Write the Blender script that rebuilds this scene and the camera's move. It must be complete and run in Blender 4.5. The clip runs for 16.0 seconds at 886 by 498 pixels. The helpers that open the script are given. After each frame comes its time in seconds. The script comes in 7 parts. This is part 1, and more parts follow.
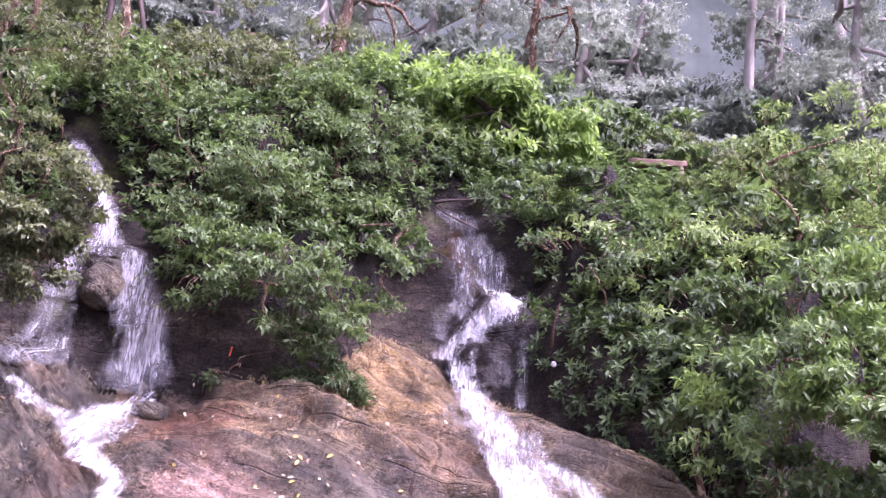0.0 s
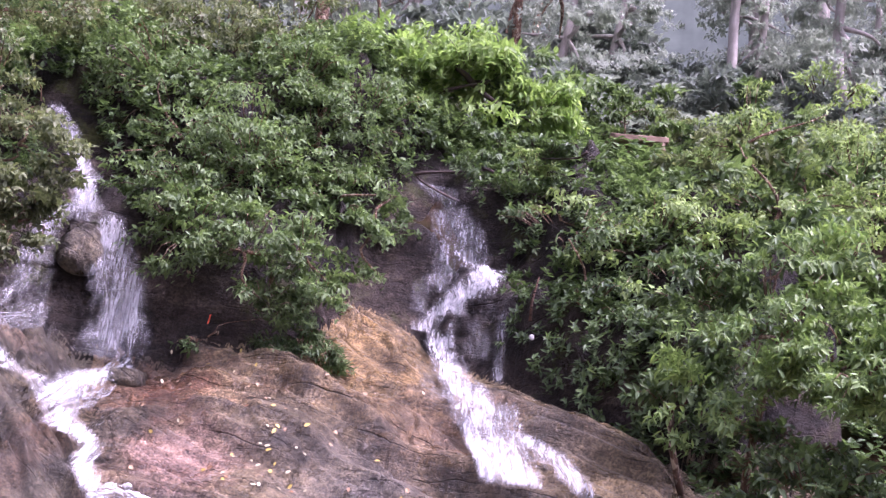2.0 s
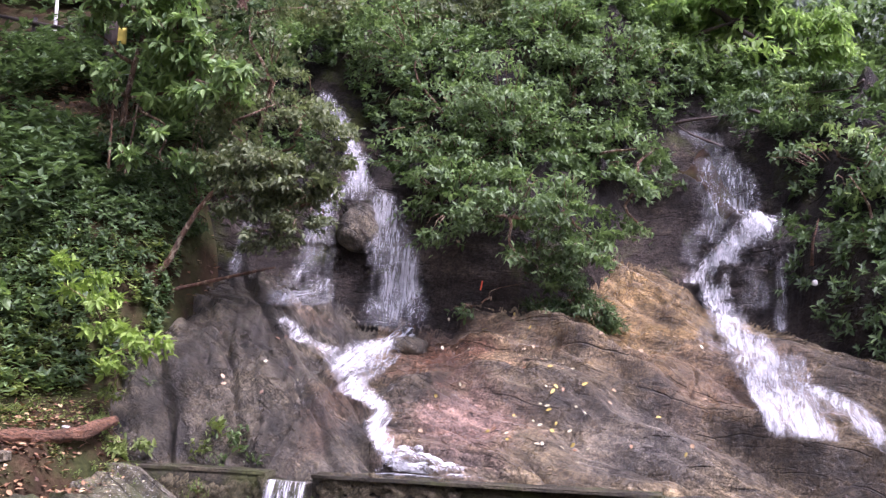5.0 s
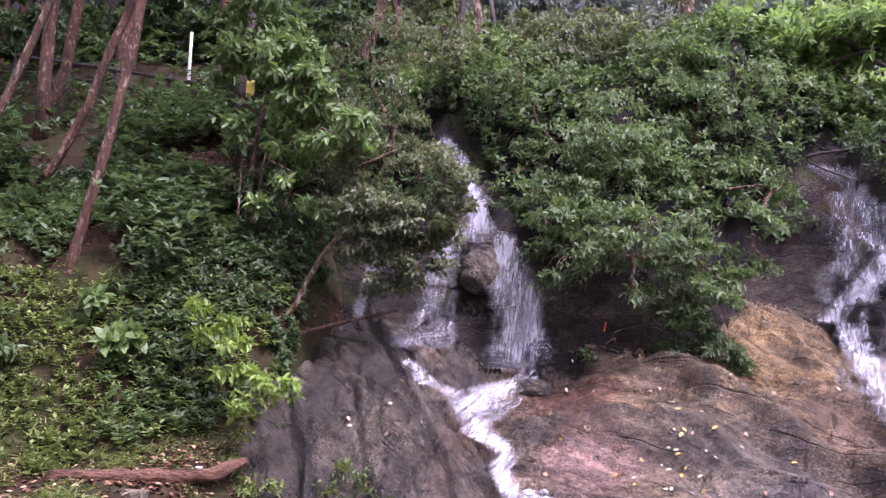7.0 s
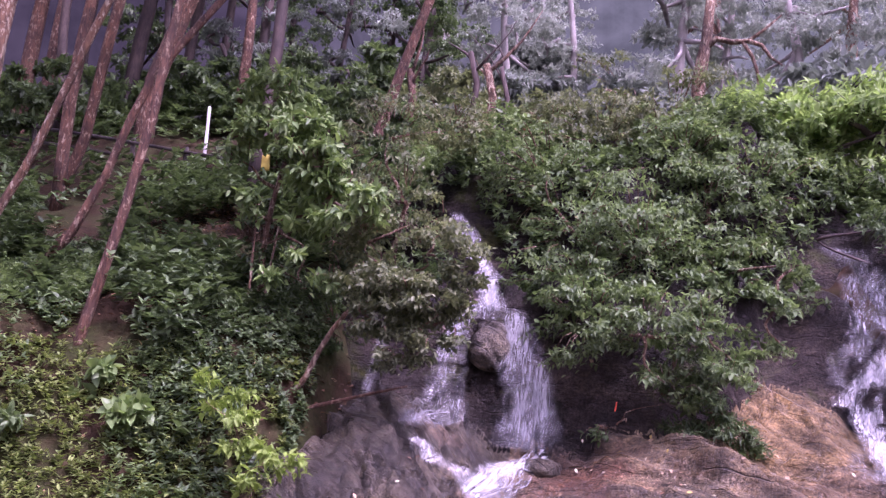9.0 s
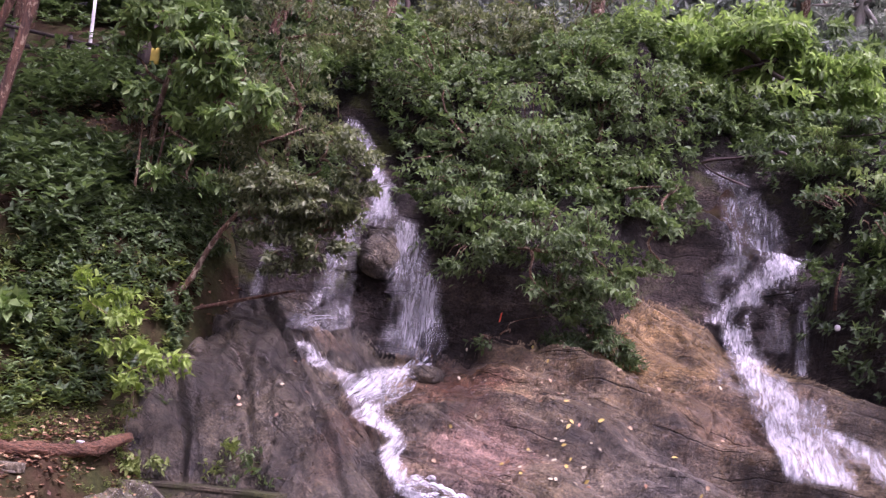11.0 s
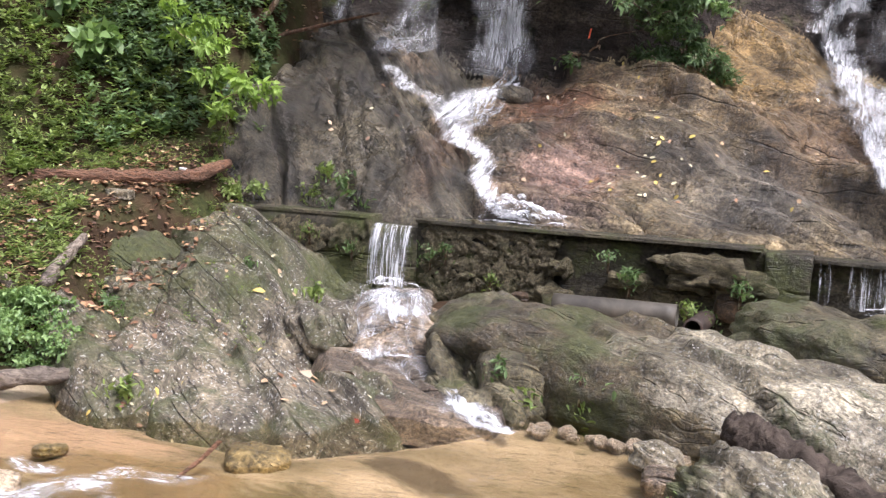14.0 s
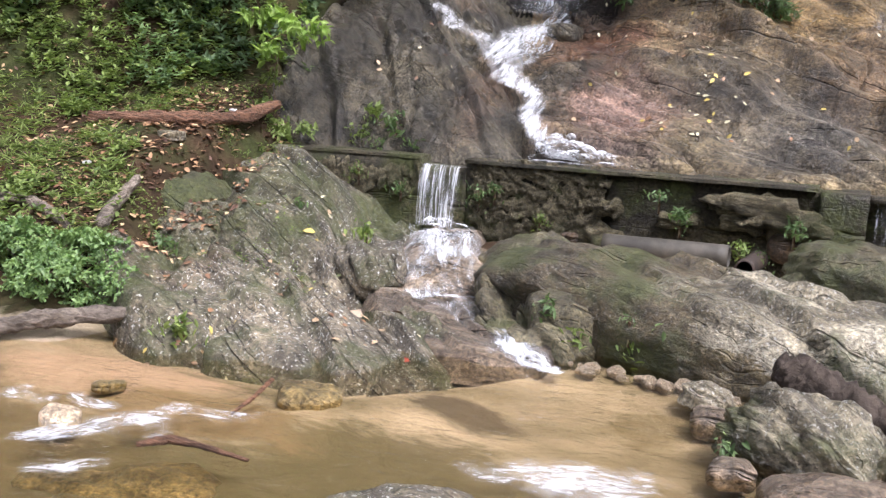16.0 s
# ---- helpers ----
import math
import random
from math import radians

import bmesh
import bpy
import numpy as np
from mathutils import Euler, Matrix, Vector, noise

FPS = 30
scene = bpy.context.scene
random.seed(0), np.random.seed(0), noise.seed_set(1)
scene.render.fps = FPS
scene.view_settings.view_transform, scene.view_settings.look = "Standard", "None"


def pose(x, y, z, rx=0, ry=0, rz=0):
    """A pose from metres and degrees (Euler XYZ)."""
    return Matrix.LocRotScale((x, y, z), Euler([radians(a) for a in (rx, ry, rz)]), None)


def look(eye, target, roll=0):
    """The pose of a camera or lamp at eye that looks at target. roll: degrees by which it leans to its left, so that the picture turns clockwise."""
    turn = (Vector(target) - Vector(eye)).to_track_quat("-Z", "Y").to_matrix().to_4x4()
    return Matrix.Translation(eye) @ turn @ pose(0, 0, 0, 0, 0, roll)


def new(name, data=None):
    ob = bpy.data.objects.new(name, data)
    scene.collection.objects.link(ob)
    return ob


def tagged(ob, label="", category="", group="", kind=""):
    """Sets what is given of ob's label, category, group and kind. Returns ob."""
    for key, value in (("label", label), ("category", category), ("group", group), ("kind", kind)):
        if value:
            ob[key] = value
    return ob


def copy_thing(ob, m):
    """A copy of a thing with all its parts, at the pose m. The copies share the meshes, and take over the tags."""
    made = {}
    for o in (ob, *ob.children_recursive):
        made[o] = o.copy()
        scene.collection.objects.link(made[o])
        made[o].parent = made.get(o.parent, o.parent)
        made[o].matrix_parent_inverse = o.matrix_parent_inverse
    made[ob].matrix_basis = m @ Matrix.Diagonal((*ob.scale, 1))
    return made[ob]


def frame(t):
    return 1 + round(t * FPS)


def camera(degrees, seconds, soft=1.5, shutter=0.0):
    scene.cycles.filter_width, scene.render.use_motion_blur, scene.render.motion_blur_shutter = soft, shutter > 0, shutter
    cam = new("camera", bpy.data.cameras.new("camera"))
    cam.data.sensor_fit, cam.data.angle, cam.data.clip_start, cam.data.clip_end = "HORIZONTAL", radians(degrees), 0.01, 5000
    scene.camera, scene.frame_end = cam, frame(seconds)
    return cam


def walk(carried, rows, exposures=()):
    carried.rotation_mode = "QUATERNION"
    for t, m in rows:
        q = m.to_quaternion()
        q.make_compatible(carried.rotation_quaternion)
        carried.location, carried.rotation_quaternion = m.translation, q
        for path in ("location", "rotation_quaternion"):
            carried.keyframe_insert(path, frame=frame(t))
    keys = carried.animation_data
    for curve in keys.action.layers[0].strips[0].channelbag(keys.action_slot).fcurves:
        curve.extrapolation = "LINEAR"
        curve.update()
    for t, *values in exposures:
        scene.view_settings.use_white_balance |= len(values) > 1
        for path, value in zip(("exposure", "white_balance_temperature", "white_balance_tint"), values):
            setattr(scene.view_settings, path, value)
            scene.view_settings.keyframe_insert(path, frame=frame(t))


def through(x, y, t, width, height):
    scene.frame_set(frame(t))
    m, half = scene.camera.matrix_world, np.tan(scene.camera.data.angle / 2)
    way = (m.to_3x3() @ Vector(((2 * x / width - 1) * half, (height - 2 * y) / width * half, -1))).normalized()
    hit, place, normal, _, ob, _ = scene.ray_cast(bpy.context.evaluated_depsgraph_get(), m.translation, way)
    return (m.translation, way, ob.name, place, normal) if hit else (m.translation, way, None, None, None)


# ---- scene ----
cam = camera(47.0, 16.0, soft=1.4)
walk(cam, [
    (0, pose(0, 0, 2, 101.02, -3.44, -0.67)),
    (0.5, pose(0, 0, 2, 101.12, -3.67, -0.75)),
    (1, pose(0, 0, 2, 101.33, -3.83, -0.96)),
    (1.5, pose(0, 0, 2, 101.37, -4.02, -1.19)),
    (2, pose(0, 0, 2, 99.52, -4.29, -1.95)),
    (2.5, pose(0, 0, 2, 97.39, -4.22, -2.71)),
    (3, pose(0, 0, 2, 96.38, -4.04, 1.15)),
    (3.5, pose(0, 0, 2, 96.17, -3.58, 5.50)),
    (4, pose(0, 0, 2, 96.16, -2.64, 8.96)),
    (4.2, pose(0, 0, 2, 96.27, -2.42, 10.09)),
    (6.5, pose(0, 0, 2, 97.06, -1.58, 18.10)),
    (7, pose(0, 0, 2, 98.57, -1.91, 20.27)),
    (7.5, pose(0, 0, 2, 99.20, -2.25, 22.38)),
    (8, pose(0, 0, 2, 99.85, -2.50, 23.37)),
    (8.5, pose(0, 0, 2, 102.02, -2.71, 22.42)),
    (8.7, pose(0, 0, 2, 102.84, -2.85, 21.78)),
    (11, pose(0, 0, 2, 98.07, -4.23, 14.29)),
    (11.5, pose(0, 0, 2, 94.33, -2.34, 16.81)),
    (12, pose(0, 0, 2, 92.43, -2.00, 17.40)),
    (12.5, pose(0, 0, 2, 90.36, -2.48, 17.57)),
    (13, pose(0, 0, 2, 86.88, -2.47, 17.92)),
    (13.5, pose(0, 0, 2, 83.73, -2.67, 18.37)),
    (14, pose(0, 0, 2, 82.18, -2.72, 19.23)),
    (14.5, pose(0, 0, 2, 81.00, -2.29, 20.95)),
    (15, pose(0, 0, 2, 80.35, -2.84, 21.39)),
    (15.5, pose(0, 0, 2, 79.62, -2.38, 21.65)),
    (16, pose(0, 0, 2, 78.72, -2.22, 21.94)),
], exposures=[(0, 1.92, 5600, 60), (1.5, 1.77, 5600, 60), (3, 1.62, 5670, 38), (7, 1.33, 5560, 52), (8, 1.31, 5580, 67), (8.7, 1.42, 5530, 75), (11, 1.07, 5790, 59), (11.5, 1.33, 5780, 36), (12, 1.37, 5790, 29), (13, 1.33, 5900, 24), (16, 1.22, 5760, 19)])

# ---- daylight: a bright overcast sky with a weak, wide sun ----
world = bpy.data.worlds.new("overcast")
scene.world = world
world.use_nodes = True
sky = world.node_tree.nodes.new("ShaderNodeTexSky")
sky.sky_type, sky.sun_disc = "NISHITA", False
sky.sun_elevation, sky.sun_rotation = radians(57), radians(119)
sky.air_density, sky.dust_density, sky.ozone_density = 1.0, 6.0, 0.6
veil = world.node_tree.nodes.new("ShaderNodeHueSaturation")
veil.inputs["Saturation"].default_value = 0.25
world.node_tree.links.new(sky.outputs[0], veil.inputs["Color"])
world.node_tree.links.new(veil.outputs[0], world.node_tree.nodes["Background"].inputs[0])
world.node_tree.nodes["Background"].inputs[1].default_value = 0.15
sun = new("sun", bpy.data.lights.new("sun", "SUN"))
sun.data.energy, sun.data.angle, sun.data.color = 1.9, radians(12), (1.0, 0.95, 0.87)
sun.matrix_world = look((10, 1.5, 18), (0, 7, 0))

# ---- noise and ground shape: all heights are in metres over the pool's water ----
def lattice(ix, iy, iz, seed):
    h = (ix * 374761393 + iy * 668265263 + iz * 2147483647 + seed * 974634777) & 0xFFFFFFFF
    h = ((h ^ (h >> 13)) * 1274126177) & 0xFFFFFFFF
    return ((h ^ (h >> 16)) & 0xFFFF) / 32767.5 - 1.0


def smooth_noise(x, y, z=0.0, seed=0):
    x, y, z = np.broadcast_arrays(np.asarray(x, float), np.asarray(y, float), np.asarray(z, float))
    ix, iy, iz = (np.floor(a).astype(np.int64) for a in (x, y, z))
    fx, fy, fz = x - ix, y - iy, z - iz
    ux, uy, uz = (f * f * f * (f * (f * 6 - 15) + 10) for f in (fx, fy, fz))
    total = 0
    for dx in (0, 1):
        for dy in (0, 1):
            for dz in (0, 1):
                wgt = (ux if dx else 1 - ux) * (uy if dy else 1 - uy) * (uz if dz else 1 - uz)
                total = total + wgt * lattice(ix + dx, iy + dy, iz + dz, seed)
    return total


def fbm(x, y, z=0.0, octaves=4, seed=0, gain=0.5):
    total, amp, f = 0, 1.0, 1.0
    for o in range(octaves):
        total = total + amp * smooth_noise(x * f, y * f, np.asarray(z) * f, seed + o)
        amp, f = amp * gain, f * 2.03
    return total


def ramp(a, b, v):
    s = np.clip((np.asarray(v, float) - a) / (b - a), 0, 1)
    return s * s * (3 - 2 * s)


def terraces(v, sharp=0.25):
    """A staircase with rounded treads, of step 1."""
    n = np.floor(v)
    return n + ramp(0.5 - sharp, 0.5 + sharp, v - n)


WALL_Y = 9.0       # front of the concrete weir wall
WALL_TOP = 0.945


def cliff_foot(x):
    return np.interp(x, [-7, -5.6, -4.5, -2.0, -1.2, -0.8, 0.25, 1.2, 2.4, 4.0, 8.0],
                     [11.2, 11.75, 11.85, 12.0, 12.5, 12.95, 13.0, 12.4, 11.3, 10.6, 10.0])


def left_chute(y):
    """x of the left stream where it runs down the slab."""
    return np.interp(y, [9.3, 9.8, 10.4, 11.0, 11.5, 12.0], [-2.75, -3.02, -3.2, -3.38, -3.55, -3.6])


def rock_base(x, y):
    """The big slab over the weir wall, its left hump and the cliff behind it, without fine relief."""
    x, y = np.asarray(x, float), np.asarray(y, float)
    d = y - 9.3
    g = np.interp(x, [-4, -2, -1, 0, 1, 2, 4], [0.53, 0.55, 0.575, 0.53, 0.46, 0.44, 0.44])
    z = 0.93 + g * d + 0.012 * np.maximum(d, 0) ** 2
    z = z + 0.10 * np.exp(-((x + 1.2) / 1.1) ** 2) * ramp(0.2, 2.0, d)
    hump = ramp(0.05, 1.35, left_chute(y) - x)
    z = z + hump * (0.72 * ramp(-0.25, 0.75, d) - 0.16 * ramp(1.5, 2.6, d))
    z = z - 0.10 * np.exp(-((x - left_chute(y)) / 0.22) ** 2) * ramp(12.0, 11.2, y)
    rc = np.interp(y, [10.2, 11.0, 12.0, 13.0], [1.0, 0.62, 0.2, 0.25])
    z = z - 0.08 * np.exp(-((x - rc) / 0.3) ** 2)
    yc = cliff_foot(x)
    first = np.interp(x, [-7, -5.5, -4.6, -2.0, -1.0, -0.3, 0.3, 1.2, 2.5, 5], [1.2, 1.5, 1.75, 1.75, 1.3, 1.0, 0.85, 0.9, 1.3, 1.4])
    second = np.interp(x, [-7, -5.5, -4.0, -1.5, -0.5, 0.5, 1.6, 3, 6], [1.2, 1.5, 1.5, 1.6, 1.7, 1.45, 1.3, 1.0, 1.0])
    slab_cap = np.maximum(y - yc, 0)
    z = z - slab_cap * g * 0.75
    z = z + first * ramp(0.0, 0.5, y - yc) + second * ramp(1.15, 1.75, y - yc)
    z = z + 0.32 * np.maximum(y - yc - 1.7, 0)
    return z


def gouges(x, y, turn, along, across, lo, hi, seed):
    """Long shallow hollows with a sharp rim, all running one way: 0 or 1."""
    c, s = math.cos(turn), math.sin(turn)
    p, q = (x * c + y * s) * along, (-x * s + y * c) * across
    n = smooth_noise(p, q, 0.37, seed) + 0.35 * smooth_noise(p * 2.3, q * 2.1, 1.4, seed + 1)
    return ramp(lo, hi, n)


def slots(x, y, turn, along, across, width, seed):
    """Narrow broken cracks that run one way: 1 in a crack, else 0."""
    c, s = math.cos(turn), math.sin(turn)
    p, q = (x * c + y * s) * along, (-x * s + y * c) * across
    n = smooth_noise(p, q, 0.61, seed) + 0.3 * smooth_noise(p * 2.9, q * 1.3, 2.2, seed + 1)
    broken = ramp(0.02, 0.16, smooth_noise(p * 1.7 + 5, q * 0.6, 3.7, seed + 2))
    return ramp(width, width * 0.3, np.abs(n)) * broken


def facets(x, y, turn, along, across, seed, warp=0.3):
    """Broken faces like lapped slates, long one way: each cell has its own height and dip; about -1 to 1."""
    c, s = math.cos(turn), math.sin(turn)
    p = (x * c + y * s) * along + warp * fbm(x * 1.9, y * 1.9, 0.4, 2, seed + 20)
    q = (-x * s + y * c) * across + warp * fbm(x * 1.9, y * 1.9, 5.4, 2, seed + 24)
    ip, iq = np.floor(p).astype(np.int64), np.floor(q).astype(np.int64)
    best, next_best = np.full(np.shape(p), 9.0), np.full(np.shape(p), 9.0)
    h, h2 = np.zeros(np.shape(p)), np.zeros(np.shape(p))
    for a in (-1, 0, 1):
        for b in (-1, 0, 1):
            cp, cq = ip + a, iq + b
            dp = p - cp - 0.5 - 0.42 * lattice(cp, cq, 1, seed)
            dq = q - cq - 0.5 - 0.42 * lattice(cp, cq, 2, seed)
            d = np.hypot(dp, dq)
            mine = 0.5 * lattice(cp, cq, 3, seed) + 0.6 * lattice(cp, cq, 4, seed) * dp - (0.5 + 0.7 * lattice(cp, cq, 5, seed)) * dq
            near = d < best
            second = ~near & (d < next_best)
            h2 = np.where(near, h, np.where(second, mine, h2))
            next_best = np.where(near, best, np.where(second, d, next_best))
            h = np.where(near, mine, h)
            best = np.where(near, d, best)
    w = 0.5 * ramp(0.0, 0.11, next_best - best)
    return h * (0.5 + w) + h2 * (0.5 - w)


def strata(x, y, turn, period, amp, sharp, seed, bend=0.5):
    """Lapped beds of rock: each bed ends in a sharp lip that faces the stream, and dips away behind it."""
    c, s = math.cos(turn), math.sin(turn)
    p, q = x * c + y * s, (-x * s + y * c) / period
    q = q + bend * fbm(p * 0.45 / period ** 0.5, q * 0.4, 0.7, 3, seed)
    n = np.floor(q)
    fr = q - n
    bed = n.astype(np.int64)
    own = 0.5 + 0.5 * lattice(bed, bed * 0 + 3, bed * 0, seed)
    run = ramp(-0.25, 0.35, smooth_noise(p * 0.9 / period ** 0.4 + own * 9, n * 1.37, 0.2, seed + 5))
    slot = np.exp(-((1 - fr) * period / 0.035) ** 2) * (0.25 + 0.10 * period / amp)
    return amp * (0.35 + 0.9 * own) * run * (ramp(0.0, sharp, fr) - fr - slot)


def rock_height(x, y):
    """The slab with its beds, hollows and grain."""
    x, y = np.asarray(x, float), np.asarray(y, float)
    z = rock_base(x, y)
    face = ramp(-0.1, 0.35, y - cliff_foot(x))
    left = ramp(-2.9, -3.7, x)
    turn = -0.50
    z = z + strata(x, y, turn, 0.85, 0.30, 0.045, 301, 0.32) * (1 - 0.3 * left)
    z = z + strata(x, y, turn - 0.12, 0.30, 0.11, 0.07, 311, 0.35) * ramp(-0.35, 0.15, fbm(x * 0.8, y * 0.8, 4.2, 2, 14) + 0.3 * left)
    z = z + strata(x, y, -0.90, 0.62, 0.34, 0.06, 321, 0.25) * left
    z = z + 0.14 * fbm(x * 0.6, y * 0.6, 0.4, 2, 5)
    z = z + (1 - left) * (0.20 * facets(x, y, -0.58, 0.50, 1.25, 201, 0.06) + 0.08 * facets(x, y, -0.45, 1.3, 3.2, 207, 0.06))
    z = z + left * (0.20 * facets(x, y, -1.0, 0.75, 1.05, 205, 0.06) + 0.12 * facets(x, y, -0.8, 1.6, 2.6, 209, 0.06))
    z = z - 0.035 * gouges(x, y, -0.55, 1.2, 4.2, 0.34, 0.40, 41)
    z = z + 0.011 * fbm(x * 4.0, y * 4.0, 1.7, 5, 31, 0.6)
    z = z - 0.10 * slots(x, y, -0.60, 0.75, 2.2, 0.030, 81) - 0.07 * slots(x, y, -0.72, 1.6, 5.0, 0.06, 85) - 0.08 * slots(x, y, 0.75, 0.6, 1.8, 0.022, 89)
    z = z - 5.0 * np.maximum(9.27 - y, 0)
    bump = fbm(x * 1.6, y * 2.0, 5.5, 3, 77)
    return z + face * (0.26 * bump + 0.12 * np.abs(fbm(x * 3.4, y * 3.4, 4.4, 2, 79)))


def bank_height(x, y):
    """Earth bank on the left, hillside behind, pool bed in front."""
    x, y = np.asarray(x, float), np.asarray(y, float)
    z = 0.33 * (y - 5.0) + 0.05
    s = (-x - 7.0) * 0.6 + (y - 8.5) * 0.8
    z = z + 1.9 * ramp(-0.2, 1.7, s) * ramp(-5.2, -6.4, x)
    z = z + 0.13 * np.maximum(-x - 5.2, 0) * ramp(4.5, 7, y)
    right = -0.12 + 0.18 * ramp(6.2, 9.2, y) + 0.30 * ramp(1.5, 4.5, x) + 0.52 * np.maximum(y - 9.3, 0) - 0.5 * ramp(9.2, 9.6, y)
    right = right + ramp(2.0, 3.4, x) * ramp(9.6, 12.0, y) * 1.3
    w = ramp(-4.6, -5.6, x + np.interp(y, [5, 6, 7, 8, 9, 9.6], [-0.5, -0.3, 0.15, 0.2, 0.15, 0.3]))
    z = z * w + right * (1 - w)
    rise = ramp(12.5, 15.0, y)
    hill = 5.2 + 0.44 * (y - 14.0) + np.interp(x, [-14, -6, 2, 6, 20], [0.5, 0.6, -0.1, -0.3, 0.5])
    z = z * (1 - rise) + hill * rise
    slope = 3.9 + 0.66 * (np.minimum(y, 17.5) - 10.6) + 0.42 * np.maximum(y - 17.5, 0) + 0.10 * (-x - 8)
    lw = ramp(10.2, 12.6, y) * ramp(-5.8, -7.2, x)
    z = z * (1 - lw) + slope * lw
    z = z + 0.10 * fbm(x * 0.7, y * 0.7, 2.2, 4, 61) * ramp(4.9, 6.5, y)
    edge = np.interp(x, [-9, -5.4, -4.6, -3.9, -2.8, -2.0, -1.6, 0.6], [4.6, 4.75, 4.86, 4.95, 4.7, 5.5, 6.2, 6.2])
    z = np.where(y < edge + 0.6, z * ramp(-0.1, 0.6, y - edge) + (-0.035 - 0.10 * ramp(0.0, 0.8, edge - y)) * (1 - ramp(-0.1, 0.6, y - edge)), z)
    return z


def pool_edge(x):
    """y at which the bank rock meets the pool."""
    return np.interp(x, [-5.6, -4.6, -4.28, -3.5, -2.97, -2.5, -2.1, -1.85, -1.5], [5.7, 5.42, 5.26, 5.10, 5.05, 5.2, 5.6, 5.95, 6.3])


def rock_left(y):
    """x at which the grey rock goes under the bank's earth."""
    return -5.75 - 0.3 * smooth_noise(y * 1.1, 0.5, 1.0, 6) + np.interp(y, [4.5, 5.6, 6.6, 7.6, 9], [1.2, 0.55, 0.2, -0.8, -1.0])


def low_rock(x, y):
    """The grey rock that slopes in two slabs from the weir wall down to the pool, left of the small fall."""
    x, y = np.asarray(x, float), np.asarray(y, float)
    wob = 0.10 * fbm(x * 1.6, y * 1.6, 0.9, 3, 59)
    edge = pool_edge(x) + 0.5 * wob
    d = y - edge
    lower = 0.08 - 0.16 * (x + 3.5) + 0.11 * (y - 5.2) + 0.05 * ramp(0.5, 1.4, d)
    lower = lower + strata(x, y, -0.75, 0.66, 0.15, 0.05, 401, 0.3)
    lower = lower - 0.10 * np.exp(-(((x + 3.45) * 0.71 + (y - 6.65) * 0.71) / 0.20) ** 2) * ramp(-4.0, -3.7, x) * ramp(-2.6, -3.0, x)
    lower = lower - 0.13 * gouges(x, y, 1.45, 0.9, 5.5, 0.05, 0.22, 55) * ramp(0.85, 0.35, d)
    flake = 0.19 * facets(x, y, -0.75, 0.75, 1.35, 225, 0.06) + 0.07 * facets(x, y, -0.5, 1.9, 3.6, 229, 0.06)
    lower = lower + flake
    upper = flake + 0.58 - 0.233 * (x + 4.72) + 0.232 * (y - 7.33) + 0.05 * fbm(x * 0.9, y * 0.9, 0.2, 2, 15)
    upper = upper + strata(x, y, -0.62, 0.70, 0.18, 0.05, 421, 0.3)
    upper = upper - 0.22 * ramp(-4.75, -5.7, x)
    lip = np.interp(x, [-6.2, -5.3, -4.9, -4.55, -4.2, -3.9, -3.7, -3.3], [6.9, 6.72, 6.92, 7.12, 7.02, 7.15, 7.0, 6.95]) + wob
    lower = lower - ramp(-0.9, 0.0, y - lip) * np.maximum(0.24 - (upper - lower), 0)
    w = ramp(-0.02, 0.03, y - lip)
    z = lower * (1 - w) + upper * w - 0.04 * ramp(-0.12, -0.02, y - lip) * (1 - w)
    side = 0.80 * (x + 3.58) + 0.60 * (y - 7.75) + 0.8 * wob
    z = z - 0.62 * ramp(-0.80, 0.50, side) * ramp(6.6, 7.0, y)
    z = z - (1.2 + 1.6 * ramp(-3.9, -4.5, x)) * np.maximum(0.11 - d, 0) - 0.10 * ramp(0.28, 0.0, d)
    z = z - 0.05 * slots(x, y, -0.6, 0.5, 1.1, 0.035, 93) - 0.04 * slots(x, y, 0.9, 0.6, 1.4, 0.03, 94)
    z = z + 0.010 * fbm(x * 4, y * 4, 0.6, 5, 18, 0.6)
    z = z - 0.62 * ramp(0.40, 0.0, x - rock_left(y))
    cap = 1.985 - 0.129 * y + 0.15 * ramp(-4.5, -5.3, x) - 0.05 * np.abs(fbm(x * 1.1, y * 1.1, 3.3, 3, 57))
    over = np.maximum(z - cap, 0)
    return z - over + 0.12 * over

# ---- materials ----
def material(name):
    m = bpy.data.materials.new(name)
    m.use_nodes = True
    nt = m.node_tree
    nt.nodes.clear()
    return m, nt


def node(nt, kind, *links, **values):
    """A node; links are (input, output socket); values set its own properties, or inputs where they name one with in_."""
    n = nt.nodes.new(kind)
    for key, socket in links:
        nt.links.new(socket, n.inputs[key])
    for key, value in values.items():
        if key == "operation":
            n.operation = value
        elif key == "blend_type":
            n.blend_type = value
        elif key == "data_type":
            n.data_type = value
        elif key == "attribute_name":
            n.attribute_name = value
        elif key == "feature":
            n.feature = value
        elif key == "is_active_output":
            n.is_active_output = value
        else:
            n.inputs[key.replace("_", " ")].default_value = value
    return n


def color_ramp(nt, fac, stops):
    n = nt.nodes.new("ShaderNodeValToRGB")
    nt.links.new(fac, n.inputs[0])
    el = n.color_ramp.elements
    el.remove(el[1])
    el[0].position = stops[0][0]
    el[0].color = (*stops[0][1], 1)
    for p, c in stops[1:]:
        el.new(p).color = (*c, 1)
    return n.outputs[0]


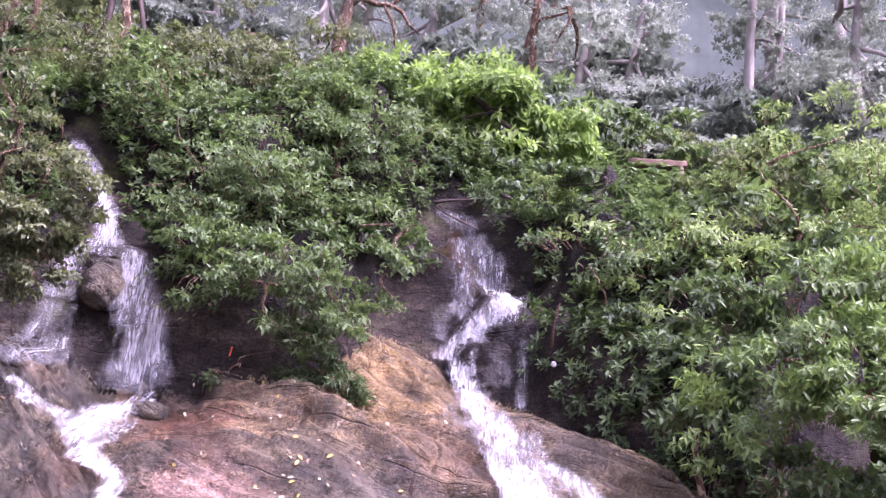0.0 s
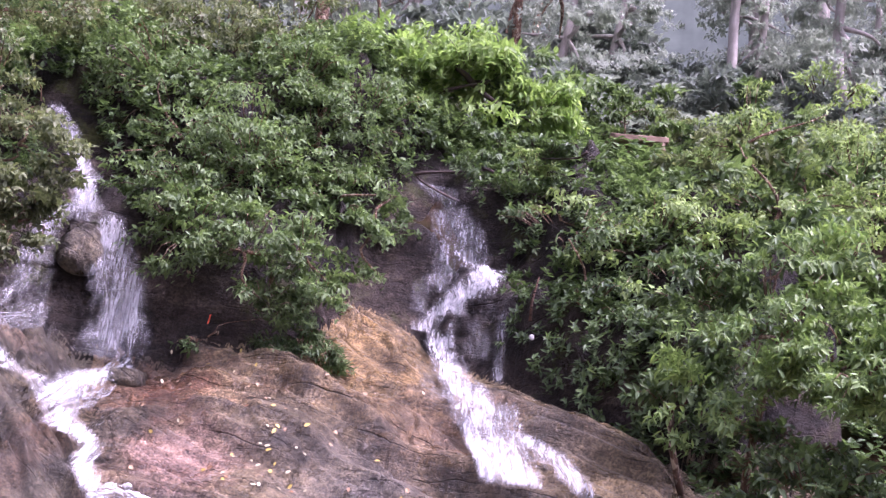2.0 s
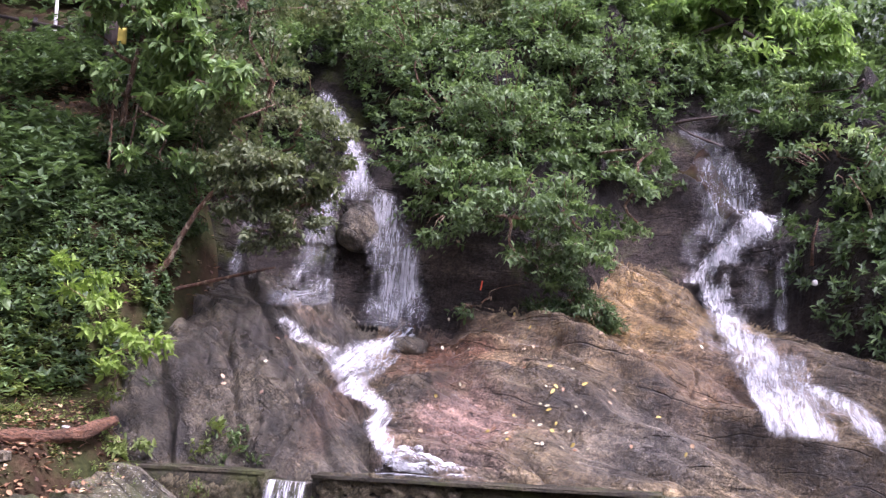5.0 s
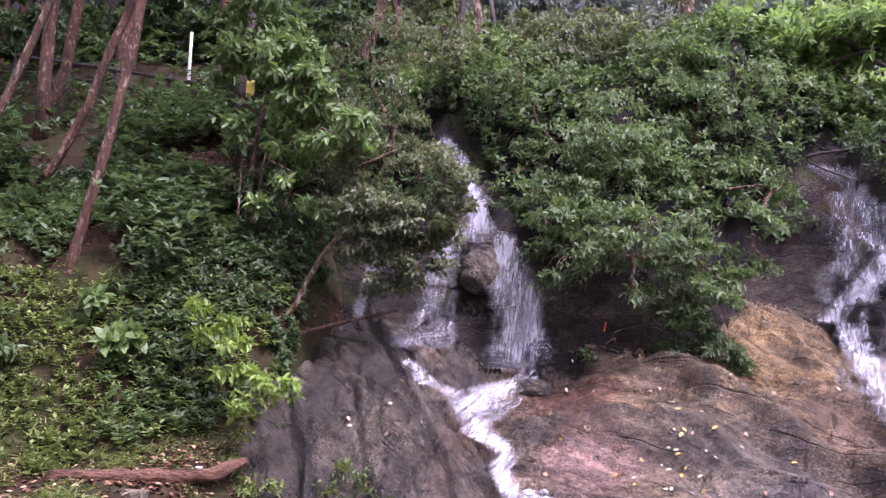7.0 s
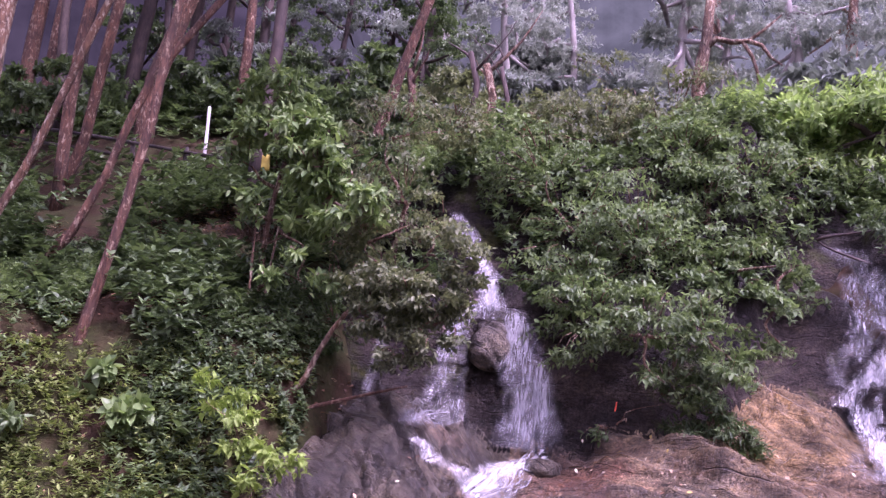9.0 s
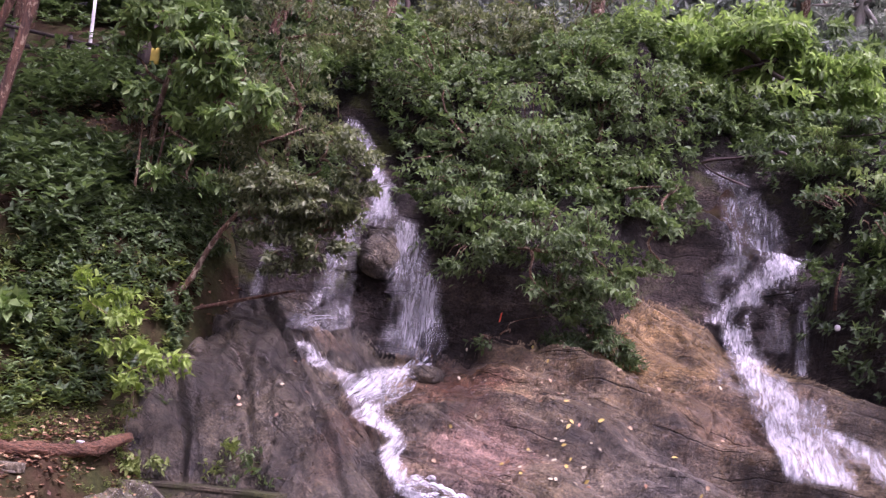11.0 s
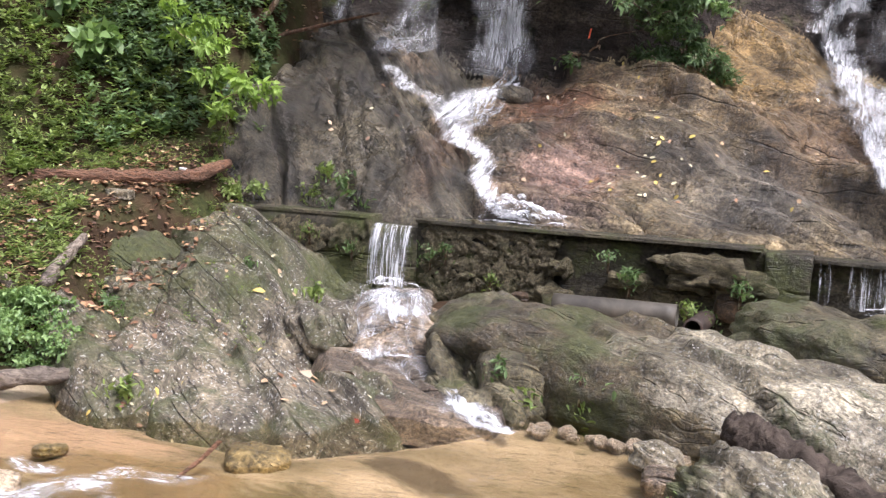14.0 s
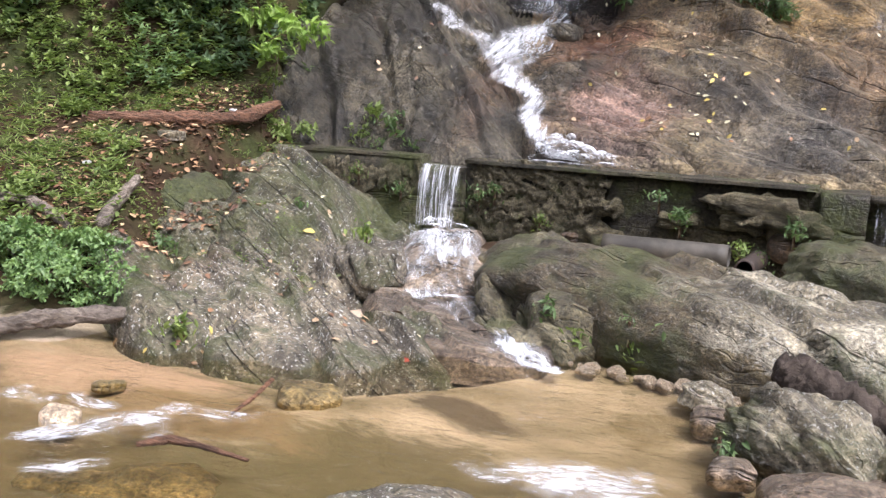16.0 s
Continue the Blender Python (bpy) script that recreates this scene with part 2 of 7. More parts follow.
def mixed(nt, fac, a, b, blend="MIX"):
    n = nt.nodes.new("ShaderNodeMix")
    n.data_type, n.blend_type = "RGBA", blend
    for i, v in ((0, fac), (6, a), (7, b)):
        if isinstance(v, (int, float)):
            n.inputs[i].default_value = v
        elif isinstance(v, tuple):
            n.inputs[i].default_value = (*v, 1)
        else:
            nt.links.new(v, n.inputs[i])
    return n.outputs[2]


def scaled(nt, co, sx, sy, sz, rot=(0, 0, 0)):
    """Coordinates turned first and stretched after, so that a grain can run askew."""
    if any(rot):
        r = nt.nodes.new("ShaderNodeMapping")
        nt.links.new(co, r.inputs[0])
        r.inputs["Rotation"].default_value = rot
        co = r.outputs[0]
    n = nt.nodes.new("ShaderNodeMapping")
    nt.links.new(co, n.inputs[0])
    n.inputs["Scale"].default_value = (sx, sy, sz)
    return n.outputs[0]


def noise_of(nt, co, scale, detail=4.0, rough=0.55, distort=0.0):
    n = node(nt, "ShaderNodeTexNoise", ("Vector", co), Scale=scale, Detail=detail, Roughness=rough, Distortion=distort)
    return n.outputs[0]


def finish(nt, shader, height=None, strength=0.3, distance=0.02, principled=None):
    out = nt.nodes.new("ShaderNodeOutputMaterial")
    nt.links.new(shader, out.inputs[0])
    if height is not None and principled is not None:
        b = node(nt, "ShaderNodeBump", ("Height", height), Strength=strength, Distance=distance)
        nt.links.new(b.outputs[0], principled.inputs["Normal"])


def math_of(nt, op, a, b=0.5, clamp=False):
    n = nt.nodes.new("ShaderNodeMath")
    n.operation, n.use_clamp = op, clamp
    for i, v in enumerate((a, b)):
        if isinstance(v, (int, float)):
            n.inputs[i].default_value = v
        else:
            nt.links.new(v, n.inputs[i])
    return n.outputs[0]


def spot_of(nt, co, centre, radii):
    """1 at a place, falling to 0 at the radii: where a stain of its own lies."""
    n = nt.nodes.new("ShaderNodeMapping")
    n.vector_type = "TEXTURE"
    nt.links.new(co, n.inputs[0])
    n.inputs["Location"].default_value = centre
    n.inputs["Scale"].default_value = radii
    g = nt.nodes.new("ShaderNodeTexGradient")
    g.gradient_type = "SPHERICAL"
    nt.links.new(n.outputs[0], g.inputs[0])
    return g.outputs[1]


def stone(name, stops, stain=(), moss=0.0, wet=0.45, streak=(0, 0, 0), speck=0.0, grain=9.0, coarse=0.9, cracks=0.7, band=0.7, gloss=0.5, chip=0.5, facet=0.8, split=1.0, ridge=1.0):
    """Rock: two scales of colour, stains (centre, radii, colour, amount), cracks with their shade painted in, moss in
    patches, damp sheen.
    """
    m, nt = material(name)
    co = nt.nodes.new("ShaderNodeTexCoord").outputs["Object"]
    big = noise_of(nt, co, coarse, 6, 0.66, 0.25)
    col = color_ramp(nt, big, stops)
    for centre, radii, tint, amount in stain:
        s = spot_of(nt, co, centre, radii)
        n2 = noise_of(nt, co, 1.6, 7, 0.72, 0.4)
        f = math_of(nt, "MULTIPLY", math_of(nt, "SUBTRACT", math_of(nt, "ADD", math_of(nt, "MULTIPLY", s, 0.9), math_of(nt, "MULTIPLY", n2, 1.5)), 0.95, True), amount * 2.0, True)
        col = mixed(nt, math_of(nt, "MULTIPLY", f, amount), col, tint)
    bands = noise_of(nt, scaled(nt, co, 0.55, 2.6, 2.6, streak), 1.3, 7, 0.68, 0.25)
    col = mixed(nt, band, col, color_ramp(nt, bands, [(0.30, (0.42, 0.40, 0.39)), (0.47, (0.92, 0.91, 0.89)), (0.70, (1.35, 1.31, 1.25))]), "MULTIPLY")
    # Dark seams along the grain: crevice shade put into the colour.
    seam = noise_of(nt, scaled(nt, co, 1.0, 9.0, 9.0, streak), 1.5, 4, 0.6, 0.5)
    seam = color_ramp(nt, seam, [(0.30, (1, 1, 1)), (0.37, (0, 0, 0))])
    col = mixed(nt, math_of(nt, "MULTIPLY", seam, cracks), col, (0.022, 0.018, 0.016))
    bent_co = mixed(nt, 0.10, co, node(nt, "ShaderNodeTexNoise", ("Vector", co), Scale=4.0, Detail=4.0).outputs[1])
    chips = None
    for sc, wt in ((1.0, 0.65), (2.6, 0.35)):
        ce = nt.nodes.new("ShaderNodeTexVoronoi")
        nt.links.new(scaled(nt, bent_co, 1.7 * sc, 5.0 * sc, 5.0 * sc, streak), ce.inputs["Vector"])
        ce.inputs["Scale"].default_value = 1.0
        sep = nt.nodes.new("ShaderNodeSeparateColor")
        nt.links.new(ce.outputs["Color"], sep.inputs[0])
        v = math_of(nt, "MULTIPLY", math_of(nt, "ADD", sep.outputs[0], math_of(nt, "MULTIPLY", ce.outputs["Distance"], 0.8)), wt)
        chips = v if chips is None else math_of(nt, "ADD", chips, v)
    col = mixed(nt, 0.4, col, color_ramp(nt, chips, [(0.15, (0.45, 0.44, 0.43)), (0.55, (1.0, 1.0, 1.0)), (1.0, (1.55, 1.53, 1.50))]), "MULTIPLY")
    damp = noise_of(nt, scaled(nt, co, 0.7, 1.5, 1.5, streak), 2.4, 5, 0.7, 0.2)
    col = mixed(nt, 0.75, col, color_ramp(nt, damp, [(0.40, (0.50, 0.48, 0.46)), (0.50, (1.0, 1.0, 1.0)), (0.62, (1.28, 1.26, 1.22))]), "MULTIPLY")
    fine = noise_of(nt, co, grain, 6, 0.72, 0.3)
    col = mixed(nt, 0.8, col, color_ramp(nt, fine, [(0.32, (0.38, 0.37, 0.36)), (0.5, (0.95, 0.95, 0.95)), (0.72, (1.5, 1.47, 1.42))]), "MULTIPLY")
    grit = noise_of(nt, co, 36, 4, 0.75)
    col = mixed(nt, 0.95, col, color_ramp(nt, grit, [(0.36, (0.42, 0.42, 0.42)), (0.64, (1.62, 1.62, 1.60))]), "MULTIPLY")
    if speck:
        sp = noise_of(nt, co, 44, 2, 0.6)
        col = mixed(nt, math_of(nt, "MULTIPLY", math_of(nt, "GREATER_THAN", sp, 0.63), speck), col, (0.55, 0.55, 0.51))
    warped = mixed(nt, 0.16, co, node(nt, "ShaderNodeTexNoise", ("Vector", co), Scale=1.6, Detail=5.0).outputs[1])
    line, planes, sheen = None, None, None
    bed = nt.nodes.new("ShaderNodeSeparateXYZ")
    nt.links.new(scaled(nt, co, 1, 1, 1, streak), bed.inputs[0])
    depth = math_of(nt, "ADD", bed.outputs[1], math_of(nt, "MULTIPLY", bed.outputs[2], 0.9))
    # Near-black bed lines paint the shade of cracks and ledges.
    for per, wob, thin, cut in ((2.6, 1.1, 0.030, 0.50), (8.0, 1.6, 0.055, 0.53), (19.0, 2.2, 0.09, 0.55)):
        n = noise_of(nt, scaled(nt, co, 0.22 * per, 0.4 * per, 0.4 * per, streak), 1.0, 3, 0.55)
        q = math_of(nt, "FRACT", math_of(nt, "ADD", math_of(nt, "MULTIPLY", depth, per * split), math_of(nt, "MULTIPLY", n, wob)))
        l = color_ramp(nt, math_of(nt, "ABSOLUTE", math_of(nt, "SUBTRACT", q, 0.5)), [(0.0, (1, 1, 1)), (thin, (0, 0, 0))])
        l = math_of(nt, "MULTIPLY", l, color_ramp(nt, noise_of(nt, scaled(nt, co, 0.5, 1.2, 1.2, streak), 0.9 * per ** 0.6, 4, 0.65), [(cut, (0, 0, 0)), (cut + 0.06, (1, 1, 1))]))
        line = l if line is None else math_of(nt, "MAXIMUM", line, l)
    for along, across, low, high in ((0.45, 1.35, 0.66, 1.30), (1.2, 3.6, 0.70, 1.26)):
        ce = nt.nodes.new("ShaderNodeTexVoronoi")
        nt.links.new(scaled(nt, warped, along * split, across * split, across * split, streak), ce.inputs["Vector"])
        ce.inputs["Scale"].default_value = 1.0
        sep = nt.nodes.new("ShaderNodeSeparateColor")
        nt.links.new(ce.outputs["Color"], sep.inputs[0])
        tone = color_ramp(nt, sep.outputs[0], [(0.0, (low,) * 3), (1.0, (high, high * 0.99, high * 0.97))])
        col = mixed(nt, facet, col, tone, "MULTIPLY")
        h = math_of(nt, "MULTIPLY", sep.outputs[1], 0.6 / across)
        planes = h if planes is None else math_of(nt, "ADD", planes, h)
        sheen = sep.outputs[2] if sheen is None else math_of(nt, "ADD", math_of(nt, "MULTIPLY", sheen, 0.6), math_of(nt, "MULTIPLY", sep.outputs[2], 0.4))
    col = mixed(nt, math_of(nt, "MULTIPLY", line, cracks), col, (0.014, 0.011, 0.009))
    if moss:
        up = nt.nodes.new("ShaderNodeNewGeometry").outputs["Position"]
        mn = noise_of(nt, up, 1.3, 6, 0.7, 0.4)
        f = color_ramp(nt, mn, [(0.62 - moss * 0.4, (0, 0, 0)), (0.74 - moss * 0.4, (1, 1, 1))])
        mcol = color_ramp(nt, noise_of(nt, co, 25, 4, 0.7), [(0.3, (0.018, 0.026, 0.006)), (0.7, (0.088, 0.096, 0.022))])
        col = mixed(nt, math_of(nt, "MULTIPLY", f, 0.8), col, mcol)
    p = node(nt, "ShaderNodeBsdfPrincipled", ("Base Color", col))
    p.inputs["Specular IOR Level"].default_value = gloss
    rough = color_ramp(nt, noise_of(nt, co, 1.7, 5, 0.65), [(0.35, (0.62 - wet * 0.75,) * 3), (0.65, (0.80 - wet * 0.35,) * 3)])
    nt.links.new(math_of(nt, "ADD", rough, math_of(nt, "MULTIPLY", math_of(nt, "SUBTRACT", sheen, 0.5), 0.5), True), p.inputs["Roughness"])
    h = math_of(nt, "ADD", math_of(nt, "MULTIPLY", fine, 0.7), math_of(nt, "ADD", math_of(nt, "MULTIPLY", bands, 0.6 * ridge), math_of(nt, "MULTIPLY", grit, 0.35)))
    h = math_of(nt, "ADD", h, math_of(nt, "ADD", math_of(nt, "MULTIPLY", chips, chip * 0.5), math_of(nt, "MULTIPLY", planes, chip * 2.0)))
    h = math_of(nt, "SUBTRACT", h, math_of(nt, "ADD", math_of(nt, "MULTIPLY", line, 0.5 * ridge), math_of(nt, "MULTIPLY", seam, 0.35 * ridge)))
    finish(nt, p.outputs[0], h, 1.0, 0.07, p)
    return m


def bark_material(name, lo, hi, fleck, amount, seed_shift=0.0):
    """Bark: vertical grain, dark furrows, and pale lichen in ragged flecks."""
    m, nt = material(name)
    co = nt.nodes.new("ShaderNodeTexCoord").outputs["Object"]
    a = noise_of(nt, scaled(nt, co, 4, 4, 0.8), 7, 6, 0.7, 0.4)
    col = color_ramp(nt, a, [(0.3, lo), (0.7, hi)])
    b = noise_of(nt, scaled(nt, co, 1.3, 1.3, 0.6), 13, 5, 0.7, 0.6)
    col = mixed(nt, color_ramp(nt, b, [(0.66 - amount, (0, 0, 0)), (0.72 - amount, (0.9, 0.9, 0.9))]), col, fleck)
    d = noise_of(nt, co, 2.2, 4, 0.6)
    col = mixed(nt, 0.8, col, color_ramp(nt, d, [(0.35, (0.4, 0.38, 0.36)), (0.65, (1.4, 1.4, 1.4))]), "MULTIPLY")
    p = node(nt, "ShaderNodeBsdfPrincipled", ("Base Color", col), Roughness=0.85)
    finish(nt, p.outputs[0], math_of(nt, "ADD", a, math_of(nt, "MULTIPLY", b, 0.6)), 1.0, 0.05, p)
    return m


def plain(name, lo, hi, scale=6.0, rough=0.7, bump=0.3, stretch=(1, 1, 1), spec=0.4, distance=0.01):
    """Two colours in noise, with relief; for bark, soil, wood, pipe and the like."""
    m, nt = material(name)
    co = nt.nodes.new("ShaderNodeTexCoord").outputs["Object"]
    v = scaled(nt, co, *stretch)
    a = noise_of(nt, v, scale, 6, 0.65, 0.3)
    b = noise_of(nt, co, scale * 0.22, 4, 0.6)
    col = color_ramp(nt, a, [(0.3, lo), (0.7, hi)])
    col = mixed(nt, 0.7, col, color_ramp(nt, b, [(0.35, (0.45, 0.45, 0.45)), (0.65, (1.5, 1.5, 1.5))]), "MULTIPLY")
    p = node(nt, "ShaderNodeBsdfPrincipled", ("Base Color", col), Roughness=rough)
    p.inputs["Specular IOR Level"].default_value = spec
    finish(nt, p.outputs[0], a, bump, distance, p)
    return m


def leaf_material(name, dark, light, rough=0.38, through=0.35, rare=None, spec=0.26, glow=(1.15, 1.25, 0.7)):
    """Leaves: every leaf has its own green; light passes through them a little."""
    m, nt = material(name)
    g = nt.nodes.new("ShaderNodeNewGeometry")
    co = nt.nodes.new("ShaderNodeTexCoord").outputs["Object"]
    patch = noise_of(nt, co, 1.1, 3, 0.6)
    r = math_of(nt, "ADD", math_of(nt, "MULTIPLY", g.outputs["Random Per Island"], 0.65), math_of(nt, "MULTIPLY", patch, 0.5))
    mid = tuple((a + b) / 2 for a, b in zip(dark, light))
    stops = [(0.15, dark), (0.5, mid), (0.9, light)]
    if rare:
        stops += [(0.965, light), (0.985, rare)]
    col = color_ramp(nt, r, stops)
    p = node(nt, "ShaderNodeBsdfPrincipled", ("Base Color", col), Roughness=rough)
    p.inputs["Specular IOR Level"].default_value = spec
    t = node(nt, "ShaderNodeBsdfTranslucent", ("Color", mixed(nt, 1.0, col, glow, "MULTIPLY")))
    mx = node(nt, "ShaderNodeMixShader", (1, p.outputs[0]), (2, t.outputs[0]), Fac=through)
    finish(nt, mx.outputs[0])
    return m


def foam_material(name, across, along, gain=3.0, white=0.85, top=0.95, bumpy=0.3):
    """Falling water: soft white strands drawn out along the flow, thinning to nothing where the sheet is thin."""
    m, nt = material(name)
    uv = nt.nodes.new("ShaderNodeUVMap").outputs[0]
    dens = node(nt, "ShaderNodeAttribute", attribute_name="thickness").outputs["Fac"]
    a = noise_of(nt, scaled(nt, uv, across, along, 1), 1.0, 4, 0.6, 0.5)
    b = noise_of(nt, scaled(nt, uv, across * 2.6, along * 2.6, 1), 1.0, 4, 0.65, 0.4)
    c = noise_of(nt, scaled(nt, uv, across * 0.22, along * 0.6, 1), 1.0, 2, 0.5)
    s = math_of(nt, "ADD", math_of(nt, "MULTIPLY", a, 0.45), math_of(nt, "ADD", math_of(nt, "MULTIPLY", b, 0.35), math_of(nt, "MULTIPLY", c, 0.35)))
    s = math_of(nt, "MULTIPLY", math_of(nt, "SUBTRACT", s, 0.575), gain)
    s = math_of(nt, "ADD", s, math_of(nt, "ADD", math_of(nt, "MULTIPLY", math_of(nt, "SUBTRACT", dens, 0.5), 1.3), 0.22))
    fac = math_of(nt, "MULTIPLY", color_ramp(nt, s, [(0.0, (0, 0, 0)), (0.35, (0.30, 0.30, 0.30)), (0.8, (1, 1, 1))]), top)
    fac = math_of(nt, "MULTIPLY", fac, color_ramp(nt, dens, [(0.0, (0, 0, 0)), (0.25, (1, 1, 1))]))
    tone = color_ramp(nt, math_of(nt, "ADD", math_of(nt, "MULTIPLY", b, 0.5), math_of(nt, "MULTIPLY", a, 0.5)), [(0.36, (white * 0.72, white * 0.74, white * 0.76)), (0.60, (white,) * 3)])
    p = node(nt, "ShaderNodeBsdfPrincipled", ("Base Color", tone), Roughness=0.5)
    tl = node(nt, "ShaderNodeBsdfTranslucent", ("Color", tone))
    body = node(nt, "ShaderNodeMixShader", (1, p.outputs[0]), (2, tl.outputs[0]), Fac=0.3)
    tr = node(nt, "ShaderNodeBsdfTransparent", Color=(1, 1, 1, 1))
    mx = node(nt, "ShaderNodeMixShader", (0, fac), (1, tr.outputs[0]), (2, body.outputs[0]))
    finish(nt, mx.outputs[0], a, bumpy, 0.01, p)
    return m


def water_material(name, tint, ripple, rough=0.04):
    """Shallow clear water: gloss by Fresnel over a tinted, see-through body."""
    m, nt = material(name)
    co = nt.nodes.new("ShaderNodeTexCoord").outputs["Object"]
    v = scaled(nt, co, 1.0, 2.2, 1.0)
    h = math_of(nt, "ADD", noise_of(nt, v, 5.0, 4, 0.6, 0.8), math_of(nt, "MULTIPLY", noise_of(nt, v, 14.0, 3, 0.6, 0.5), 0.35))
    b = node(nt, "ShaderNodeBump", ("Height", h), Strength=ripple, Distance=0.05)
    tr = node(nt, "ShaderNodeBsdfTransparent", Color=(*tint, 1))
    gl = node(nt, "ShaderNodeBsdfGlossy", ("Normal", b.outputs[0]), Roughness=rough)
    f = node(nt, "ShaderNodeFresnel", ("Normal", b.outputs[0]), IOR=1.33)
    mx = node(nt, "ShaderNodeMixShader", (0, f.outputs[0]), (1, tr.outputs[0]), (2, gl.outputs[0]))
    finish(nt, mx.outputs[0])
    return m


# ---- mesh helpers ----
def mesh_of(name, verts, faces, mat=None, smooth=True, uv=None, density=None):
    """A mesh from arrays: verts (n, 3), faces (m, 3 or 4) or a list of tuples."""
    me = bpy.data.meshes.new(name)
    verts = np.asarray(verts, np.float32)
    if isinstance(faces, np.ndarray):
        k = faces.shape[1]
        me.vertices.add(len(verts))
        me.vertices.foreach_set("co", verts.ravel())
        me.loops.add(faces.size)
        me.loops.foreach_set("vertex_index", faces.ravel().astype(np.int32))
        me.polygons.add(len(faces))
        me.polygons.foreach_set("loop_start", np.arange(0, faces.size, k, dtype=np.int32))
        me.update(calc_edges=True)
    else:
        me.from_pydata(verts.tolist(), [], faces)
    me.polygons.foreach_set("use_smooth", np.full(len(me.polygons), bool(smooth)))
    if uv is not None:
        idx = np.empty(len(me.loops), np.int32)
        me.loops.foreach_get("vertex_index", idx)
        layer = me.uv_layers.new(name="UVMap")
        layer.data.foreach_set("uv", np.asarray(uv, np.float32)[idx].ravel())
    if density is not None:
        att = me.attributes.new("thickness", "FLOAT", "POINT")
        att.data.foreach_set("value", np.asarray(density, np.float32))
    if mat:
        me.materials.append(mat)
    return me


def part(name, data, mat=None, parent=None, label=""):
    """One mesh object under a thing; data is a bmesh or a mesh."""
    if isinstance(data, bmesh.types.BMesh):
        me = bpy.data.meshes.new(name)
        data.to_mesh(me)
        data.free()
        if mat:
            me.materials.append(mat)
        data = me
    ob = new(name, data)
    if parent is not None:
        ob.parent = parent
    return tagged(ob, label)


def thing(name, at, label, category, group="", kind=""):
    """An Empty at the thing's base; its parts are laid out from there."""
    ob = new(name)
    ob.empty_display_size = 0.1
    ob.location = at
    return tagged(ob, label, category, group, kind)


def grid_mesh(name, xs, ys, height, mat, keep=None):
    X, Y = np.meshgrid(xs, ys)
    Z = height(X, Y)
    n, m = X.shape
    i = np.arange(n * m).reshape(n, m)
    f = np.stack([i[:-1, :-1], i[:-1, 1:], i[1:, 1:], i[1:, :-1]], -1).reshape(-1, 4)
    v = np.stack([X, Y, Z], -1).reshape(-1, 3)
    if keep is not None:
        ok = keep(X, Y, Z).reshape(-1)
        f = f[ok[f].all(1)]
        used = np.unique(f)
        back = np.full(len(v), -1)
        back[used] = np.arange(len(used))
        v, f = v[used], back[f]
    return mesh_of(name, v, f, mat)


def sphere_points(level):
    bm = bmesh.new()
    bmesh.ops.create_icosphere(bm, subdivisions=level, radius=1)
    v = np.array([q.co[:] for q in bm.verts])
    f = np.array([[q.index for q in p.verts] for p in bm.faces])
    bm.free()
    return v, f


def boulder_mesh(name, half, seed, mat, level=5, rough=0.16, block=0.75, layer=0.025, lay_dir=(0.5, 0.3, 1.0), freq=1.4, fine=0.012, groove=0.05, flank=None, crag=0.10):
    """A worn boulder: a rounded block with ledges, dents and grain."""
    v, f = sphere_points(level)
    p = v / (np.abs(v) ** (2 / block)).sum(1, keepdims=True) ** (block / 2)
    p = p * np.asarray(half)
    n = v / np.linalg.norm(v, axis=1, keepdims=True)
    big = fbm(p[:, 0] * freq, p[:, 1] * freq, p[:, 2] * freq + seed * 3.7, 4, seed)
    p = p + n * (big * rough * min(half) * 1.6)[:, None]
    q = p @ (np.asarray(lay_dir) / np.linalg.norm(lay_dir)) * (3.2 / max(min(half), 0.15)) * 0.6 + 1.1 * fbm(p[:, 0] * freq, p[:, 1] * freq, p[:, 2] * freq, 3, seed + 9)
    p = p + n * ((terraces(q, 0.15) - q) * layer * min(half))[:, None]
    along = np.array([0.85, -0.35, -0.25])
    s1 = p @ along
    cr = p - np.outer(s1, along)
    gro = smooth_noise(s1 * 1.6 * freq, cr[:, 1] * 6 * freq, cr[:, 2] * 6 * freq + seed, seed + 2)
    p = p - n * (ramp(0.10, 0.34, gro) * groove * min(half))[:, None]
    p = p + n * (fine * fbm(p[:, 0] * 9, p[:, 1] * 9, p[:, 2] * 9, 3, seed + 4))[:, None]
    ang = facets(p[:, 0] + 0.4 * p[:, 2], p[:, 1] + 0.7 * p[:, 2] + seed, -0.5, 0.55 * freq / max(min(half), 0.2), 1.5 * freq / max(min(half), 0.2), seed + 30)
    p = p + n * (ang * crag * min(half))[:, None]
    me = mesh_of(name, p, f, mat)
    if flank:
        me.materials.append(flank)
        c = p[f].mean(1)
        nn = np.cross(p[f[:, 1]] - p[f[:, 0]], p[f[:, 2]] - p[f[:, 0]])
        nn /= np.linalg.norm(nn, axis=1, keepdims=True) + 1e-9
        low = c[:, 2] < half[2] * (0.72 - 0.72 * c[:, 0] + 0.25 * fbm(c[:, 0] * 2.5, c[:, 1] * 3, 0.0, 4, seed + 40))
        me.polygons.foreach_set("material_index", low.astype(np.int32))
    return me


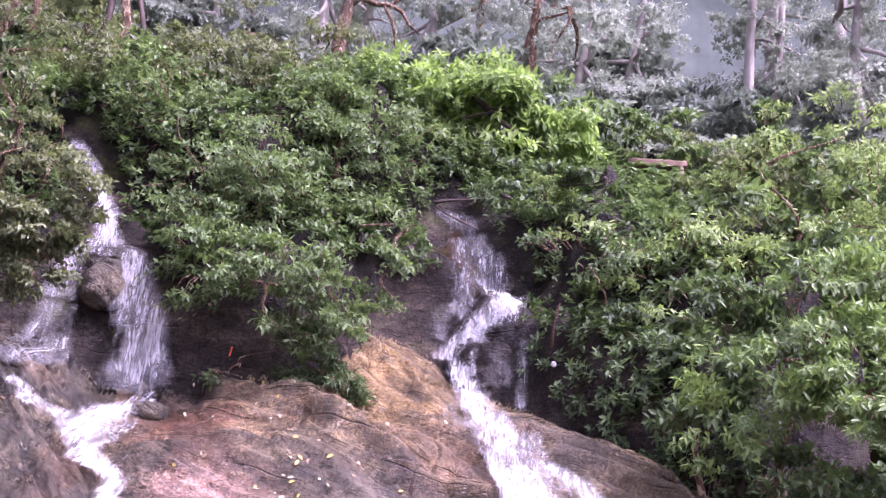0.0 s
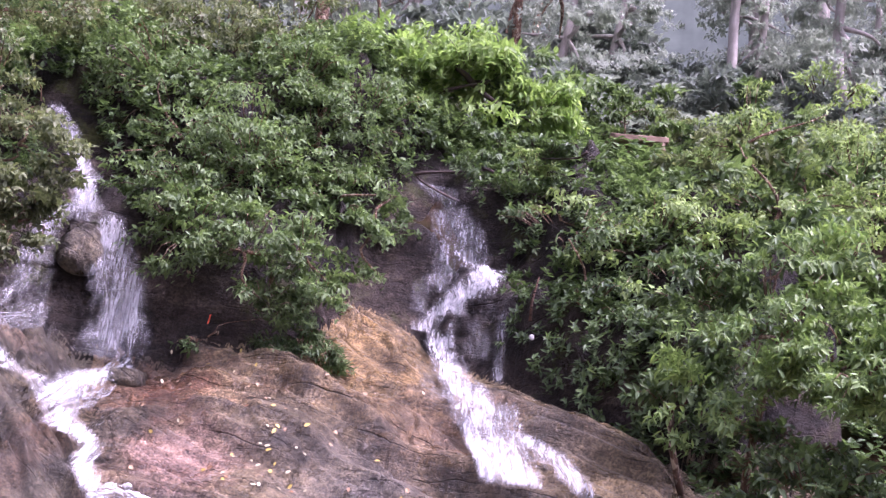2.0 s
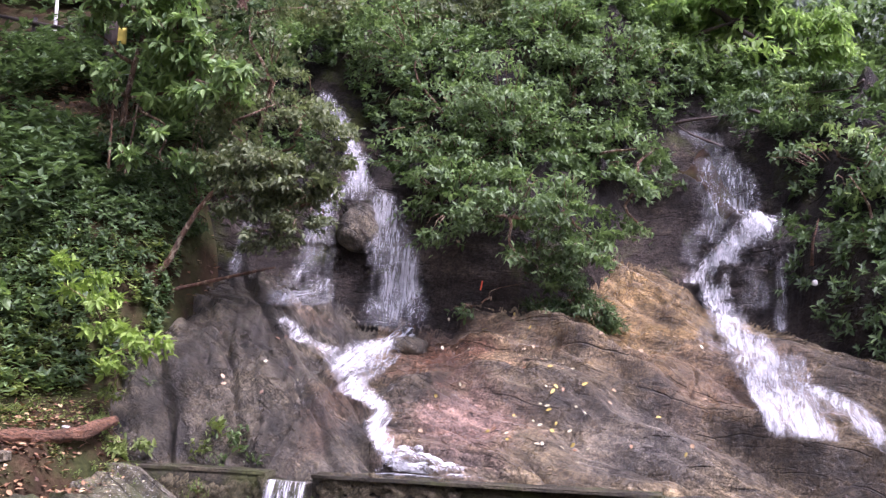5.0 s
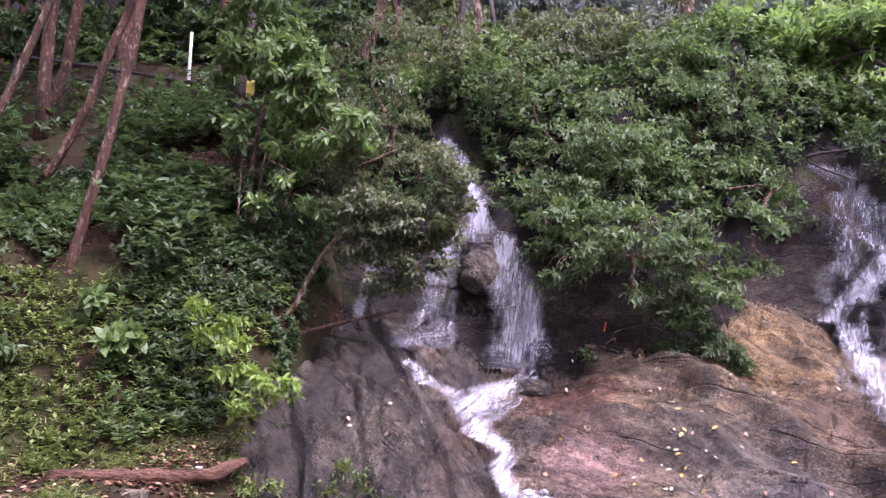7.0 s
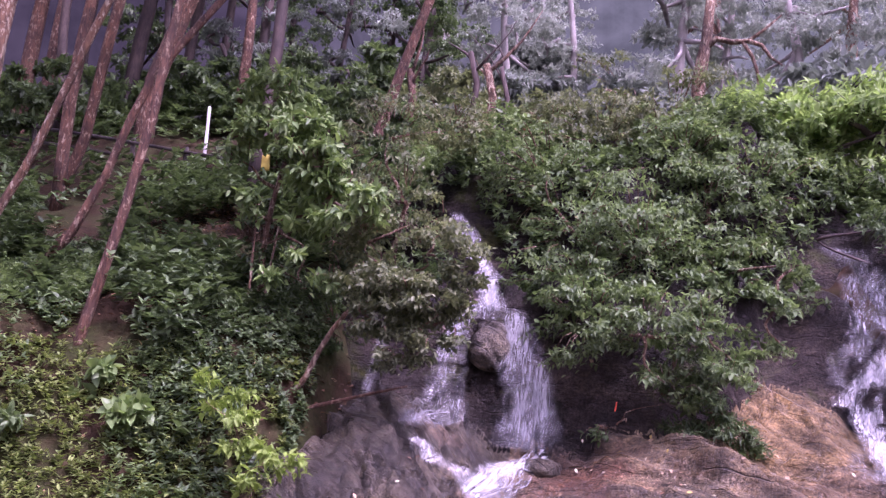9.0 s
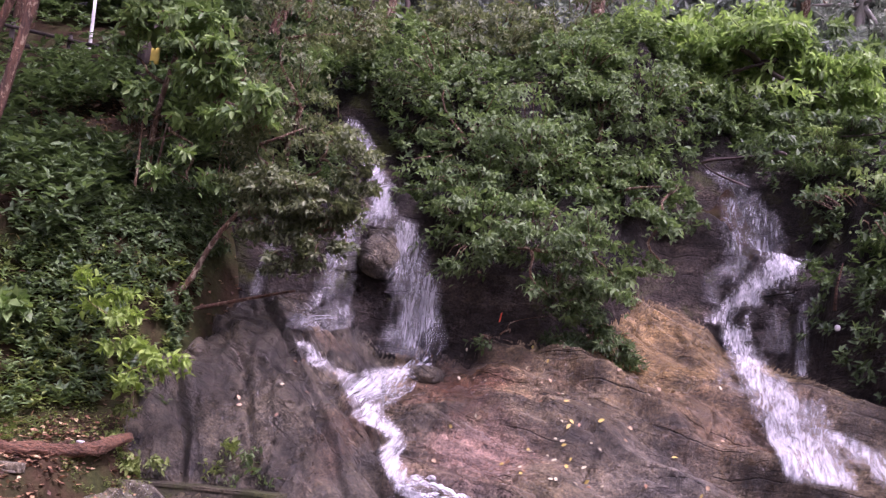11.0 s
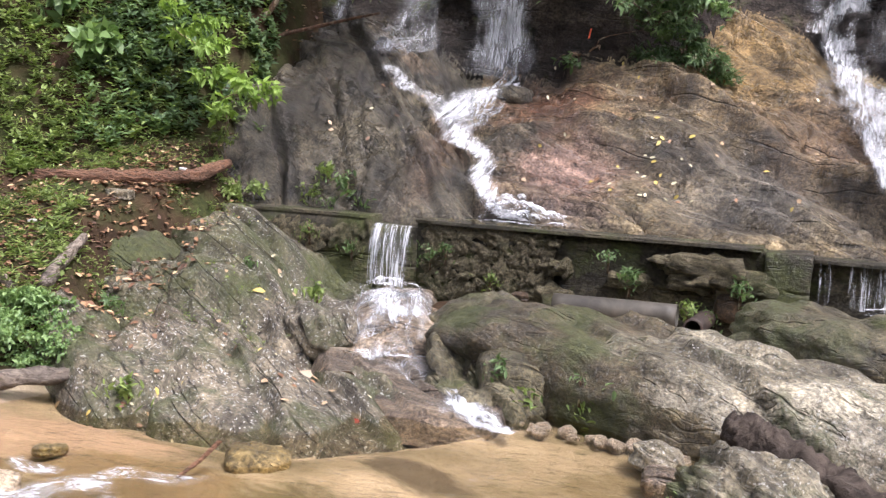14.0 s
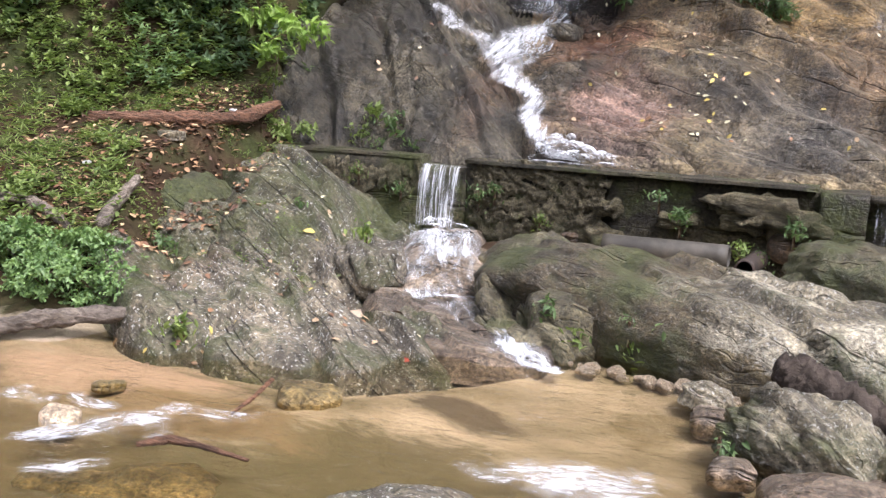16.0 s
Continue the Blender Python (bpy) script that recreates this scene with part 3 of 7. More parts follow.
def tube(points, radii, sides=8, knots=0.0, seed=0):
    """Verts and faces of a tapered, slightly uneven round limb through the points, closed at both ends."""
    pts = [Vector(p) for p in points]
    verts, faces = [], []
    side = None
    for k, p in enumerate(pts):
        a, b = pts[max(k - 1, 0)], pts[min(k + 1, len(pts) - 1)]
        d = (b - a).normalized()
        if side is None:
            side = d.orthogonal().normalized()
        side = (side - d * side.dot(d)).normalized()
        up = d.cross(side)
        for s in range(sides):
            an = 2 * math.pi * s / sides
            r = radii[k] * (1 + knots * float(smooth_noise(k * 0.9, 2.5 * math.cos(an), seed + 2.5 * math.sin(an), seed) + 0.5 * smooth_noise(k * 0.3, 6 * math.cos(an), seed + 6 * math.sin(an), seed + 3)))
            verts.append(p + (side * math.cos(an) + up * math.sin(an)) * r)
    for k in range(len(pts) - 1):
        for s in range(sides):
            t = (s + 1) % sides
            faces.append((k * sides + s, k * sides + t, (k + 1) * sides + t, (k + 1) * sides + s))
    faces.append(tuple(range(sides - 1, -1, -1)))
    faces.append(tuple((len(pts) - 1) * sides + s for s in range(sides)))
    return [tuple(v) for v in verts], faces


def tube_mesh(name, points, radii, mat, sides=8, knots=0.0, seed=0):
    v, f = tube(points, radii, sides, knots, seed)
    return mesh_of(name, v, f, mat)


def bent(a, b, n, sway, seed):
    """n + 1 points from a to b that sway a little."""
    rng = random.Random(seed)
    a, b = Vector(a), Vector(b)
    ph, ph2 = rng.uniform(0, 6), rng.uniform(0, 6)
    out = []
    for k in range(n + 1):
        s = k / n
        off = Vector((math.sin(s * 4.1 + ph) - math.sin(ph) * (1 - s), math.sin(s * 3.3 + ph2) - math.sin(ph2) * (1 - s), 0)) * sway * min(s * 4, 1)
        out.append(a.lerp(b, s) + off)
    return out


def leaf_arrays(P, D, N, L, W, fold=0.25, droop=0.15, far=False):
    """Leaves of six points (four where they stay far off), folded along the rib: base, direction, normal, length, width."""
    D = D / np.linalg.norm(D, axis=1, keepdims=True)
    S = np.cross(D, N)
    S = S / (np.linalg.norm(S, axis=1, keepdims=True) + 1e-9)
    U = np.cross(S, D)
    L, W = L[:, None], W[:, None]
    rib = lambda s: P + D * L * s - U * L * droop * s * s
    if far:
        V = np.stack([rib(0), rib(0.45) + S * W * 0.5, rib(1.0), rib(0.45) - S * W * 0.5], 1).reshape(-1, 3)
        return V, np.arange(len(P) * 4).reshape(-1, 4)
    pts = [rib(0), rib(0.32) + S * W * 0.5 + U * W * fold, rib(0.68) + S * W * 0.4 + U * W * fold * 0.7, rib(1.0),
           rib(0.68) - S * W * 0.4 + U * W * fold * 0.7, rib(0.32) - S * W * 0.5 + U * W * fold]
    V = np.stack(pts, 1).reshape(-1, 3)
    b = np.arange(len(P))[:, None] * 6
    F = np.concatenate([b + np.array([[0, 1, 2, 3]]), b + np.array([[0, 3, 4, 5]])], 0)
    return V, F


def sprays(C, O, rng, per=7, L=0.12, ratio=0.42, spread=0.9, twig=0.16, droop=0.35, far=False):
    """Leaves set along short twigs: C are the twigs' outer ends, O the way they point."""
    n = len(C)
    O = O / (np.linalg.norm(O, axis=1, keepdims=True) + 1e-9)
    A = np.cross(O, np.tile([0.13, 0.21, 1.0], (n, 1)))
    A = A / (np.linalg.norm(A, axis=1, keepdims=True) + 1e-9)
    Bv = np.cross(O, A)
    k = np.tile(np.arange(per), n)
    i = np.repeat(np.arange(n), per)
    ang = k * 2.4 + np.repeat(rng.uniform(0, 6.28, n), per) + rng.normal(0, 0.25, n * per)
    back = (k / max(per - 1, 1)) ** 1.1 * twig * rng.uniform(0.7, 1.3, n * per)
    rad = A[i] * np.cos(ang)[:, None] + Bv[i] * np.sin(ang)[:, None]
    P = C[i] - O[i] * back[:, None] + rng.normal(0, 0.008, (n * per, 3))
    D = rad * spread + O[i] * (0.75 - 0.35 * k / per)[:, None]
    D[:, 2] -= droop * rng.uniform(0.3, 1.3, n * per)
    N = O[i] * 0.5 + np.array([0, 0, 0.8]) + rng.normal(0, 0.28, (n * per, 3))
    size = L * rng.uniform(0.6, 1.25, n * per)
    return leaf_arrays(P, D, N, size, size * ratio * rng.uniform(0.8, 1.2, n * per), far=far)


def crown_twigs(blobs, rng, gap=-0.25, shell=0.5, seed=3, freq=1.0, bough=13):
    """Twig ends on flat, drooping boughs that lie in tiers with dark gaps between. blobs: (centre, radii, count)."""
    Cs, Os = [], []
    for c, r, count in blobs:
        nb = max(int(count / bough), 4)
        v = rng.normal(0, 1, (nb, 3))
        v[:, 2] += 0.25
        v /= np.linalg.norm(v, axis=1, keepdims=True)
        lump = 1 + 0.30 * fbm(v[:, 0] * 1.8 + c[0], v[:, 1] * 1.8 + c[1], v[:, 2] * 1.8 + c[2], 3, seed)
        d = (shell + (1 - shell) * rng.uniform(0, 1, nb) ** 0.6) * lump
        mid = np.asarray(c) + v * np.asarray(r) * d[:, None]
        keep = fbm(mid[:, 0] * 1.7 * freq, mid[:, 1] * 1.7 * freq, mid[:, 2] * 1.7 * freq, 3, seed + 5) > gap
        keep |= not keep.any()
        mid, v = mid[keep], v[keep]
        n = len(mid)
        out = v * np.array([1, 1, 0.0]) + rng.normal(0, 0.35, (n, 3)) * np.array([1, 1, 0])
        out /= np.linalg.norm(out, axis=1, keepdims=True) + 1e-9
        side = np.stack([-out[:, 1], out[:, 0], np.zeros(n)], -1)
        size = 0.55 * (r[0] * r[1] * r[2]) ** (1 / 3) * rng.uniform(0.5, 1.15, n)
        per = int(round(count / nb))
        i = np.repeat(np.arange(n), per)
        u, w = rng.uniform(-1, 1, n * per), rng.normal(0, 0.42, n * per)
        w *= 1.15 - 0.6 * np.maximum(u, 0)
        P = mid[i] + (out[i] * u[:, None] + side[i] * w[:, None]) * size[i][:, None]
        P[:, 2] += size[i] * (-0.22 * (u + 0.4) ** 2 - 0.12 * w * w + rng.normal(0, 0.07, n * per)) + 0.12 * size[i]
        o = out[i] * (0.55 + 0.4 * np.maximum(u, 0))[:, None] + side[i] * (1.1 * w)[:, None] + rng.normal(0, 0.25, (n * per, 3))
        o[:, 2] += 0.22 - 0.25 * u
        Cs.append(P)
        Os.append(o)
    return np.concatenate(Cs), np.concatenate(Os)


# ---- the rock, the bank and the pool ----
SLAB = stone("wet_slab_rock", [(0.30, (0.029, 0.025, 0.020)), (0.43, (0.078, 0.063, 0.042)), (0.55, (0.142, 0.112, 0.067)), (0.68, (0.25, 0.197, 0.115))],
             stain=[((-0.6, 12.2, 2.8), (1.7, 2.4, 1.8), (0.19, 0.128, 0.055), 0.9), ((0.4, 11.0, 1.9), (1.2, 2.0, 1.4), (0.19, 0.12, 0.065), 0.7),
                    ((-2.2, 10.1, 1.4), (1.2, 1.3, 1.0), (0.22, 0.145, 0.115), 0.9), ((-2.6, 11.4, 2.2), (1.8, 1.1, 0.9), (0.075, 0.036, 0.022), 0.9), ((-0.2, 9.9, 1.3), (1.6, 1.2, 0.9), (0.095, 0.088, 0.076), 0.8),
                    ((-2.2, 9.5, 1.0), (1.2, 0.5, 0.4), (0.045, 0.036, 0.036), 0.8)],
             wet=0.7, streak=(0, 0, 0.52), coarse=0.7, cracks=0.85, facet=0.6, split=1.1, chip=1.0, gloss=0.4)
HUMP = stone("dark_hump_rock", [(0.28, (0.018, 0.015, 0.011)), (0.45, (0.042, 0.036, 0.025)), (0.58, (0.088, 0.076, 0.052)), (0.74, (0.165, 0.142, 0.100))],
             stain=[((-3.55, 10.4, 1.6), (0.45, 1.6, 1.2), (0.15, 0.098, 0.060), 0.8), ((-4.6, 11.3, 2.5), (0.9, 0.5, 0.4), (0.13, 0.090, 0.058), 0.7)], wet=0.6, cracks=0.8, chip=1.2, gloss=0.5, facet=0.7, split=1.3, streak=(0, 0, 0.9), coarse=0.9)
# Wet cliff rock, its colour darkened further to supply the shrubs' shade.
CLIFF = stone("shade_darkened_wet_cliff_rock", [(0.3, (0.012, 0.010, 0.009)), (0.52, (0.026, 0.021, 0.018)), (0.75, (0.066, 0.052, 0.042))], moss=0.16, wet=0.3, coarse=1.1, gloss=0.2)
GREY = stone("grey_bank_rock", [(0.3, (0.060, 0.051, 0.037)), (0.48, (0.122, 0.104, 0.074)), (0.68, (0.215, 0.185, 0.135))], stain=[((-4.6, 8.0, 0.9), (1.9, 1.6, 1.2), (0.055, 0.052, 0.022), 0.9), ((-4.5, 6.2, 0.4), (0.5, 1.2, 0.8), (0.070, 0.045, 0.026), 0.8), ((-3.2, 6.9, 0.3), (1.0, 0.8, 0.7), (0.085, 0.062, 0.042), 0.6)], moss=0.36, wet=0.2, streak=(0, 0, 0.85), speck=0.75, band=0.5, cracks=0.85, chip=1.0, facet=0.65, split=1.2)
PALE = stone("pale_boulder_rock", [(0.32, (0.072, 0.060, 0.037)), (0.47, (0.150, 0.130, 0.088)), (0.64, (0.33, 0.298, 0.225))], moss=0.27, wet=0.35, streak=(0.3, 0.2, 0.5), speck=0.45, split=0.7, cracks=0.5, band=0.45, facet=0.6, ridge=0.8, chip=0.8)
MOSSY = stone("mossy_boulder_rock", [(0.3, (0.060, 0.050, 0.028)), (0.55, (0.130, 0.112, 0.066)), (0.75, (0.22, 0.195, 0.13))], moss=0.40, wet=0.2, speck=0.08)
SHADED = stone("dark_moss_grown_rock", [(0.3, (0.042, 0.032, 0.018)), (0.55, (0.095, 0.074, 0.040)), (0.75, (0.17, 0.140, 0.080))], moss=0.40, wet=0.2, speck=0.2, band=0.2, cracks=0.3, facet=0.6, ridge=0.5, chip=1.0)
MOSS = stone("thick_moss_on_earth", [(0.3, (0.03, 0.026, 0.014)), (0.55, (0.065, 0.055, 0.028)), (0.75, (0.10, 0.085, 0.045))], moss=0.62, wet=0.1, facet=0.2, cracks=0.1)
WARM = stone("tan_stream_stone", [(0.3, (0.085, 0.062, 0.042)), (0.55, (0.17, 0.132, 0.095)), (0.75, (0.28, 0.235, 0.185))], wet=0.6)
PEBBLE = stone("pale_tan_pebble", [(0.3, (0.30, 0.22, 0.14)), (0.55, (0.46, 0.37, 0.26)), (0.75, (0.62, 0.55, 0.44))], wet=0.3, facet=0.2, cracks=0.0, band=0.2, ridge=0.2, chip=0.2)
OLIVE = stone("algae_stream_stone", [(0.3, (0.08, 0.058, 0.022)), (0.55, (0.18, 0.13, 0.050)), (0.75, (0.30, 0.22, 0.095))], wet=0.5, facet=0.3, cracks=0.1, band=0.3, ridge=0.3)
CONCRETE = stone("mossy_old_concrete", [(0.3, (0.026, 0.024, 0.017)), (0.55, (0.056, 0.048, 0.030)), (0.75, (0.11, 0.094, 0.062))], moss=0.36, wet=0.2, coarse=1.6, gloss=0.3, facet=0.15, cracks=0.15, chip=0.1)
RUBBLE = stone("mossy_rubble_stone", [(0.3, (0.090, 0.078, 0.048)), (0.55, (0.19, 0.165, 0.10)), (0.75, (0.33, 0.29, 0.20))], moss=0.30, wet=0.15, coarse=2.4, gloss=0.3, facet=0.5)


def soil_material():
    """Earth under leaf litter and low green; sand in the pool."""
    m, nt = material("forest_soil")
    co = nt.nodes.new("ShaderNodeTexCoord").outputs["Object"]
    a = noise_of(nt, co, 5.0, 6, 0.7, 0.4)
    b = noise_of(nt, co, 0.9, 5, 0.65, 0.3)
    soil = color_ramp(nt, a, [(0.3, (0.014, 0.009, 0.005)), (0.55, (0.038, 0.023, 0.012)), (0.75, (0.078, 0.050, 0.027))])
    green = color_ramp(nt, noise_of(nt, co, 17, 4, 0.7), [(0.3, (0.011, 0.016, 0.005)), (0.7, (0.048, 0.056, 0.016))])
    col = mixed(nt, color_ramp(nt, b, [(0.46, (0, 0, 0)), (0.60, (0.85, 0.85, 0.85))]), soil, green)
    sand = color_ramp(nt, noise_of(nt, scaled(nt, co, 0.7, 1.5, 1), 1.1, 4, 0.55, 0.1), [(0.30, (0.15, 0.118, 0.070)), (0.43, (0.225, 0.178, 0.112)), (0.54, (0.33, 0.262, 0.178)), (0.7, (0.48, 0.38, 0.275))])
    sand = mixed(nt, 0.5, sand, color_ramp(nt, noise_of(nt, co, 60, 3, 0.7), [(0.3, (0.75, 0.75, 0.75)), (0.7, (1.2, 1.2, 1.2))]), "MULTIPLY")
    silt = noise_of(nt, scaled(nt, co, 1, 2.2, 1), 2.6, 6, 0.7, 0.3)
    for centre, radii, tint, amount in (((-2.5, 3.9, 0), (1.5, 0.6, 1), (0.105, 0.086, 0.040), 0.9), ((-2.2, 4.45, 0), (0.75, 0.30, 1), (0.125, 0.102, 0.052), 0.9), ((-3.3, 3.6, 0), (1.2, 0.5, 1), (0.10, 0.078, 0.036), 0.9), ((-1.85, 4.55, 0), (0.7, 0.4, 1), (0.13, 0.105, 0.055), 0.9), ((-1.9, 5.28, 0), (0.36, 0.16, 1), (0.075, 0.058, 0.038), 0.8), ((-4.0, 4.78, 0), (0.9, 0.4, 1), (0.40, 0.285, 0.205), 1.0),
                                        ((-0.9, 5.6, 0), (0.3, 0.25, 1), (0.15, 0.115, 0.06), 0.8), ((-3.3, 4.5, 0), (0.8, 0.3, 1), (0.22, 0.155, 0.085), 0.9), ((-4.3, 3.9, 0), (1.2, 0.6, 1), (0.14, 0.105, 0.055), 0.8)):
        f = color_ramp(nt, math_of(nt, "ADD", math_of(nt, "MULTIPLY", spot_of(nt, co, centre, tuple(q * 1.4 for q in radii)), 0.8), silt), [(0.68, (0, 0, 0)), (0.90, (amount,) * 3)])
        sand = mixed(nt, f, sand, tint)
    z = nt.nodes.new("ShaderNodeSeparateXYZ")
    nt.links.new(co, z.inputs[0])
    zz = math_of(nt, "ADD", z.outputs[2], math_of(nt, "MULTIPLY", math_of(nt, "SUBTRACT", a, 0.5), 0.16))
    col = mixed(nt, color_ramp(nt, zz, [(0.05, (0, 0, 0)), (0.11, (1, 1, 1))]), sand, col)
    p = node(nt, "ShaderNodeBsdfPrincipled", ("Base Color", col), Roughness=0.9)
    p.inputs["Specular IOR Level"].default_value = 0.12
    finish(nt, p.outputs[0], a, 0.8, 0.05, p)
    return m


SOIL = soil_material()


def spread_axis(lo, hi, step, far):
    inner = np.arange(lo, hi + step / 2, step)
    grow = np.cumsum(step * 1.18 ** np.arange(1, 60))
    grow = grow[grow < far]
    return np.concatenate([lo - grow[::-1], inner, hi + grow])


def ground_height(x, y):
    z = bank_height(x, np.maximum(y, 3.4))
    back = ramp(3.5, 2.4, y)
    z = z * (1 - back) + (0.34 + 0.06 * fbm(x * 0.5, y * 0.5, 0.3, 3, 8)) * back
    # Rises behind and right of the camera: unseen, added to block low sky.
    z = z + np.clip(0.45 * (-4 - y), 0, 14) + np.clip(0.4 * (x - 6.5), 0, 6) * ramp(13, 9, y)
    return np.where(y > 90, np.minimum(z, 75 + 0 * z), z)


ground = part("ground", grid_mesh("ground", spread_axis(-11, 6, 0.075, 260), spread_axis(3.2, 16, 0.075, 260), ground_height, SOIL))
tagged(ground, "leaf-strewn earth bank and sandy stream bed", "ground", kind="structure")

def rock_edge(X, Y, Z):
    return (Z > ground_height(X, Y) - 0.35) & (X > -6.5 - 0.25 * smooth_noise(Y * 1.3, 0.0, 2.0, 3) - 0.25 * (Y - 10))


rock_slab = part("rock_slab", grid_mesh("rock_slab", np.arange(-4.6, 4.6, 0.021), np.arange(9.06, 13.6, 0.021), rock_height, SLAB,
                 keep=lambda X, Y, Z: rock_edge(X, Y, Z) & (Y < cliff_foot(X) + 0.09) & (X > left_chute(Y) - 0.10)))
tagged(rock_slab, "wet brown granite slab rising behind the weir", "rock face", kind="structure")
rock_hump = part("rock_hump", grid_mesh("rock_hump", np.arange(-7.0, -2.5, 0.021), np.arange(9.06, 12.4, 0.021), rock_height, HUMP,
                 keep=lambda X, Y, Z: rock_edge(X, Y, Z) & (Y < cliff_foot(X) + 0.09) & (X < left_chute(Y) - 0.06)))
tagged(rock_hump, "dark grey-brown rock hump beside the first stream", "rock face", kind="structure")
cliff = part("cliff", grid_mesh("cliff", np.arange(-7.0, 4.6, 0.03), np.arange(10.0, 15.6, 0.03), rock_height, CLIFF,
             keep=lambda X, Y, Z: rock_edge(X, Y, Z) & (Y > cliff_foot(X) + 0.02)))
tagged(cliff, "wet cliff behind the waterfalls, shrub shade put into its colour", "cliff", kind="structure")

bank_rock = part("bank_rock", grid_mesh("bank_rock", np.arange(-6.9, -1.3, 0.02), np.arange(4.6, 9.02, 0.02), low_rock, GREY,
                 keep=lambda X, Y, Z: (Y > pool_edge(X) - 0.12)
                 & (X > rock_left(Y))))
tagged(bank_rock, "grey sloping bank rock with moss and fallen leaves", "rock", kind="structure")


def set_boulder(name, at, half, turn, seed, mat, label, **shape):
    ob = part(name, boulder_mesh(name, half, seed, mat, **shape))
    ob.matrix_world = pose(*at, *turn)
    return tagged(ob, label, "boulder")


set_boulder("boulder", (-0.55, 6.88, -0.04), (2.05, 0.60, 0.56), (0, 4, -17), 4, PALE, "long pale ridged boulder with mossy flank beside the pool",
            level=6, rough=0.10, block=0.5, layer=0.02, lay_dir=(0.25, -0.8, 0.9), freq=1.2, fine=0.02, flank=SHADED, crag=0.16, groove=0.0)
set_boulder("boulder", (-1.95, 6.9, -0.02), (0.62, 0.5, 0.34), (0, 4, -30), 7, MOSSY, "dark mossy boulder with rounded knobs at the pool's edge",
            rough=0.42, block=0.85, layer=0.10, freq=2.6, fine=0.03)
set_boulder("boulder", (-2.25, 7.75, 0.06), (0.85, 0.4, 0.30), (0, 5, -14), 8, MOSSY, "flat brown mossy rock below the weir wall", rough=0.3, block=0.7, layer=0.12)
set_boulder("boulder", (0.0, 5.28, -0.03), (0.36, 0.22, 0.22), (4, 8, -16), 12, PALE, "rough grey cracked boulder standing in the pool", rough=0.34, block=0.62, layer=0.16, freq=2.0, fine=0.02, crag=0.24)
set_boulder("boulder", (-0.36, 4.93, -0.02), (0.15, 0.12, 0.10), (0, 0, 10), 13, WARM, "small wet tan stone in the pool", rough=0.35)
set_boulder("boulder", (0.16, 4.86, -0.04), (0.36, 0.2, 0.09), (0, 0, 14), 14, WARM, "long low wet tan stone at the boulder's foot", rough=0.3)
set_boulder("boulder", (-1.62, 3.84, -0.07), (0.40, 0.16, 0.08), (0, 0, 22), 16, GREY, "low wet grey rock where the pool runs out", rough=0.4, crag=0.2)
set_boulder("boulder", (-2.92, 3.80, -0.150), (0.34, 0.2, 0.09), (0, 0, 18), 22, OLIVE, "olive algae-covered stone under shallow water", rough=0.3)
set_boulder("boulder", (-3.25, 3.62, -0.150), (0.36, 0.16, 0.09), (0, 0, 12), 23, OLIVE, "olive algae-covered stone under shallow water", rough=0.3)
set_boulder("boulder", (-2.95, 3.36, -0.150), (0.4, 0.2, 0.09), (0, 0, 6), 27, OLIVE, "brown algae-covered stone under shallow water", rough=0.3)
set_boulder("boulder", (-0.56, 5.62, -0.02), (0.09, 0.08, 0.08), (0, 0, 6), 28, WARM, "small tan stone against the cracked boulder", rough=0.35)
set_boulder("boulder", (-0.62, 5.85, 0.05), (0.15, 0.11, 0.10), (0, 0, -25), 15, PALE, "small white-grey broken rock at the pool's edge", rough=0.4, layer=0.1, crag=0.3)
set_boulder("boulder", (-3.50, 7.35, 0.16), (0.36, 0.26, 0.25), (4, 10, -28), 17, GREY, "angular grey rock with moss beside the small fall", rough=0.35, block=0.65, layer=0.2)
set_boulder("boulder", (0.75, 8.15, 0.24), (1.15, 0.55, 0.26), (0, 4, -12), 18, MOSSY, "low wide wet rock below the weir's far fall", rough=0.3, block=0.7, layer=0.2)
set_boulder("boulder", (-2.72, 4.92, -0.02), (0.20, 0.17, 0.11), (0, 12, 25), 19, OLIVE, "olive algae-stained stone at the tip of the bank rock", rough=0.4, layer=0.04)
set_boulder("boulder", (-3.70, 4.00, 0.0), (0.11, 0.08, 0.075), (0, 0, 10), 20, PEBBLE, "rounded tan stone in the running stream", rough=0.3)
set_boulder("boulder", (-3.86, 4.58, -0.03), (0.09, 0.05, 0.035), (0, 0, 40), 21, OLIVE, "rounded brown stone in the running stream", rough=0.3)

set_boulder("moss_hump", (-6.05, 8.12, 0.72), (0.62, 0.55, 0.30), (0, 6, -20), 29, MOSS, "green moss-covered earth hump beside the log", rough=0.3)
set_boulder("moss_hump", (-5.55, 7.55, 0.50), (0.42, 0.5, 0.22), (0, 8, -30), 31, MOSS, "low mossy earth hump at the grey rock's edge", rough=0.3)
set_boulder("boulder", (-3.20, 11.72, 2.20), (0.20, 0.16, 0.11), (0, 4, -8), 24, HUMP, "dark square stone at the fall's foot", block=0.55, rough=0.2)
set_boulder("boulder", (-4.0, 12.12, 3.74), (0.26, 0.22, 0.30), (0, 6, 20), 95, HUMP, "dark wet rock knob between two curtains of water", rough=0.2, groove=0.04)
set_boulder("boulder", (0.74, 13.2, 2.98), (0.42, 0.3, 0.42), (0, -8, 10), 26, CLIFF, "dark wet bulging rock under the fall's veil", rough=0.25)


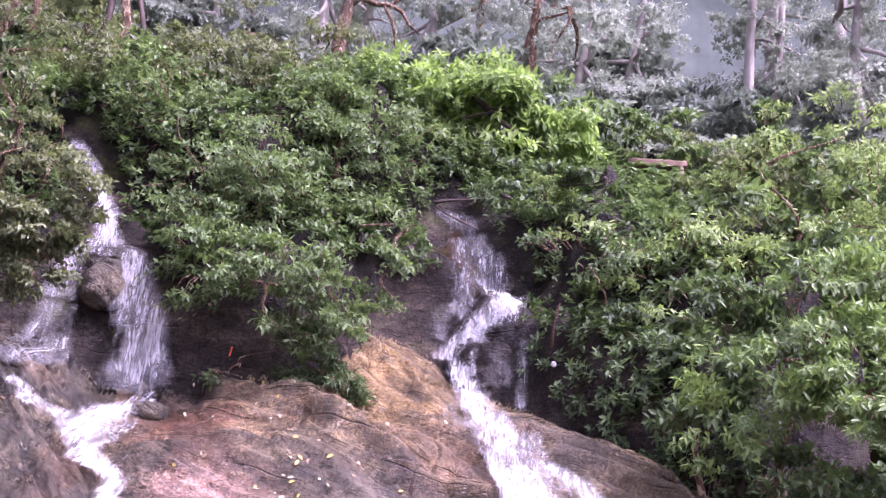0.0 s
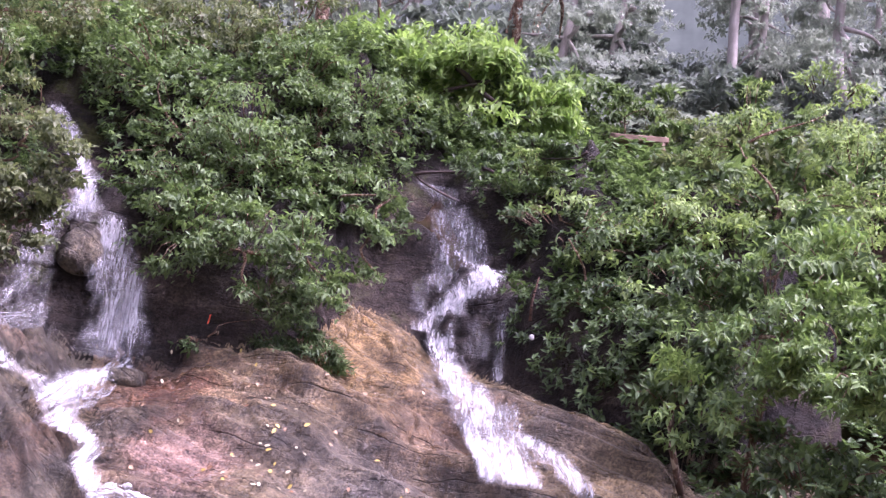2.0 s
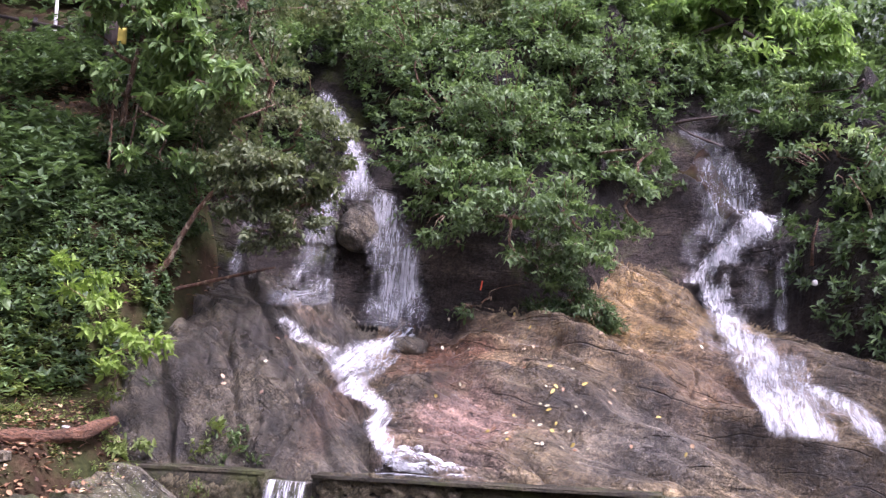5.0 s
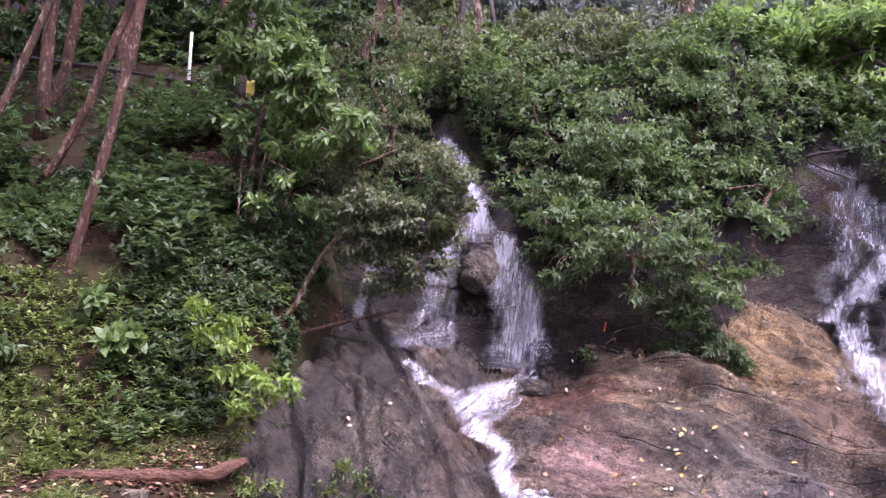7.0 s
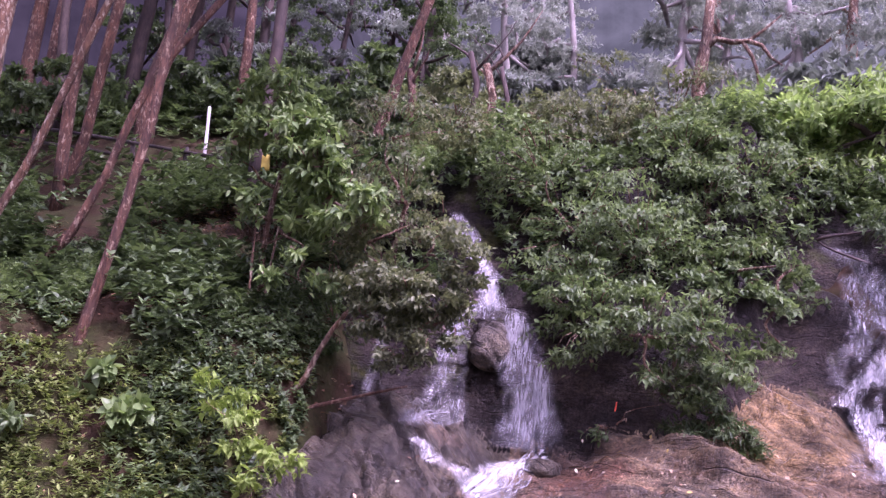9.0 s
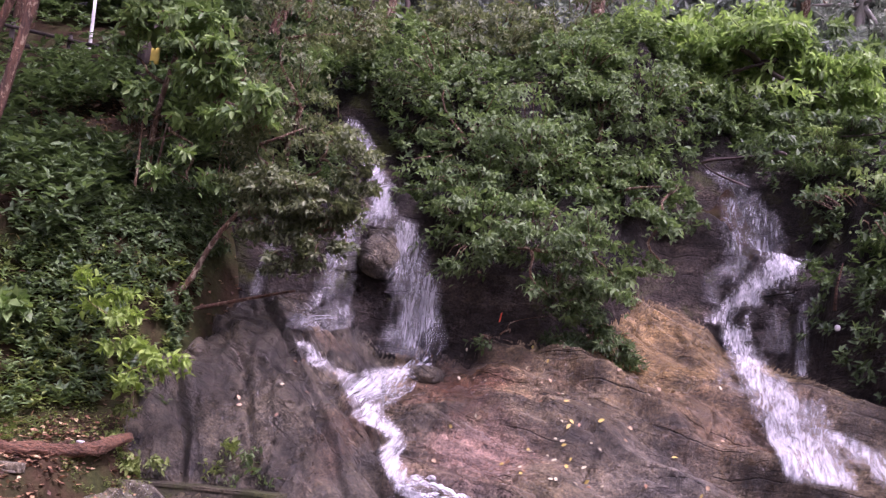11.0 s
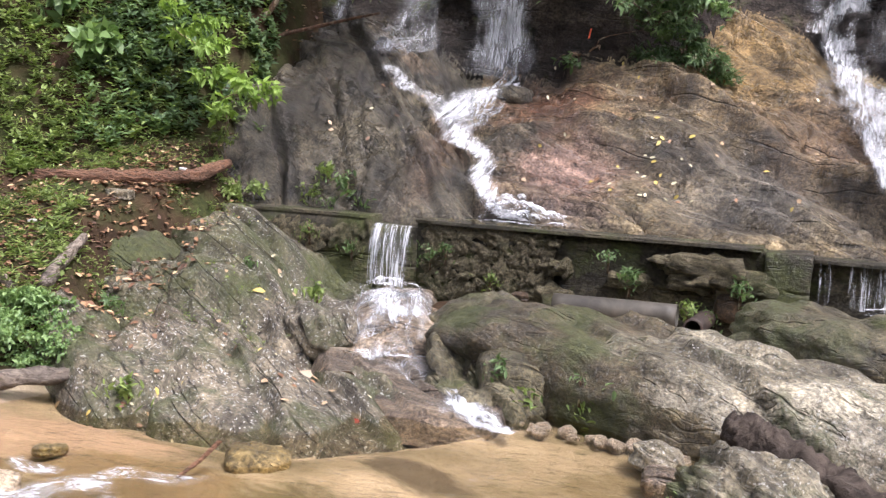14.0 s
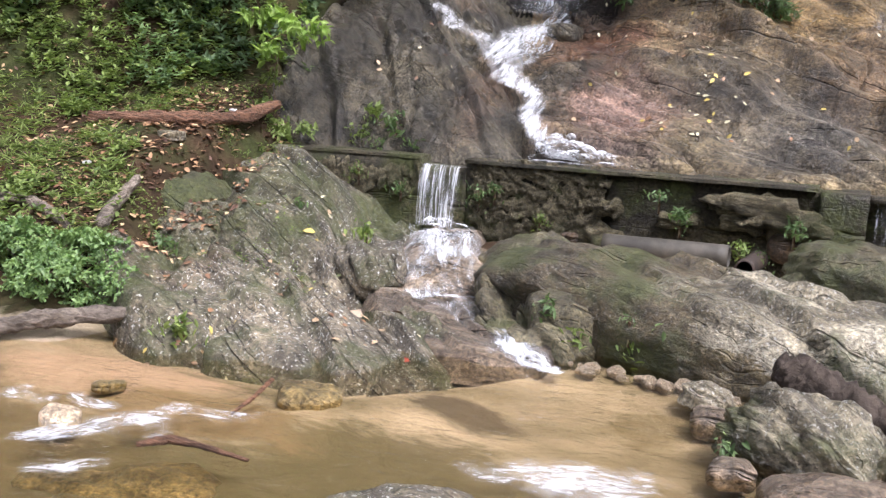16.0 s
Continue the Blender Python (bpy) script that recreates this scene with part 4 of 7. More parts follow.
def cascade_height(x, y):
    """The tan rock under the small fall: a rounded boulder, and a shelf from its foot to the pool."""
    x, y = np.asarray(x, float), np.asarray(y, float)
    u = ((x + 2.98) * 0.90 + (y - 7.75) * 0.44) / 0.50
    v = (-(x + 2.98) * 0.44 + (y - 7.75) * 0.90) / 0.78
    dome = 0.02 + 0.36 * np.sqrt(np.maximum(1.06 - u * u - v * v, 0.0)) - 0.5 * np.maximum(u * u + v * v - 1.0, 0) + 0.05 * v
    back = 0.30 - 1.6 * np.maximum(np.abs(x + 3.42) - 0.24, 0) - 0.6 * np.maximum(8.45 - y, 0)
    mid = np.interp(y, [5.9, 6.4, 7.0, 7.6], [-1.95, -2.30, -2.72, -2.95])
    half = np.interp(y, [5.9, 6.2, 6.6, 7.1, 7.6], [0.30, 0.52, 0.62, 0.62, 0.5])
    shelf = np.interp(y, [5.85, 6.0, 6.4, 7.1, 7.6], [-0.10, 0.035, 0.075, 0.10, 0.10]) + strata(x, y, -0.8, 0.35, 0.05, 0.1, 441, 0.5)
    shelf = shelf - 3.0 * np.maximum(np.abs(x - mid + 0.06 * fbm(x * 2, y * 2, 0.2, 2, 67)) - half, 0) ** 1.1
    z = np.maximum(np.maximum(dome, back), shelf)
    return np.maximum(z, -0.4) + 0.018 * fbm(x * 2.4, y * 2.4, 0.8, 4, 65) - 0.03 * gouges(x, y, -0.9, 2.0, 6.0, 0.25, 0.40, 66)


cascade_rock = part("cascade_rock", grid_mesh("cascade_rock", np.arange(-4.2, -1.2, 0.022), np.arange(5.75, 9.03, 0.022), cascade_height, WARM, keep=lambda X, Y, Z: Z > -0.25))
tagged(cascade_rock, "smooth wet tan rock under the small fall", "rock", kind="structure")

for k, (x, y, z, a, b, c, tn) in enumerate(((-2.15, 7.25, 0.16, 0.40, 0.26, 0.22, -20), (-1.7, 6.75, 0.08, 0.26, 0.22, 0.24, 10), (-2.2, 6.75, -0.02, 0.28, 0.22, 0.20, -40))):
    set_boulder("boulder", (x, y, z), (a, b, c), (0, 4, tn), 90 + k, MOSSY, "dark mossy knob on the long boulder's flank", rough=0.35, block=0.8, layer=0.12, level=4, freq=2.4)

# pebbles along the pool's far edge
rng_p = random.Random(5)
pebble_meshes = [boulder_mesh("pebble", (1.0, 0.75, 0.55), 30 + k, PEBBLE, level=2, rough=0.2, layer=0.03, fine=0.0) for k in range(4)]
for k in range(26):
    s = k / 25
    ob = new("pebble", pebble_meshes[k % 4])
    ob.matrix_world = pose(-1.55 + 1.0 * s + rng_p.uniform(-.06, .06), 6.2 - 0.18 * s + rng_p.uniform(-.07, .09), 0.0, 0, 0, rng_p.uniform(0, 360)) @ Matrix.Scale(rng_p.choice((0.025, 0.035, 0.045, 0.07)), 4)
    tagged(ob, "small rounded pebble at the pool's edge", "pebble", "pebbles at the pool's edge")

# ---- the weir wall ----
def rough_block(name, size, seed, mat, cuts=7, amount=0.012):
    """A cast block with worn, uneven faces."""
    bm = bmesh.new()
    bmesh.ops.create_cube(bm, size=1)
    bmesh.ops.subdivide_edges(bm, edges=bm.edges[:], cuts=cuts, use_grid_fill=True)
    for v in bm.verts:
        v.co = Vector([v.co[i] * size[i] for i in range(3)])
        n = noise.fractal(v.co * 3.1 + Vector((seed, seed * 2.3, 0)), 1.0, 2.0, 4)
        e = noise.noise_vector(v.co * 7.0 + Vector((seed * 3.1, 0, 0)))
        v.co += v.co.normalized() * n * amount + e * amount * 0.6
    for f in bm.faces:
        f.smooth = True
    return bm


weir = thing("weir_wall", (0, WALL_Y, 0), "low mossy concrete and rubble weir wall across the stream", "wall", kind="structure")


def weir_piece(name, x0, x1, z0, z1, y0, y1, seed, mat=CONCRETE, cuts=9, label=""):
    ob = part(name, rough_block(name, (x1 - x0, y1 - y0, z1 - z0), seed, mat, cuts), mat, weir, label)
    ob.location = ((x0 + x1) / 2, (y0 + y1) / 2, (z0 + z1) / 2)
    return ob


weir_piece("wall_section", -5.6, -3.80, -0.1, WALL_TOP - 0.01, 0.0, 0.34, 1)
weir_piece("wall_section", -3.80, -3.36, -0.1, WALL_TOP - 0.075, 0.05, 0.34, 2, label="notch in the weir where water runs over")
weir_piece("wall_section", -3.36, -2.02, -0.1, WALL_TOP - 0.01, 0.06, 0.34, 3)
weir_piece("wall_section", -2.02, -0.18, -0.1, WALL_TOP - 0.01, 0.10, 0.34, 4)
weir_piece("wall_section", 0.20, 3.2, -0.1, WALL_TOP - 0.06, 0.14, 0.34, 6)
weir_piece("pillar", -0.18, 0.20, 0.0, WALL_TOP - 0.02, 0.0, 0.34, 5, label="green-streaked concrete pillar")
for x0, x1, h in ((-5.6, -3.81, 0.0), (-3.35, -0.2, 0.0), (0.21, 3.2, -0.055)):
    weir_piece("coping", x0, x1, WALL_TOP - 0.02 + h, WALL_TOP + 0.010 + h, -0.008, 0.38, x0, cuts=11, label="thin worn concrete coping")

# rubble faces of the wall: stones proud of the mortar
stone_meshes = [boulder_mesh("stone", (1.0, 0.55, 0.8), 50 + k, RUBBLE, level=3, rough=0.5, layer=0.0, block=0.7, fine=0.06, crag=0.22, groove=0.0, freq=1.8) for k in range(6)]
rng_w = random.Random(11)


def lay_stones(x0, x1, z0, z1, y, size):
    z = z0
    row = 0
    while z < z1:
        x = x0 + (row % 2) * size * 0.6
        while x < x1:
            w = size * rng_w.uniform(0.55, 1.25)
            ob = new("stone", stone_meshes[rng_w.randrange(6)])
            ob.parent = weir
            ob.matrix_basis = pose(x + w * 0.5, y + rng_w.uniform(-0.012, 0.02), z + rng_w.uniform(-.035, .035), rng_w.uniform(-8, 8), rng_w.uniform(-60, 60), rng_w.uniform(-10, 10)) @ Matrix.Diagonal((w * rng_w.uniform(0.5, 0.8), rng_w.uniform(0.03, 0.055), size * rng_w.uniform(0.45, 0.85), 1))
            x += w * 0.95
        z += size * 0.86
        row += 1


lay_stones(-3.30, -2.05, 0.24, 0.90, 0.05, 0.085)
lay_stones(-5.1, -3.86, 0.62, 0.88, 0.0, 0.16)
for x, z, sx, sz in ((-0.62, 0.72, 0.34, 0.17), (-0.36, 0.62, 0.26, 0.15), (-1.32, 0.56, 0.19, 0.09), (-0.78, 0.60, 0.2, 0.1), (-0.95, 0.76, 0.16, 0.07), (-2.0, 0.35, 0.16, 0.15), (-1.95, 0.62, 0.10, 0.10)):
    ob = new("stone", stone_meshes[int(abs(x) * 10) % 6])
    ob.parent = weir
    ob.matrix_basis = pose(x, 0.02, z, 0, 5, 0) @ Matrix.Diagonal((sx, 0.18, sz, 1))
# ochre earth showing under the undercut wall
OCHRE = stone("ochre_wet_earth", [(0.3, (0.022, 0.014, 0.008)), (0.6, (0.062, 0.038, 0.018)), (0.8, (0.12, 0.075, 0.036))], wet=0.5, coarse=3.0)
set_boulder("earth_lump", (-0.34, 9.06, 0.42), (0.2, 0.07, 0.13), (0, 0, 10), 71, OCHRE, "wet ochre earth slumped under the weir wall", rough=0.5, level=4)
set_boulder("earth_lump", (-2.25, 8.72, 0.36), (0.13, 0.1, 0.10), (0, 0, 10), 72, OCHRE, "brown broken rock at the pipe's end", rough=0.6, level=4)

# old pipes below the wall
PIPE = plain("weathered_pipe", (0.026, 0.022, 0.016), (0.085, 0.073, 0.055), 5, 0.65, 0.5, (1, 1, 1))
RUST = plain("rusty_drain", (0.020, 0.014, 0.011), (0.062, 0.040, 0.028), 9, 0.7, 0.4)


def hollow_pipe(name, radius, length, wall, mat, sides=32):
    """A pipe along x with an open, thick-walled mouth and a slightly uneven skin."""
    rings = [(-length / 2, radius - wall), (-length / 2, radius)] + [(-length / 2 + length * k / 12, radius) for k in range(1, 12)] + [(length / 2, radius), (length / 2, radius - wall), (-length / 2 + 0.01, radius - wall)]
    v, f = [], []
    for k, (x, r) in enumerate(rings):
        for s in range(sides):
            a = 2 * math.pi * s / sides
            rr = r * (1 + 0.012 * float(smooth_noise(x * 4, s * 0.5, 1.0, 4)))
            v.append((x, rr * math.cos(a), rr * math.sin(a)))
    for k in range(len(rings) - 1):
        for s in range(sides):
            t = (s + 1) % sides
            f.append((k * sides + s, (k + 1) * sides + s, (k + 1) * sides + t, k * sides + t))
    return mesh_of(name, v, f, mat)


pipe = part("water_pipe", hollow_pipe("water_pipe", 0.10, 1.06, 0.012, PIPE))
pipe.matrix_world = pose(-1.36, 8.58, 0.37, 0, -1.0, -2)
tagged(pipe, "thick grey-brown weathered pipe lying below the weir", "pipe")
drain = part("drain_pipe", hollow_pipe("drain_pipe", 0.082, 0.5, 0.016, RUST))
drain.matrix_world = pose(-0.66, 8.76, 0.30, 0, 0, 82)
tagged(drain, "rusty round drain pipe mouth under the weir", "pipe")

# ---- water ----
FALL = foam_material("falling_water", 24.0, 3.4, 2.6, 0.68, 0.62)
MIST = foam_material("thin_falling_spray", 12.0, 2.5, 1.6, 0.80, 0.45)
RUSH = foam_material("rushing_water", 15.0, 4.5, 3.2, 0.75, 0.88)
FILM = foam_material("thin_running_water", 20.0, 3.0, 3.5, 0.75, 0.6)
RIPPLE = foam_material("broken_ripple_water", 22.0, 7.0, 4.0, 0.80, 0.70)
SPLASH = foam_material("splash_foam", 30.0, 30.0, 4.0, 0.95, 0.9, 0.1)
CURTAIN = foam_material("parted_water_curtain", 30.0, 1.6, 6.5, 0.85, 0.85)
POOL = water_material("shallow_pool_water", (0.93, 0.89, 0.78), 0.45)

table_x, table_y = np.arange(-6.4, 3.4, 0.04), np.arange(9.3, 15.2, 0.03)
table_z = rock_height(*np.meshgrid(table_x, table_y, indexing="ij"))


def rolled(a, reach, axis):
    """The array shifted by each step up to reach along the axis, its edge held."""
    pad = np.pad(a, [(reach, reach) if k == axis else (0, 0) for k in (0, 1)], mode="edge")
    n = a.shape[axis]
    return [np.take(pad, np.arange(k, k + n), axis) for k in range(2 * reach + 1)]


for axis in (0, 1):
    table_z = np.maximum.reduce(rolled(table_z, 2, axis))
for axis in (0, 1):
    table_z = sum(rolled(table_z, 3, axis)) / 7


def front_of_rock(x, z):
    """The y at which the rock, seen from the pool, has the height z."""
    i = np.clip(((x - table_x[0]) / 0.04), 0, len(table_x) - 1.01)
    k = i.astype(int)
    col = table_z[k] * (1 - (i - k))[:, None] + table_z[k + 1] * (i - k)[:, None]
    up = np.maximum.accumulate(col, axis=1) >= z[:, None]
    j = np.where(up.any(1), up.argmax(1), len(table_y) - 1)
    return table_y[j]


def stream_mesh(name, path, mat, lift=0.05, nu=26, nv=70, seed=0, dense=0.5, edge=0.45, lumps=0.03, smooth=5, fade=0.5, start=0.25):
    """A sheet of water down the rock. path: (x, z, width) from top to bottom."""
    path = np.array(path, float)
    s = np.r_[0, np.cumsum(np.hypot(np.diff(path[:, 0]), np.diff(path[:, 1])))]
    q = np.linspace(0, s[-1], nv)
    cx, cz, w = (np.interp(q, s, path[:, k]) for k in range(3))
    ker = np.ones(7) / 7
    cx, w = (np.convolve(np.pad(a, 3, mode="edge"), ker, "valid") for a in (cx, w))
    a = np.linspace(-0.5, 0.5, nu)
    ragged = 1 + 0.22 * smooth_noise(q[:, None] * 3.5, np.sign(a)[None] * 2.0, seed + 0.5, seed)
    X = cx[:, None] + a[None] * w[:, None] * ragged
    Z = np.broadcast_to(cz[:, None], X.shape)
    Y = front_of_rock(X.ravel(), Z.ravel()).reshape(X.shape)
    for axis in (0, 1):
        Y = np.minimum.reduce([np.roll(np.pad(Y, [(3, 3) if axis == 0 else (0, 0), (2, 2) if axis == 1 else (0, 0)], mode="edge"), k, axis) for k in (-2, -1, 0, 1, 2)])
        Y = Y[3:-3] if axis == 0 else Y[:, 2:-2]
    k = np.ones(smooth) / smooth
    Y = np.apply_along_axis(lambda v: np.convolve(np.pad(v, smooth // 2, mode="edge"), k, "valid"), 0, Y)
    Y = np.apply_along_axis(lambda v: np.convolve(np.pad(v, 2, mode="edge"), np.ones(5) / 5, "valid"), 1, Y)
    Y = Y - lift - lumps * (1 + fbm(X * 9, Z * 3, seed, 3, seed)) * 0.8
    Z = Z + lift * 0.5
    i = np.arange(X.size).reshape(X.shape)
    f = np.stack([i[:-1, :-1], i[1:, :-1], i[1:, 1:], i[:-1, 1:]], -1).reshape(-1, 4)
    uv = np.stack([X + seed * 1.7, np.broadcast_to(q[:, None], X.shape) + seed * 0.9], -1).reshape(-1, 2)
    d = dense + 0.12 - edge * (2 * np.abs(a)[None]) ** 2.2 + 0.22 * smooth_noise(X * 4, Z * 2, 0.3, seed + 3)
    d = d - fade * ramp(0.86, 1.0, q / s[-1])[:, None] - start * ramp(0.06, 0.0, q / s[-1])[:, None] + 0 * X
    return mesh_of(name, np.stack([X, Y, Z], -1).reshape(-1, 3), f, mat, True, uv, d.ravel())


def stream(parent, name, path, mat, layers=2, dense=0.5, lift=0.05, label="", **kw):
    for k in range(layers):
        part(name, stream_mesh(name, path, mat, lift + 0.045 * k, seed=len(bpy.data.objects) % 97 + k, dense=dense - 0.10 * k, **kw), None, parent, label)


left_fall = thing("waterfall", (-3.6, 11.4, 2.0), "white waterfall tumbling in curtains over a dark cliff", "waterfall")
left_fall.location = (0, 0, 0)
stream(left_fall, "upper_strand", [(-4.98, 5.70, 0.28), (-4.78, 5.45, 0.32), (-4.60, 5.11, 0.35), (-4.23, 4.60, 0.33), (-4.10, 4.31, 0.36), (-4.04, 4.11, 0.51)], FALL, 3, dense=0.60, fade=0.1)
stream(left_fall, "strand", [(-4.24, 4.19, 0.58), (-4.38, 4.00, 0.36), (-4.44, 3.77, 0.32), (-4.49, 3.55, 0.40), (-4.52, 3.33, 0.54)], FALL, 3, dense=0.60, nv=50)
stream(left_fall, "curtain", [(-3.76, 4.13, 0.29), (-3.66, 3.84, 0.50), (-3.57, 3.47, 0.67), (-3.50, 3.11, 0.80), (-3.43, 2.76, 0.83), (-3.36, 2.48, 0.82), (-3.34, 2.35, 0.85)], FALL, 2, dense=0.56, lift=0.06, fade=0.25)
stream(left_fall, "curtain", [(-3.86, 3.98, 0.18), (-3.75, 3.47, 0.32), (-3.67, 2.90, 0.42), (-3.64, 2.44, 0.55)], FALL, 1, dense=0.45, lift=0.08)
stream(left_fall, "curtain", [(-4.56, 3.40, 0.65), (-4.53, 3.08, 0.68), (-4.50, 2.79, 0.70), (-4.33, 2.53, 0.75)], FALL, 2, dense=0.44, fade=0.3)
stream(left_fall, "trickle", [(-5.39, 3.78, 0.22), (-5.40, 3.48, 0.29), (-5.45, 3.19, 0.29), (-5.39, 2.92, 0.29)], FALL, 2, dense=0.40, nv=40)
stream(left_fall, "veil", [(-3.99, 4.21, 0.51), (-3.98, 4.09, 0.72), (-3.98, 3.96, 0.79)], FALL, 1, dense=0.42, nv=30, lift=0.07)
stream(left_fall, "chute", [(-3.44, 2.27, 0.54), (-3.56, 2.12, 0.50), (-3.55, 1.93, 0.44), (-3.37, 1.69, 0.38), (-3.03, 1.49, 0.31), (-2.92, 1.32, 0.28), (-2.76, 1.15, 0.27), (-2.62, 1.03, 0.30), (-2.44, 0.98, 0.43)], RUSH, 2, dense=0.60, lift=0.04, nv=130, fade=0.0, edge=0.6)
stream(left_fall, "side_stream", [(-4.41, 2.47, 0.20), (-4.25, 2.35, 0.23), (-4.11, 2.22, 0.26), (-3.81, 2.07, 0.29), (-3.67, 1.89, 0.32)], RUSH, 2, dense=0.44, lift=0.02, nv=60, start=0.6)
stream(left_fall, "spray", [(-3.48, 2.90, 1.18), (-3.44, 2.59, 1.31), (-3.39, 2.28, 1.36)], MIST, 1, dense=0.36, lift=0.14, nv=30)
right_fall = thing("waterfall", (0, 0, 0), "white waterfall spreading over a tan rock slab", "waterfall")
stream(right_fall, "upper_strand", [(-0.03, 5.30, 0.58), (0.19, 5.19, 0.58), (0.39, 4.91, 0.61), (0.54, 4.61, 0.72), (0.62, 4.32, 0.83), (0.64, 3.95, 0.85)], FALL, 2, dense=0.47, nv=80, fade=0.3)
stream(right_fall, "strand", [(0.20, 4.93, 0.33), (0.26, 4.55, 0.32), (0.27, 4.13, 0.38), (0.33, 3.82, 0.45), (0.43, 3.59, 0.52)], FALL, 1, dense=0.56, nv=70, fade=0.1)
stream(right_fall, "strand", [(0.94, 4.02, 0.47), (0.81, 3.78, 0.60), (0.62, 3.58, 0.62), (0.45, 3.43, 0.59), (0.35, 3.25, 0.51), (0.29, 3.06, 0.44), (0.35, 2.87, 0.43)], RUSH, 2, dense=0.62, nv=80, fade=0.1)
stream(right_fall, "veil", [(0.79, 3.54, 0.73), (0.81, 3.23, 0.72), (0.78, 2.94, 0.71), (0.74, 2.64, 0.61)], FALL, 1, dense=0.26, nv=60)
stream(right_fall, "veil", [(0.28, 3.33, 0.59), (0.14, 3.17, 0.51), (0.06, 3.04, 0.36)], FALL, 1, dense=0.42, nv=40)
stream(right_fall, "veil", [(0.13, 3.85, 0.67), (0.17, 3.55, 0.74), (0.17, 3.25, 0.73)], MIST, 1, dense=0.36, nv=40)
stream(right_fall, "trickle", [(1.11, 3.37, 0.19), (1.07, 3.08, 0.16), (1.05, 2.73, 0.17), (1.05, 2.39, 0.16)], FALL, 1, dense=0.46)
stream(right_fall, "chute", [(0.28, 2.99, 0.44), (0.41, 2.70, 0.51), (0.56, 2.44, 0.65), (0.71, 2.21, 0.79), (0.84, 1.99, 0.80), (0.94, 1.79, 0.74), (1.03, 1.61, 0.62), (1.10, 1.46, 0.52), (1.13, 1.40, 0.55)], RUSH, 2, dense=0.54, nv=140, fade=0.0, edge=0.5)
stream(right_fall, "side_stream", [(0.60, 2.04, 0.19), (0.68, 1.81, 0.21), (0.76, 1.59, 0.20), (0.82, 1.40, 0.23)], RUSH, 2, dense=0.56, fade=0.2)
stream(right_fall, "side_stream", [(1.08, 1.90, 0.31), (1.31, 1.81, 0.37), (1.47, 1.73, 0.42), (1.57, 1.59, 0.43), (1.68, 1.42, 0.37), (1.78, 1.29, 0.23)], RUSH, 2, dense=0.56, fade=0.25)
stream(right_fall, "side_stream", [(0.18, 2.51, 0.27), (0.21, 2.32, 0.37), (0.37, 2.18, 0.40)], FALL, 1, dense=0.42, nv=40)


def hanging_sheet(name, x0, x1, z0, z1, y, throw, mat, seed, dense, spread=1.0, nu=24, nv=30):
    """Water falling free from an edge, thrown a little forwards."""
    a, q = np.meshgrid(np.linspace(0, 1, nu), np.linspace(0, 1, nv))
    mid = (x0 + x1) / 2
    X = mid + (x0 + a * (x1 - x0) - mid) * (1 + (spread - 1) * q)
    Z = z0 + (z1 - z0) * q
    Y = y - throw * np.sqrt(q) - 0.02 * smooth_noise(X * 14, Z * 3, 0.0, seed)
    i = np.arange(X.size).reshape(X.shape)
    f = np.stack([i[:-1, :-1], i[1:, :-1], i[1:, 1:], i[:-1, 1:]], -1).reshape(-1, 4)
    uv = np.stack([X + seed, (z0 - Z) + seed], -1).reshape(-1, 2)
    return mesh_of(name, np.stack([X, Y, Z], -1).reshape(-1, 3), f, mat, True, uv, np.full(X.size, dense) + 0.12 * smooth_noise(X * 8, Z * 2, 1.0, seed).ravel())


def splash_mesh(name, at, half, seed, mat, dense=0.6):
    """A low heap of churned foam, thin and ragged towards its rim."""
    v, f = sphere_points(5)
    n = fbm(v[:, 0] * 3, v[:, 1] * 3, v[:, 2] * 3, 2, seed, 0.5)
    fine = fbm(v[:, 0] * 11, v[:, 1] * 11, v[:, 2] * 11, 2, seed + 7, 0.6)
    p = np.stack([v[:, 0], v[:, 1], np.maximum(v[:, 2], -0.15)], -1) * np.asarray(half) * (1 + 0.20 * n + 0.05 * fine)[:, None] + np.asarray(at)
    uv = p[:, :2] + p[:, 2:3] * 0.8 + seed
    return mesh_of(name, p, f, mat, True, uv, dense + 0.35 * n - 0.55 * np.hypot(v[:, 0], v[:, 1]) ** 4)


for k, (at, half, dense) in enumerate((((-2.50, 9.30, 1.00), (0.30, 0.14, 0.17), 0.62), ((-2.25, 9.26, 0.97), (0.34, 0.12, 0.12), 0.56), ((-2.55, 9.42, 1.06), (0.22, 0.16, 0.16), 0.55), ((-2.0, 9.22, 0.955), (0.24, 0.07, 0.05), 0.50))):
    part("splash", splash_mesh("splash", at, half, 3 + k, SPLASH, dense), None, left_fall)
small_fall = thing("waterfall", (0, 0, 0), "small fall from a notch in the weir wall onto a rock", "waterfall")
for k in range(2):
    part("curtain", hanging_sheet("curtain", -3.78, -3.38, 0.885, 0.32, 9.02 - 0.03 * k, 0.16, CURTAIN, 31 + k, 0.42, 0.96), None, small_fall)
part("splash", splash_mesh("splash", (-3.44, 8.62, 0.30), (0.30, 0.20, 0.13), 6, SPLASH, 0.55), None, small_fall)
part("splash", splash_mesh("splash", (-2.80, 7.10, 0.09), (0.34, 0.14, 0.05), 7, SPLASH, 0.45), None, small_fall)


